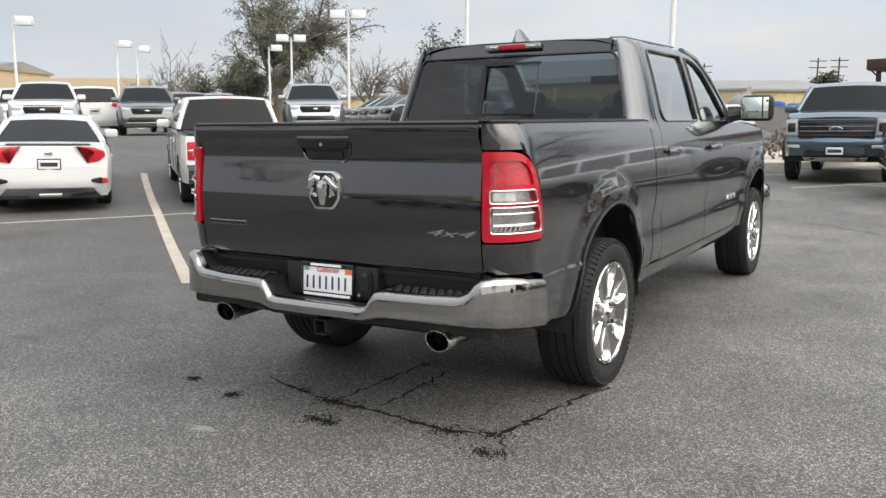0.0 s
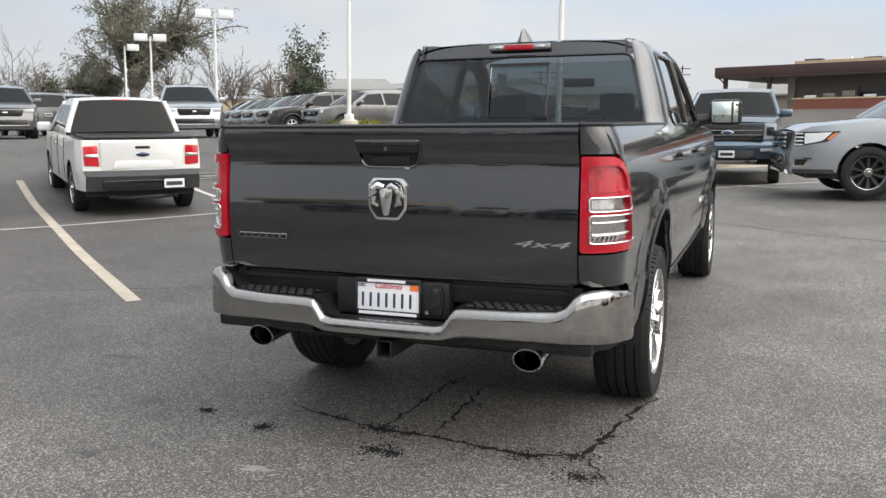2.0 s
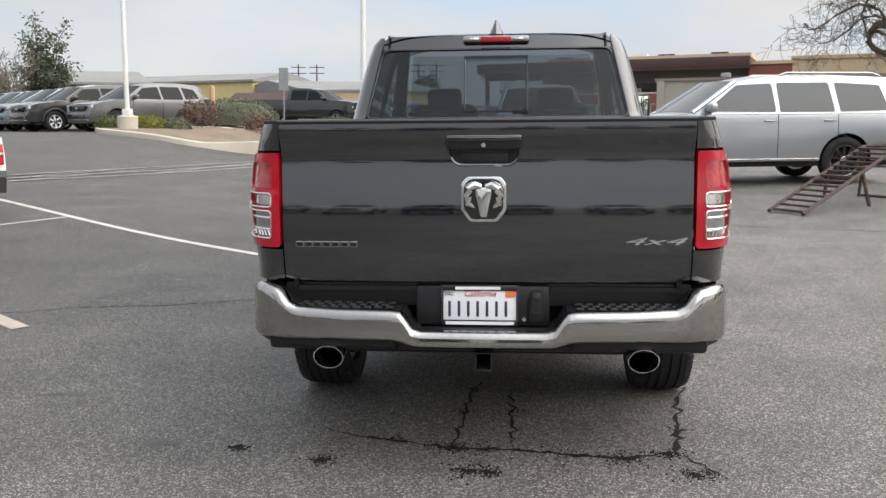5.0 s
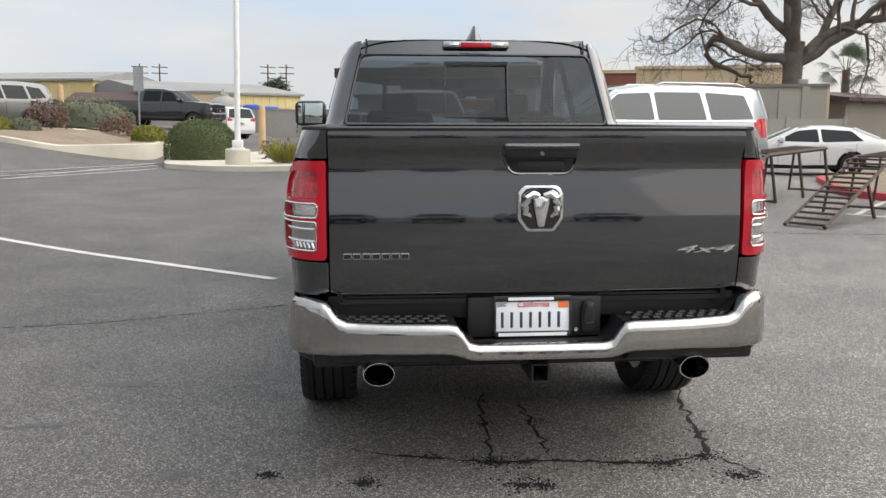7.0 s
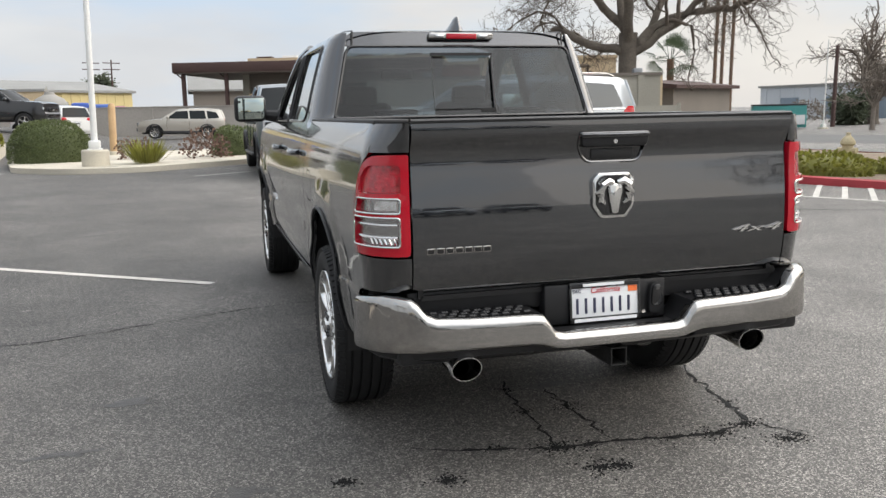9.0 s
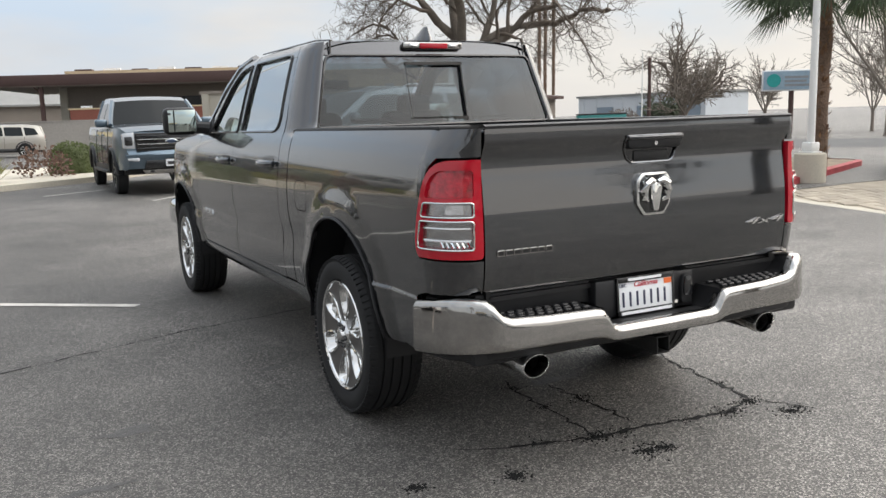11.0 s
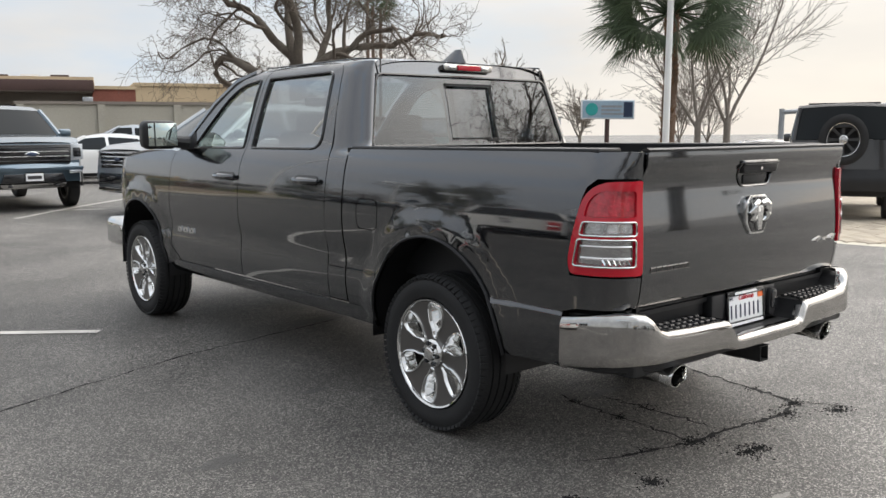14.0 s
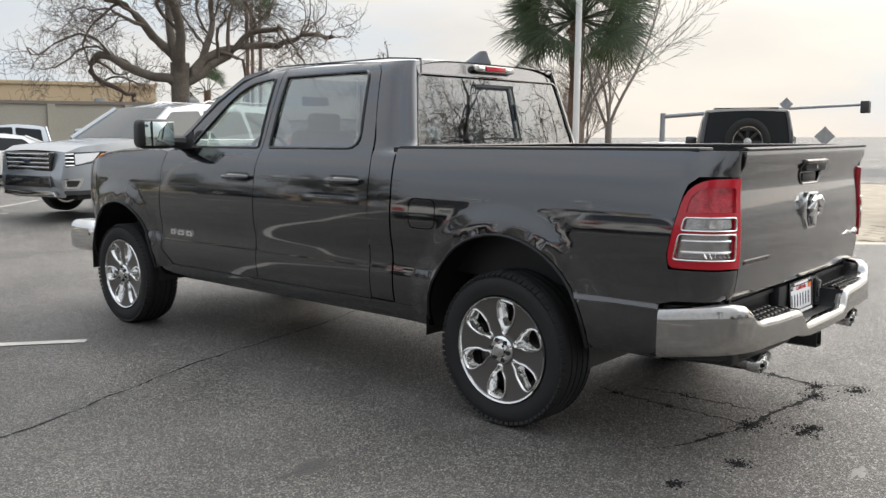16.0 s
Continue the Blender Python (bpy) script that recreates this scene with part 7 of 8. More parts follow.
def flank(sg, proud=0.0):
    """The surface of the pickup's side; before the corner the first number is y, past it the way round to the tail."""
    def f(s, z):
        x, y = half_width(s, z), s
        if s < CORNER:
            th = min((CORNER - s) / 0.30, 1.0) * math.pi / 2
            a, b = HALF(z) - 0.832, CORNER - BED_TAIL(z)
            return Vector((sg * (0.832 + (a + proud) * math.cos(th)), CORNER - (b + proud) * math.sin(th), z))
        return Vector((sg * (x + proud), y, z))
    return f


def cab_flank(sg):
    """The same round the rear corner of the cab, above the bed."""
    def f(s, z):
        p = flank(sg)(s, z)
        w = ease((z - 1.40) / 0.05)
        if s < 1.02 and w > 0:
            th = (1.02 - s) / 0.32 * math.pi / 2
            rx, ry = 0.815 - (z - 1.436) * 0.235, 0.752 + (z - 1.436) * 0.23
            q = Vector((sg * (rx + (HALF(z) - rx) * math.cos(th)), 1.02 - (1.02 - ry) * math.sin(th), z))
            p = p.lerp(q, w)
        return p
    return f


def tail_lamp(truck, sg):
    """Red housing round the corner; in it a deep red chamber over two clear ones in a bright frame."""
    lamp_shape = rounded([(-1.244, 0.928), (-1.244, 1.315), (-0.995, 1.313), (-0.922, 0.985), (-0.930, 0.928)], [0.02, 0.012, 0.11, 0.05, 0.04], 6)
    top = rounded([(-1.208, 1.170), (-1.208, 1.275), (-1.045, 1.275), (-1.005, 1.235), (-0.992, 1.170)], [0.012, 0.02, 0.03, 0.03, 0.012])
    mid = rounded([(-1.206, 1.094), (-1.206, 1.150), (-0.990, 1.150), (-0.978, 1.094)], 0.014)
    low = rounded([(-1.202, 0.966), (-1.204, 1.078), (-0.972, 1.078), (-0.950, 0.966)], 0.014)
    lamp = part("tail_lamp", sheet(lamp_shape, flank(sg, 0.010), [top, mid, low], 0.03, 0.04), RED_LENS, truck, "red and clear tail lamp wrapped round the corner")
    part("red_chamber", sheet(top, flank(sg, -0.002), (), 0.03, 0.0), RED_DEEP, lamp, "deep red ribbed lens")
    for name, shape in (("reversing_chamber", mid), ("indicator_chamber", low)):
        part(name, sheet(shape, flank(sg, -0.010), (), 0.03, 0.0), LAMP_BOWL, lamp, "clear lens over a bright reflector")
        pts = [flank(sg, 0.012)(p[0], p[1]) for p in dense(shape, 0.02)]
        part("chrome_surround", tube(pts + pts[:1], 0.0038, 6), CHROME, lamp)
    f = flank(sg, -0.004)
    part("bulb_lens", sheet(rounded([(-1.195, 1.105), (-1.195, 1.140), (-1.09, 1.140), (-1.085, 1.105)], 0.008), f, (), 0.03, 0.008), CLEAR_LENS, lamp)
    for z in (1.048, 1.000):
        part("reflector_ledge", tube([f(-1.192 + 0.215 * k / 8, z) for k in range(9)], 0.006, 6), CLEAR_LENS, lamp)
    for k in range(6):
        s = -1.185 + 0.022 * k
        part("lens_bar", tube([f(s, 0.974), f(s + 0.010, 0.996)], 0.0055, 5), CHROME, lamp)


def door_handle(door, sg, y0, y1, z):
    f = flank(sg, 0.0)
    cup = part("handle_cup", sheet(rounded([(y0 + 0.02, z - 0.035), (y1 - 0.02, z - 0.035), (y1 - 0.02, z + 0.035), (y0 + 0.02, z + 0.035)], 0.03), flank(sg, 0.0025), (), 0.03, 0.0), GLOSS_BLACK, door)
    pts, rad = [], []
    for k in range(11):
        t = k / 10
        q = f(y0 + (y1 - y0) * t, z)
        pts.append(q + Vector((sg * (0.012 + 0.028 * math.sin(math.pi * t) ** 0.5), 0, 0.004)))
        rad.append(0.014 + 0.009 * math.sin(math.pi * t) ** 0.7)
    bm = tube(pts, rad, 10)
    part("door_handle", bm, GREY_PAINT, door, "body-coloured pull handle")
    return cup


def door_mirror(door, sg):
    mir = part("door_mirror", box(-0.128, 0.128, -0.075, 0.075, -0.105, 0.105, bevel=0.045, seg=4, m=pose(sg * 1.145, 3.06, 1.527, 4, 0, sg * 6)), BLACK_PLASTIC, door, "black door mirror on a long arm")
    part("mirror_glass", box(-0.105, 0.105, -0.006, 0.004, -0.085, 0.085, bevel=0.004, m=pose(sg * 1.142, 2.978, 1.527, -3, 0, sg * 10)), MIRROR, mir)
    part("mirror_divider", box(-0.004, 0.004, -0.012, 0.0, -0.088, 0.088, m=pose(sg * 1.205, 2.972, 1.527, 0, 0, sg * 10)), GLOSS_BLACK, mir)
    part("mirror_arm", tube([(sg * 0.88, 3.02, 1.455), (sg * 0.97, 3.04, 1.468), (sg * 1.06, 3.06, 1.478)], [0.062, 0.05, 0.042], 10), BLACK_PLASTIC, mir)
    part("mirror_sail", sheet([(2.86, 1.425), (3.12, 1.41), (2.93, 1.55)], flank(sg, 0.006), (), 0.04, 0.02), BLACK_PLASTIC, mir)
    return mir


def bumper_skin():
    tab = [(0, -1.285, 0.605, 0.540), (0.25, -1.283, 0.605, 0.541), (0.285, -1.281, 0.615, 0.543), (0.315, -1.279, 0.660, 0.550), (0.335, -1.278, 0.682, 0.556), (0.37, -1.276, 0.687, 0.562),
           (0.6, -1.266, 0.690, 0.564), (0.76, -1.252, 0.697, 0.563), (0.80, -1.246, 0.714, 0.562), (0.832, -1.236, 0.752, 0.561), (0.86, -1.224, 0.771, 0.560), (0.91, -1.194, 0.779, 0.557),
           (0.955, -1.135, 0.777, 0.550), (0.985, -1.05, 0.765, 0.540), (1.0, -0.96, 0.750, 0.528), (1.006, -0.885, 0.738, 0.518)]
    full = [(-x, y, a, b) for x, y, a, b in tab[:0:-1]] + tab
    fine = []
    for p, q in zip(full, full[1:]):
        fine += [tuple(np.array(p) * (1 - t) + np.array(q) * t) for t in (0.0, 0.34, 0.67)]
    fine.append(full[-1])
    rows = []
    for k, (x, y, zt, zb) in enumerate(fine):
        p, q = fine[max(k - 1, 0)], fine[min(k + 1, len(fine) - 1)]
        n = Vector((q[1] - p[1], -(q[0] - p[0]), 0)).normalized()
        h = zt - zb
        row = []
        for d, z in ((-0.05, zt - 0.004), (-0.022, zt), (-0.008, zt - 0.004), (0.002, zt - 0.014), (0.007, zt - 0.024), (0.009, zt - 0.030), (0.010, zb + h * 0.60), (0.0115, zb + h * 0.42), (0.013, zb + h * 0.25), (0.012, zb + h * 0.10), (0.006, zb + 0.006), (-0.004, zb), (-0.05, zb)):
            row.append(Vector((x, y, z)) + n * d)
        rows.append(row)
    return loft(rows)


def plate(parent, m, label):
    """A licence plate in a dealer's frame; its writing as plain bars."""
    pl = part("licence_plate", box(-0.152, 0.152, -0.004, 0.0, -0.076, 0.076, bevel=0.003, m=m), WHITE_PLASTIC, parent, label)
    fr = bmesh.new()
    for x0, x1, z0, z1 in ((-0.160, 0.160, 0.060, 0.084), (-0.160, 0.160, -0.084, -0.060), (-0.160, -0.149, -0.084, 0.084), (0.149, 0.160, -0.084, 0.084)):
        add_box(fr, x0, x1, -0.010, 0.002, z0, z1, bevel=0.002, m=m)
    part("plate_frame", fr, GLOSS_BLACK, pl, "black dealer's frame")
    for k in range(7):
        x = -0.125 + 0.0385 * k
        part("plate_bar", box(x - 0.0045, x + 0.0065, -0.0055, -0.0035, -0.046, 0.018, bevel=0.002, m=m), INK_BLUE, pl)
    part("top_bar", box(-0.10, 0.085, -0.0125, -0.009, 0.066, 0.078, m=m), WHITE_PLASTIC, pl)
    part("bottom_bar", box(-0.14, 0.14, -0.0125, -0.009, -0.079, -0.066, m=m), WHITE_PLASTIC, pl)
    lettering("state_name", "California", 0.034, 0.001, INK_RED, pl, m @ pose(0, -0.006, 0.038, 90, 0, 0), "red script", 0.3)
    lettering("month", "DEC", 0.020, 0.001, INK_BLUE, pl, m @ pose(-0.125, -0.006, 0.042, 90, 0, 0))
    part("sticker", box(0.105, 0.146, -0.0065, -0.0035, 0.034, 0.058, m=m), STICKER, pl, "orange registration sticker")
    return pl


def pickup():
    truck = thing("pickup_truck", pose(-2.05, 4.9, 0), "dark grey metallic crew-cab pickup with chrome bumper and wheels", "pickup truck")
    lamp_hole = rounded([(-1.25, 0.920), (-1.25, 1.323), (-0.990, 1.321), (-0.913, 0.985), (-0.921, 0.920)], [0.0, 0.0, 0.06, 0.04, 0.03])
    fuel = rounded([(0.452, 0.995), (0.653, 0.995), (0.653, 1.164), (0.452, 1.164)], 0.05)
    rear_win = rounded([(1.115, 1.432), (1.985, 1.432), (1.935, 1.892), (1.15, 1.892)], [0.10, 0.02, 0.02, 0.05])
    front_win = rounded([(2.10, 1.432), (2.90, 1.432), (2.86, 1.475), (2.47, 1.785), (2.30, 1.865), (2.06, 1.89)], [0.02, 0.02, 0.05, 0.15, 0.15, 0.02])
    ra = [p for p in arch(REAR_ARCH, ARCH_R, 0, 180)]
    fa = [p for p in arch(FRONT_ARCH, 0.49, 0, 180)]
    for sg in (-1, 1):
        f, fc = flank(sg), cab_flank(sg)
        notch = [(-1.25, 0.918), (-0.921, 0.918), (-0.912, 0.985), (-0.935, 1.08), (-0.975, 1.25), (-0.990, 1.29), (-1.03, 1.323), (-1.25, 1.324)]
        side = [(0.79, 0.452), (0.79, 1.432), (-1.25, 1.432)] + notch[::-1] + [(-1.25, 0.787), (-0.95, 0.778), (-0.876, 0.757), (-0.876, 0.50), (REAR_ARCH[0] - ARCH_R, 0.50)] + ra[::-1] + [(REAR_ARCH[0] + ARCH_R, 0.452)]
        bed = part("bed_side", sheet(side, f, [fuel], 0.035, true=True, rows=(0.722, 0.732, 0.738, 0.744, 0.750, 0.758)), GREY_PAINT, truck)
        if sg < 0:
            part("fuel_door", sheet(rounded([(0.457, 1.0), (0.648, 1.0), (0.648, 1.159), (0.457, 1.159)], 0.047), f, (), 0.03, true=True), GREY_PAINT, bed)
        else:
            part("fuel_blank", sheet(fuel, f, (), 0.03, 0.0, true=True), GREY_PAINT, bed)
        lip = [flank(sg, 0.004)(p[0], p[1]) for p in ra]
        part("arch_lip", tube(lip, 0.008, 6), BLACK_PLASTIC, bed)
        tail_lamp(truck, sg)
        corner = [(0.802, 0.56), (0.984, 0.56), (0.979, 1.30), (0.995, 1.5), (1.052, 1.885), (1.085, 1.925), (1.115, 1.944), (0.715, 1.944), (0.70, 1.90), (0.70, 1.447), (0.79, 1.447), (0.802, 1.43)]
        part("cab_corner", sheet(corner, fc, (), 0.035, true=True), GREY_PAINT, truck)
        rdoor = part("rear_door", sheet([(0.99, 0.552), (2.095, 0.552), (2.082, 1.3), (2.052, 1.44), (1.995, 1.88), (1.985, 1.944), (1.122, 1.944), (1.092, 1.925), (1.059, 1.885), (1.002, 1.5), (0.986, 1.3)], f, [rear_win], 0.035, true=True), GREY_PAINT, truck)
        part("window", sheet(rear_win, flank(sg, -0.012), (), 0.06, 0.0, true=True), SIDE_PRIVACY, rdoor, "dark privacy glass")
        part("window_seal", tube([flank(sg, 0.001)(*p) for p in dense(rear_win, 0.04)] + [flank(sg, 0.001)(*rear_win[0])], 0.009, 6), GLOSS_BLACK, rdoor)
        door_handle(rdoor, sg, 1.05, 1.345, 1.238)
        fdoor = part("front_door", sheet([(2.102, 0.552), (3.15, 0.552), (3.285, 0.66), (3.24, 1.30), (3.20, 1.395), (3.03, 1.455), (2.80, 1.655), (2.53, 1.845), (2.32, 1.925), (2.2, 1.944), (1.992, 1.944), (2.002, 1.88), (2.059, 1.44), (2.089, 1.3)], f, [front_win], 0.035, true=True), GREY_PAINT, truck)
        part("window", sheet(front_win, flank(sg, -0.012), (), 0.06, 0.0, true=True), CLEAR_GLASS, fdoor)
        part("window_seal", tube([flank(sg, 0.001)(*p) for p in dense(front_win, 0.04)] + [flank(sg, 0.001)(*front_win[0])], 0.009, 6), GLOSS_BLACK, fdoor)
        door_handle(fdoor, sg, 2.13, 2.425, 1.232)
        door_mirror(fdoor, sg)
        for k, (a, b) in enumerate(((3.155, 3.075), (3.055, 2.96), (2.945, 2.855))):
            bm = sheet(rounded([(a, 0.782), (b, 0.782), (b + 0.012, 0.822), (a - 0.012, 0.822)], 0.008), flank(sg, 0.008), [[(a - 0.03, 0.795), (b + 0.03, 0.795), (b + 0.035, 0.806), (a - 0.035, 0.806)]], 0.02, 0.008)
            part("maker_badge", bm, CHROME, fdoor)
        fender = [(3.247, 1.30), (3.292, 0.66), (3.17, 0.552), (FRONT_ARCH[0] - 0.49, 0.50)] + fa[::-1] + [(4.40, 0.50), (4.45, 0.74), (4.74, 0.80), (4.76, 1.0), (4.66, 1.24), (4.3, 1.33), (3.8, 1.385), (3.3, 1.412), (3.207, 1.40)]
        part("fender", sheet(fender, f, (), 0.04, true=True), GREY_PAINT, truck)
        part("arch_lip", tube([flank(sg, 0.004)(p[0], p[1]) for p in fa], 0.008, 6), BLACK_PLASTIC, truck)
        part("windscreen_pillar", tube([(sg * 0.90, 3.12, 1.42), (sg * 0.865, 2.93, 1.56), (sg * 0.82, 2.68, 1.745), (sg * 0.77, 2.42, 1.888), (sg * 0.735, 2.2, 1.945)], [0.05, 0.042, 0.04, 0.04, 0.03], 8), GREY_PAINT, truck)
        part("sill", loft([[(sg * 0.972, y, 0.548), (sg * 0.968, y, 0.50), (sg * 0.93, y, 0.45), (sg * 0.85, y, 0.43), (sg * 0.70, y, 0.44)] for y in (0.52, 0.8, 1.5, 2.4, 3.2, 3.4)]), GREY_PAINT, truck)
        part("sill_trim", tube([(sg * 0.974, 1.0, 0.541), (sg * 0.974, 3.16, 0.541)], 0.003, 6), BLACK_PLASTIC, truck)
        part("bed_rail_cap", box(sg * 0.79, sg * 0.935, -1.02, 0.785, 1.424, 1.447, bevel=0.008), BLACK_PLASTIC, truck)
        part("bed_wall", box(sg * 0.78, sg * 0.80, -1.12, 0.78, 0.75, 1.43), BLACK_PLASTIC, truck)
        for c in (REAR_ARCH, FRONT_ARCH):
            bm = loft([[Vector((sg * x, p[0], p[1])) for p in [(c[0] + 0.53, 0.40)] + arch(c, 0.53, 0, 180, 14) + [(c[0] - 0.53, 0.40)]] for x in (0.985, 0.60)])
            part("wheel_well", bm, BLACK_PLASTIC, truck)
            part("well_wall", box(sg * 0.59, sg * 0.61, c[0] - 0.56, c[0] + 0.56, 0.45, 1.04), BLACK_PLASTIC, truck)
            spin = 8 if c is REAR_ARCH else 25
            wheel(truck, pose(sg * 0.878, c[0] - 0.005, 0.405) @ (Matrix.Identity(4) if sg < 0 else pose(0, 0, 0, 0, 0, 180)) @ pose(0, 0, 0, spin), 0.405, 0.275, 0.277, "pockets", WHEEL_GREY, CHROME, label="twenty-inch chrome wheel with grey spoke faces")
    # roof, cab rear and glass
    crown = spline([(0.862, 1.958), (1.1, 1.985), (1.76, 2.002), (2.3, 1.992), (2.75, 1.93), (2.8, 1.90)])
    rows = []
    for k in range(25):
        y = 0.862 + (2.42 - 0.862) * k / 24
        row = []
        for j in range(-12, 13):
            u = j / 12
            w = 0.748 - 0.045 * ease((1.05 - y) / 0.19)
            row.append((w * math.copysign(abs(u) ** 0.8, u), y, crown(y) - 0.055 * abs(u) ** 4.5))
        rows.append(row)
    roof = part("roof", loft(rows), GREY_PAINT, truck)
    part("roof_tail", sheet(rounded([(-0.705, 1.868), (0.705, 1.868), (0.70, 1.93), (0.66, 1.952), (-0.66, 1.952), (-0.70, 1.93)], 0.015), lambda x, z: Vector((x, 0.848 + 0.25 * (z - 1.868) + 0.02 * (x / 0.7) ** 2, z)), (), 0.05, true=True), GREY_PAINT, truck)
    for sg in (-1, 1):
        part("roof_ditch", tube([(sg * 0.672, 0.853, 1.875), (sg * 0.668, 0.858, 1.953), (sg * 0.672, 1.1, 1.972), (sg * 0.68, 2.2, 1.978)], 0.0055, 6), GLOSS_BLACK, truck)

    def back(x, z):
        return Vector((x, 0.752 + (z - 1.436) * 0.23 + 0.012 * (x / 0.8) ** 2, z))
    pane_hole = rounded([(-0.19, 1.49), (0.19, 1.49), (0.19, 1.815), (-0.19, 1.815)], 0.01)
    rw = part("rear_window", sheet(rounded([(-0.808, 1.442), (0.808, 1.442), (0.703, 1.868), (-0.703, 1.868)], [0.03, 0.03, 0.05, 0.05]), back, [pane_hole], 0.06, 0.006), PRIVACY, truck, "dark tinted rear window with a sliding pane")
    part("sliding_pane", sheet(rounded([(-0.19, 1.49), (0.19, 1.49), (0.19, 1.815), (-0.19, 1.815)], 0.01), lambda x, z: back(x, z) + Vector((0, 0.022, 0)), (), 0.08, 0.0), PRIVACY, rw)
    for x0, x1, z0, z1 in ((-0.196, 0.198, 1.808, 1.826), (0.186, 0.198, 1.485, 1.82), (-0.196, -0.190, 1.485, 1.82), (-0.196, 0.198, 1.482, 1.489), (0.10, 0.198, 1.468, 1.484)):
        part("pane_frame", box(x0, x1, back(0, (z0 + z1) / 2).y - 0.008, back(0, (z0 + z1) / 2).y + 0.02, z0, z1, m=Matrix.Identity(4)) if z1 - z0 < 0.05 else tube([back((x0 + x1) / 2, z0), back((x0 + x1) / 2, z1)], (x1 - x0) / 2, 6), GLOSS_BLACK, rw)
    bp = [back(x, z) - Vector((0, 0.002, 0)) for x, z in [(p[0], p[1]) for p in dense(rounded([(-0.806, 1.444), (0.806, 1.444), (0.702, 1.866), (-0.702, 1.866)], [0.03, 0.03, 0.05, 0.05]), 0.06)]]
    part("window_seal", tube(bp + bp[:1], 0.010, 6), GLOSS_BLACK, rw)
    part("cab_back", box(-0.93, 0.93, 0.80, 0.83, 0.5, 1.44), BLACK_PLASTIC, truck)
    ch = part("third_brake_lamp", slab(rounded([(-0.205, 1.902), (0.205, 1.902), (0.205, 1.946), (-0.205, 1.946)], 0.021), 0.022, 0.006, pose(0, 0.852, 0)), CHROME_DULL, truck, "high brake lamp, red between clear ends")
    part("red_lens", box(-0.095, 0.095, 0.82, 0.832, 1.908, 1.940, bevel=0.003), RED_LENS, ch)
    for sg in (-1, 1):
        part("cargo_lens", box(sg * 0.105, sg * 0.17, 0.823, 0.832, 1.910, 1.938, bevel=0.006), CLEAR_LENS, ch)
        part("cargo_bulb", box(sg * 0.115, sg * 0.16, 0.820, 0.826, 1.918, 1.931, bevel=0.004), CHROME, ch)
    fin = bmesh.new()
    rings = []
    for z, y0, y1, w in ((1.955, 0.865, 1.115, 0.052), (1.975, 0.87, 1.10, 0.045), (2.005, 0.885, 1.05, 0.028), (2.03, 0.895, 1.0, 0.018), (2.047, 0.905, 0.965, 0.008)):
        rings.append([fin.verts.new(((w * math.sin(a)), (y0 + y1) / 2 - (y1 - y0) / 2 * math.cos(a), z)) for a in [2 * math.pi * k / 16 for k in range(16)]])
    for p, q in zip(rings, rings[1:]):
        for k in range(16):
            fin.faces.new((p[k - 1], p[k], q[k], q[k - 1]))
    fin.faces.new(rings[-1])
    part("antenna_fin", fin, GREY_PAINT, truck)
    part("windscreen", loft([[(x * (0.70 + 0.13 * t), 2.40 + 0.78 * t + 0.10 * (1 - x * x), 1.935 - 0.515 * t) for x in np.linspace(-1, 1, 9)] for t in np.linspace(0, 1, 7)]), CLEAR_GLASS, truck)
    hood_z = spline([(3.15, 1.41), (3.5, 1.425), (4.0, 1.41), (4.45, 1.34), (4.7, 1.22)])
    part("bonnet", loft([[(0.93 * x * (1 - 0.12 * ease((y - 4.2) / 0.5)), y, hood_z(y) + 0.03 * (1 - abs(x) ** 3) - 0.015 * abs(x) ** 8) for x in np.linspace(-1, 1, 17)] for y in np.linspace(3.15, 4.7, 14)]), GREY_PAINT, truck)
    for sg in (-1, 1):
        part("bonnet_vent", box(sg * 0.58, sg * 0.72, 3.62, 3.72, 1.42, 1.448, bevel=0.01), CHROME_DULL, truck)
    part("grille", box(-0.72, 0.72, 4.60, 4.78, 0.78, 1.20, bevel=0.04), GLOSS_BLACK, truck)
    part("front_bumper", box(-0.98, 0.98, 4.44, 4.86, 0.52, 0.79, bevel=0.07, seg=4), CHROME, truck)
    part("underbody", box(-0.62, 0.62, -0.95, 4.5, 0.42, 0.74, bevel=0.03), DARK_METAL, truck)
    part("rear_axle", tube([(-0.75, 0, 0.40), (-0.12, 0, 0.40), (0, 0, 0.40), (0.12, 0, 0.40), (0.75, 0, 0.40)], [0.05, 0.055, 0.13, 0.055, 0.05], 12), DARK_METAL, truck)
    part("front_axle", tube([(-0.75, 3.885, 0.40), (0.75, 3.885, 0.40)], 0.05, 10), DARK_METAL, truck)
    part("bed_floor", box(-0.79, 0.79, -1.12, 0.78, 0.74, 0.76), BLACK_PLASTIC, truck)
    part("bed_front_wall", box(-0.79, 0.79, 0.755, 0.785, 0.76, 1.43), BLACK_PLASTIC, truck)

    # tailgate
    def gate(x, z):
        return Vector((x, TAIL(z) - 0.014 * (1 - (x / 0.83) ** 2), z))
    grip = rounded([(-0.118, 1.262), (0.124, 1.262), (0.150, 1.33), (0.150, 1.376), (-0.147, 1.376), (-0.147, 1.33)], [0.04, 0.04, 0.03, 0.01, 0.01, 0.03])
    tg = part("tailgate", sheet(rounded([(-0.826, 0.790), (0.826, 0.790), (0.826, 1.430), (-0.826, 1.430)], 0.012), gate, [grip], 0.016, 0.03, (0, 1, 1.1), true=True), GREY_PAINT, truck)
    part("tailgate_inner", box(-0.82, 0.82, -1.13, -1.06, 0.79, 1.425), BLACK_PLASTIC, tg)
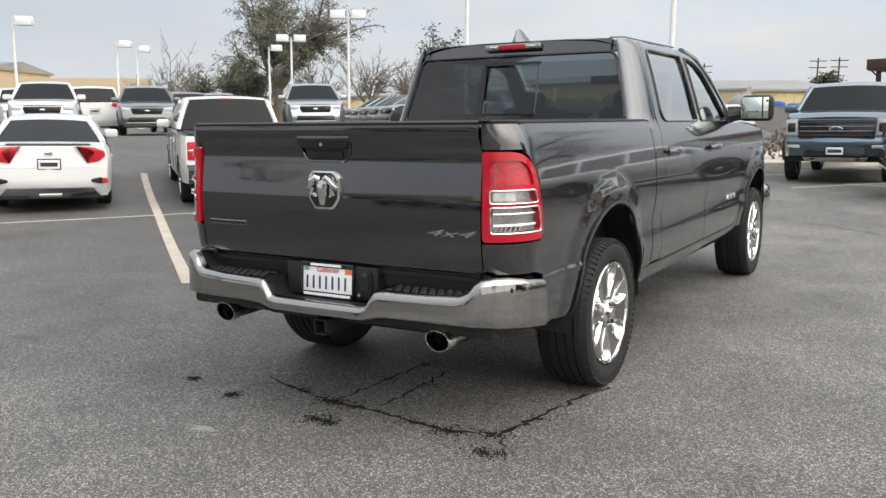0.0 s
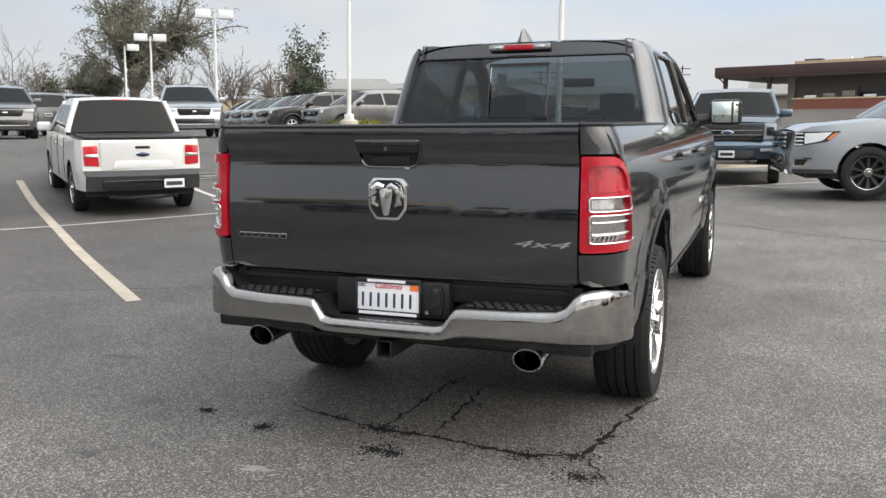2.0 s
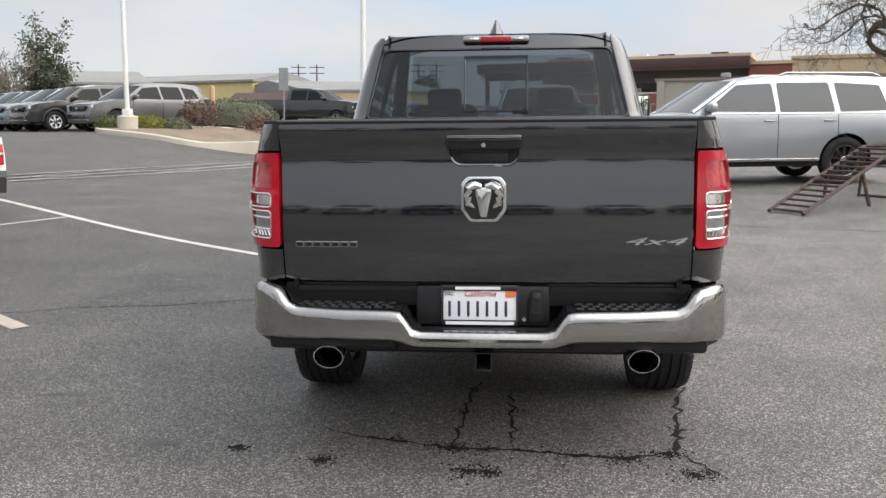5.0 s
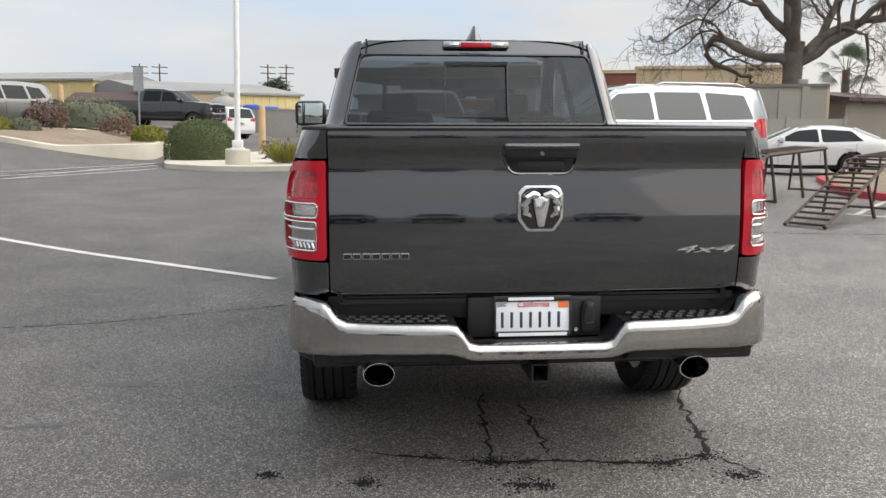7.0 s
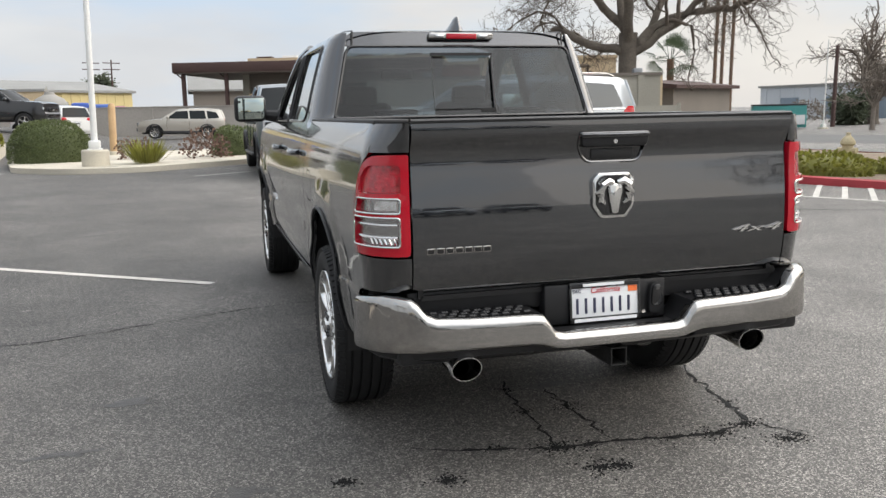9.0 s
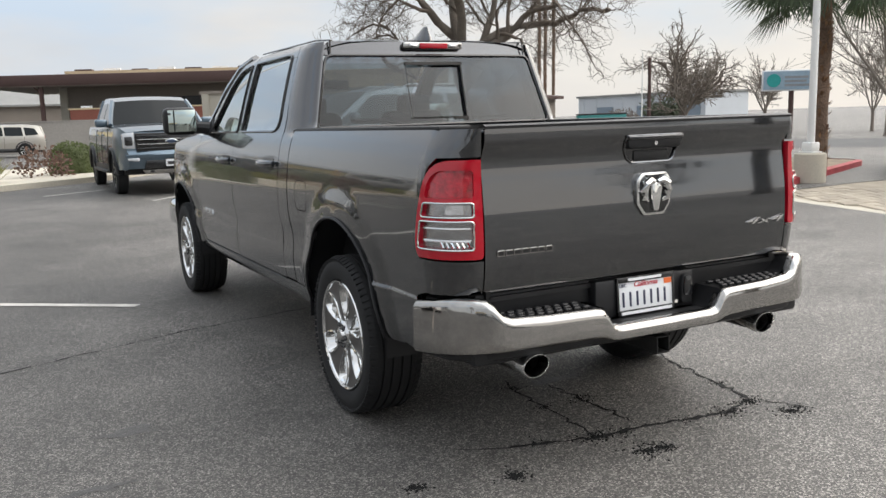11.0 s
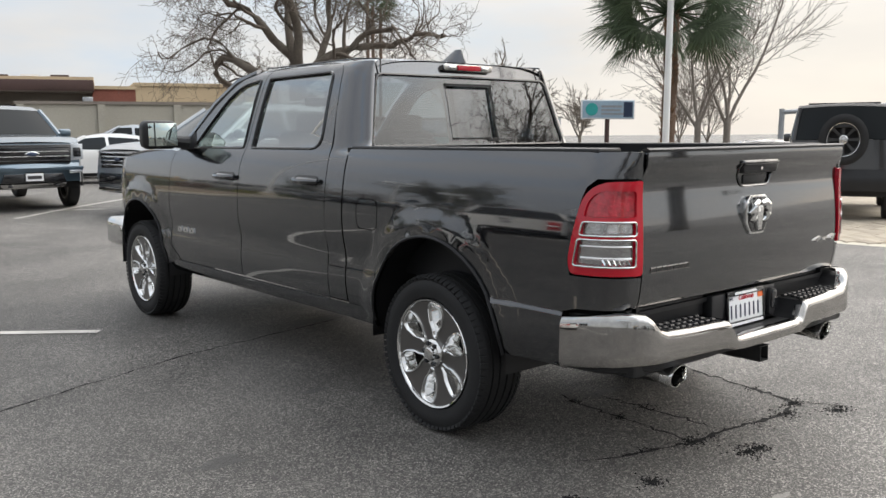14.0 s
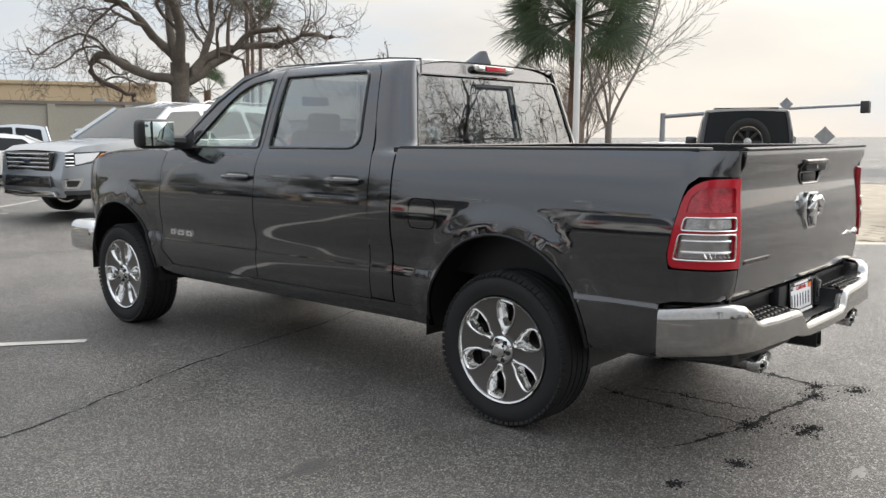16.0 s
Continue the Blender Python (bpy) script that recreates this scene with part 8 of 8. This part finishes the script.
    part("top_moulding", loft([[(x, -1.135, 1.436), (x, -1.17, 1.447), (x, -1.183 - 0.014 * (1 - (x / 0.83) ** 2), 1.445), (x, -1.192 - 0.014 * (1 - (x / 0.83) ** 2), 1.440), (x, -1.190 - 0.014 * (1 - (x / 0.83) ** 2), 1.430)] for x in np.linspace(-0.828, 0.828, 19)]), BLACK_PLASTIC, tg)
    hb = part("handle_bezel", slab(grip, 0.030, 0.0, pose(0, -1.130, 0)), GLOSS_BLACK, tg)
    rim_pts = [gate(p[0], p[1]) - Vector((0, 0.002, 0)) for p in dense(grip, 0.03)]
    part("bezel_rim", tube(rim_pts + rim_pts[:1], 0.006, 6), GREY_PAINT, hb)
    part("handle_blade", slab(rounded([(-0.142, 1.322), (0.146, 1.322), (0.150, 1.372), (-0.147, 1.372)], [0.02, 0.02, 0.008, 0.008]), 0.05, 0.012, pose(0, -1.152, 0)), BLACK_PLASTIC, hb, "black tailgate handle")
    part("handle_lip", slab(rounded([(-0.147, 1.358), (0.150, 1.358), (0.152, 1.378), (-0.149, 1.378)], 0.006), 0.05, 0.008, pose(0, -1.162, 0)), GREY_PAINT, hb)
    part("lock", lathe([(-1.226, 0.001), (-1.226, 0.009), (-1.21, 0.010)], 12, "y"), CHROME, hb).location = (0, 0.020, 1.343)
    part("hand_recess", box(-0.088, 0.096, -1.166, -1.14, 1.272, 1.314, bevel=0.004), BLACK_PLASTIC, hb)
    shield = [(-0.068, 1.219), (0.068, 1.219), (0.092, 1.19), (0.092, 1.085), (0.055, 1.035), (-0.055, 1.035), (-0.092, 1.085), (-0.092, 1.19)]
    em = part("emblem", slab(rounded(shield, 0.012), 0.022, 0.006, pose(0, -1.184, 0)), CHROME, tg, "chrome shield-shaped emblem")
    em.location.y = 0.013
    part("emblem_field", slab(rounded([(x * 0.86, 1.127 + (z - 1.127) * 0.86) for x, z in shield], 0.01), 0.006, 0.0, pose(0, -1.204, 0)), GLOSS_BLACK, em)
    part("emblem_shape", slab(rounded([(-0.030, 1.178), (0.030, 1.178), (0.034, 1.150), (0.022, 1.095), (0.014, 1.055), (-0.014, 1.055), (-0.022, 1.095), (-0.034, 1.150)], 0.008), 0.018, 0.008, pose(0, -1.206, 0)), CHROME, em)
    for sg in (-1, 1):
        part("emblem_shape", tube([(sg * 0.010, -1.216, 1.180), (sg * 0.034, -1.220, 1.188), (sg * 0.058, -1.220, 1.172), (sg * 0.066, -1.218, 1.140), (sg * 0.058, -1.215, 1.110), (sg * 0.040, -1.212, 1.096)], [0.013, 0.019, 0.021, 0.019, 0.015, 0.007], 10), CHROME, em)
    part("emblem_bar", box(-0.045, 0.045, -1.218, -1.206, 1.197, 1.210), GLOSS_BLACK, em)
    for k in range(7):
        x = -0.775 + 0.0375 * k
        y = gate(x, 0.942).y
        part("trim_badge", slab(rounded([(x, 0.930), (x + 0.034, 0.930), (x + 0.034, 0.955), (x, 0.955)], 0.005), 0.005, 0.001, pose(0, y, 0)), CHROME_DULL, tg)
        part("trim_badge_fill", slab(rounded([(x + 0.004, 0.934), (x + 0.030, 0.934), (x + 0.030, 0.951), (x + 0.004, 0.951)], 0.003), 0.003, 0.0, pose(0, y - 0.004, 0)), GLOSS_BLACK, tg)
    lettering("drive_badge", "4x4", 0.070, 0.005, CHROME, tg, pose(0.668, gate(0.66, 0.96).y - 0.003, 0.944, 90, 0, 0) @ Matrix.Diagonal((2.25, 0.60, 1, 1)), "chrome letters", 0.35)
    # bumper, step, plate, pipes
    bumper = part("rear_bumper", bumper_skin(), CHROME_DULL, truck, "chrome rear bumper with black step pads")
    part("step_wall", box(-0.84, 0.84, -1.10, -1.04, 0.672, 0.772, bevel=0.008), BLACK_PLASTIC, bumper)
    part("bumper_core", box(-0.90, 0.90, -1.19, -0.95, 0.50, 0.60, bevel=0.02), BLACK_PLASTIC, bumper)
    for sg in (-1, 1):
        pad = part("step_pad", loft([[(sg * x, y, z) for x, y, z in ((0.335, y, 0.680), (0.60, y, 0.684), (0.76, y, 0.690), (0.80, y, 0.706), (0.832, y + 0.012, 0.738), (0.86, y + 0.03, 0.757), (0.93, y * 0.6 - 0.42, 0.760))] for y in (-1.235, -1.09)]), BLACK_PLASTIC, bumper)
        for i in range(9):
            for j in range(3):
                x, y = 0.385 + 0.045 * i + 0.022 * (j % 2), -1.215 + 0.042 * j
                part("tread_bump", box(sg * (x - 0.017), sg * (x + 0.017), y - 0.013, y + 0.013, 0.682, 0.6945 + 0.005 * (x - 0.385), bevel=0.005, seg=1), BLACK_PLASTIC, pad)
        part("corner_cap", box(sg * 0.80, sg * 0.955, -1.10, -0.87, 0.70, 0.757, bevel=0.02), BLACK_PLASTIC, bumper)
        part("side_step", loft([[(sg * 0.26, y, 0.60), (sg * 0.30, y, 0.625), (sg * 0.328, y, 0.684)] for y in (-1.26, -1.09)]), BLACK_PLASTIC, bumper)
        part("valance", loft([[(sg * x, y + 0.012, 0.556), (sg * x, y + 0.018, 0.528), (sg * x * 0.985, y + 0.045, 0.512), (sg * x * 0.95, y + 0.14, 0.505)] for x, y in ((0.36, -1.25), (0.6, -1.245), (0.8, -1.225), (0.90, -1.18), (0.96, -1.10), (0.985, -0.98), (0.99, -0.88))]), BLACK_PLASTIC, bumper)
        part("parking_sensor", lathe([(-1.252, 0.001), (-1.252, 0.012), (-1.23, 0.013)], 12, "y"), GLOSS_BLACK, bumper).location = (sg * 0.43, 0.022, 0.536)
        tip = []
        for d, e in ((0.05, 1.0), (0.02, 1.02), (0.0, 1.02), (-0.006, 0.98), (-0.006, 0.93), (0.0, 0.89), (0.06, 0.87)):
            tip.append([(sg * 0.640 + sg * d * 0.06 + 0.063 * e * math.cos(a), -1.225 + d - 0.012 * math.sin(a), 0.480 + 0.052 * e * math.sin(a)) for a in [2 * math.pi * k / 28 for k in range(29)]])
        ex = part("exhaust_tip", loft(tip), CHROME, truck, "polished oval exhaust tip")
        part("exhaust_pipe", loft([[(sg * (0.640 + d * 0.06) + 0.062 * math.cos(a), -1.205 + d, 0.480 + 0.10 * d + 0.051 * math.sin(a)) for a in [2 * math.pi * k / 24 for k in range(25)]] for d in (0.0, 0.2, 0.35)]), CHROME_DULL, ex)
        part("pipe_inside", loft([[(sg * (0.640 + d * 0.06) + 0.056 * math.cos(a), -1.205 + d, 0.480 + 0.046 * math.sin(a)) for a in [2 * math.pi * k / 24 for k in range(25)]] for d in (0.01, 0.3)]), DARK_METAL, ex)
    part("plate_shelf", box(-0.30, 0.30, -1.268, -1.08, 0.582, 0.600, bevel=0.004), BLACK_PLASTIC, bumper)
    part("plate_panel", box(-0.282, 0.268, -1.150, -1.08, 0.598, 0.768, bevel=0.012), BLACK_PLASTIC, bumper)
    plate(bumper, pose(-0.018, -1.157, 0.688, -4, 0, 0), "white licence plate with a red state name and orange sticker")
    sock = part("trailer_socket", slab(rounded([(0.182, 0.620), (0.238, 0.620), (0.248, 0.70), (0.238, 0.752), (0.190, 0.752), (0.182, 0.70)], 0.02), 0.022, 0.006, pose(0, -1.148, 0)), BLACK_PLASTIC, bumper)
    part("socket_lid", slab(rounded([(0.190, 0.655), (0.232, 0.655), (0.240, 0.70), (0.232, 0.745), (0.196, 0.745), (0.190, 0.70)], 0.015), 0.01, 0.004, pose(0, -1.169, 0)), GLOSS_BLACK, sock)
    part("key_lock", lathe([(-1.156, 0.001), (-1.156, 0.009), (-1.14, 0.009)], 10, "y"), CHROME_DULL, bumper).location = (0.163, 0, 0.63)
    hitch = bmesh.new()
    for z0, z1, x0, x1 in ((0.508, 0.514, -0.036, 0.036), (0.438, 0.444, -0.036, 0.036), (0.444, 0.508, -0.036, -0.029), (0.444, 0.508, 0.029, 0.036)):
        add_box(hitch, x0, x1, -1.255, -0.90, z0, z1, bevel=0.002)
    part("hitch_receiver", hitch, DARK_METAL, truck, "black square hitch receiver")
    part("hitch_beam", box(-0.55, 0.55, -1.08, -0.98, 0.47, 0.55, bevel=0.01), DARK_METAL, truck)
    part("hitch_bracket", box(-0.14, 0.14, -1.17, -1.0, 0.49, 0.56, bevel=0.01), DARK_METAL, truck)
    # seats and wheel behind the glass
    for x in (-0.42, 0.42):
        for y, z in ((1.05, 0.0), (2.25, 0.0)):
            st = part("seat_back", box(-0.25, 0.25, -0.09, 0.09, 0.75, 1.56 if y > 2 else 1.42, bevel=0.07, seg=4, m=pose(x, y, 0, 8, 0, 0)), SEAT, truck)
            part("headrest", box(-0.13, 0.13, -0.05, 0.05, 1.48, 1.68 if y > 2 else 1.50, bevel=0.04 if y > 2 else 0.008, seg=3, m=pose(x, y, 0, 8, 0, 0)), SEAT, st)
    part("dashboard", box(-0.82, 0.82, 2.75, 3.2, 0.9, 1.36, bevel=0.06), SEAT, truck)
    ring = [Vector((-0.42 + 0.185 * math.cos(2 * math.pi * k / 24), 2.66, 1.33 + 0.185 * math.sin(2 * math.pi * k / 24))) for k in range(25)]
    part("steering_wheel", tube(ring, 0.016, 8), SEAT, truck)
    part("inside_mirror", box(-0.13, 0.13, 2.60, 2.63, 1.74, 1.81, bevel=0.015), SEAT, truck)
    part("cab_floor", box(-0.9, 0.9, 0.83, 3.3, 0.55, 0.80), SEAT, truck)
    return truck


pickup()


# ---- single pavers at the near end of the apron ----
def paver_mesh(w, d, h):
    bm = box(-w / 2, w / 2, -d / 2, d / 2, 0, h)
    bmesh.ops.bevel(bm, geom=[e for e in bm.edges if all(v.co.z > h * 0.5 for v in e.verts)], offset=0.012, segments=1, affect="EDGES")
    me = bpy.data.meshes.new("paver")
    bm.to_mesh(me)
    bm.free()
    me.materials.append(PAVER_STONE)
    return me


def stone_material():
    m, nt, p = principled("buff_paver_stone", (0.36, 0.31, 0.24), 0.85)
    co, oi, no = nt.nodes.new("ShaderNodeTexCoord"), nt.nodes.new("ShaderNodeObjectInfo"), nt.nodes.new("ShaderNodeTexNoise")
    no.inputs["Scale"].default_value, no.inputs["Detail"].default_value = 60, 5
    ad, mr, mul = nt.nodes.new("ShaderNodeMath"), nt.nodes.new("ShaderNodeMapRange"), nt.nodes.new("ShaderNodeMix")
    mr.inputs["From Max"].default_value = 2.0
    mr.inputs["To Min"].default_value, mr.inputs["To Max"].default_value = 0.62, 1.35
    mul.data_type, mul.blend_type = "RGBA", "MULTIPLY"
    mul.inputs["Factor"].default_value = 1
    mul.inputs["A"].default_value = (0.37, 0.32, 0.25, 1)
    L = nt.links.new
    L(co.outputs["Object"], no.inputs["Vector"])
    L(no.outputs["Fac"], ad.inputs[0]), L(oi.outputs["Random"], ad.inputs[1])
    L(ad.outputs[0], mr.inputs["Value"]), L(mr.outputs[0], mul.inputs["B"]), L(mul.outputs["Result"], p.inputs["Base Color"])
    bp = nt.nodes.new("ShaderNodeBump")
    bp.inputs["Strength"].default_value, bp.inputs["Distance"].default_value = 0.3, 0.01
    L(no.outputs["Fac"], bp.inputs["Height"]), L(bp.outputs[0], p.inputs["Normal"])
    return m


PAVER_STONE = stone_material()
paver_data = [paver_mesh(0.385, 0.185, 0.045), paver_mesh(0.38, 0.18, 0.041), paver_mesh(0.375, 0.187, 0.048)]
apron_edge = [(6.95, 10.3), (6.6, 9.0), (6.25, 7.8), (6.2, 6.9), (6.55, 6.2), (7.35, 5.45), (9.5, 4.3), (12.0, 4.3), (12.0, 12.0), (10.5, 12.2), (8.5, 11.9)]
rng = random.Random(44)
laid = 0
for row_k in range(60):
    for col in range(40):
        u, v = -4.0 + 0.40 * col + 0.20 * (row_k % 2), -6.0 + 0.20 * row_k
        x, y = 8.6 + u * 0.55 - v * 0.83, 8.2 + u * 0.83 + v * 0.55
        if laid < 300 and x < 9.9 and inside((x, y), apron_edge):
            ob = new("paver", paver_data[rng.randrange(3)])
            ob.matrix_world = pose(x, y, ground_z(x, y) - 0.012, rng.uniform(-0.5, 0.5), rng.uniform(-0.5, 0.5), 56.5 + rng.uniform(-0.6, 0.6))
            ob.parent = apron
            laid += 1
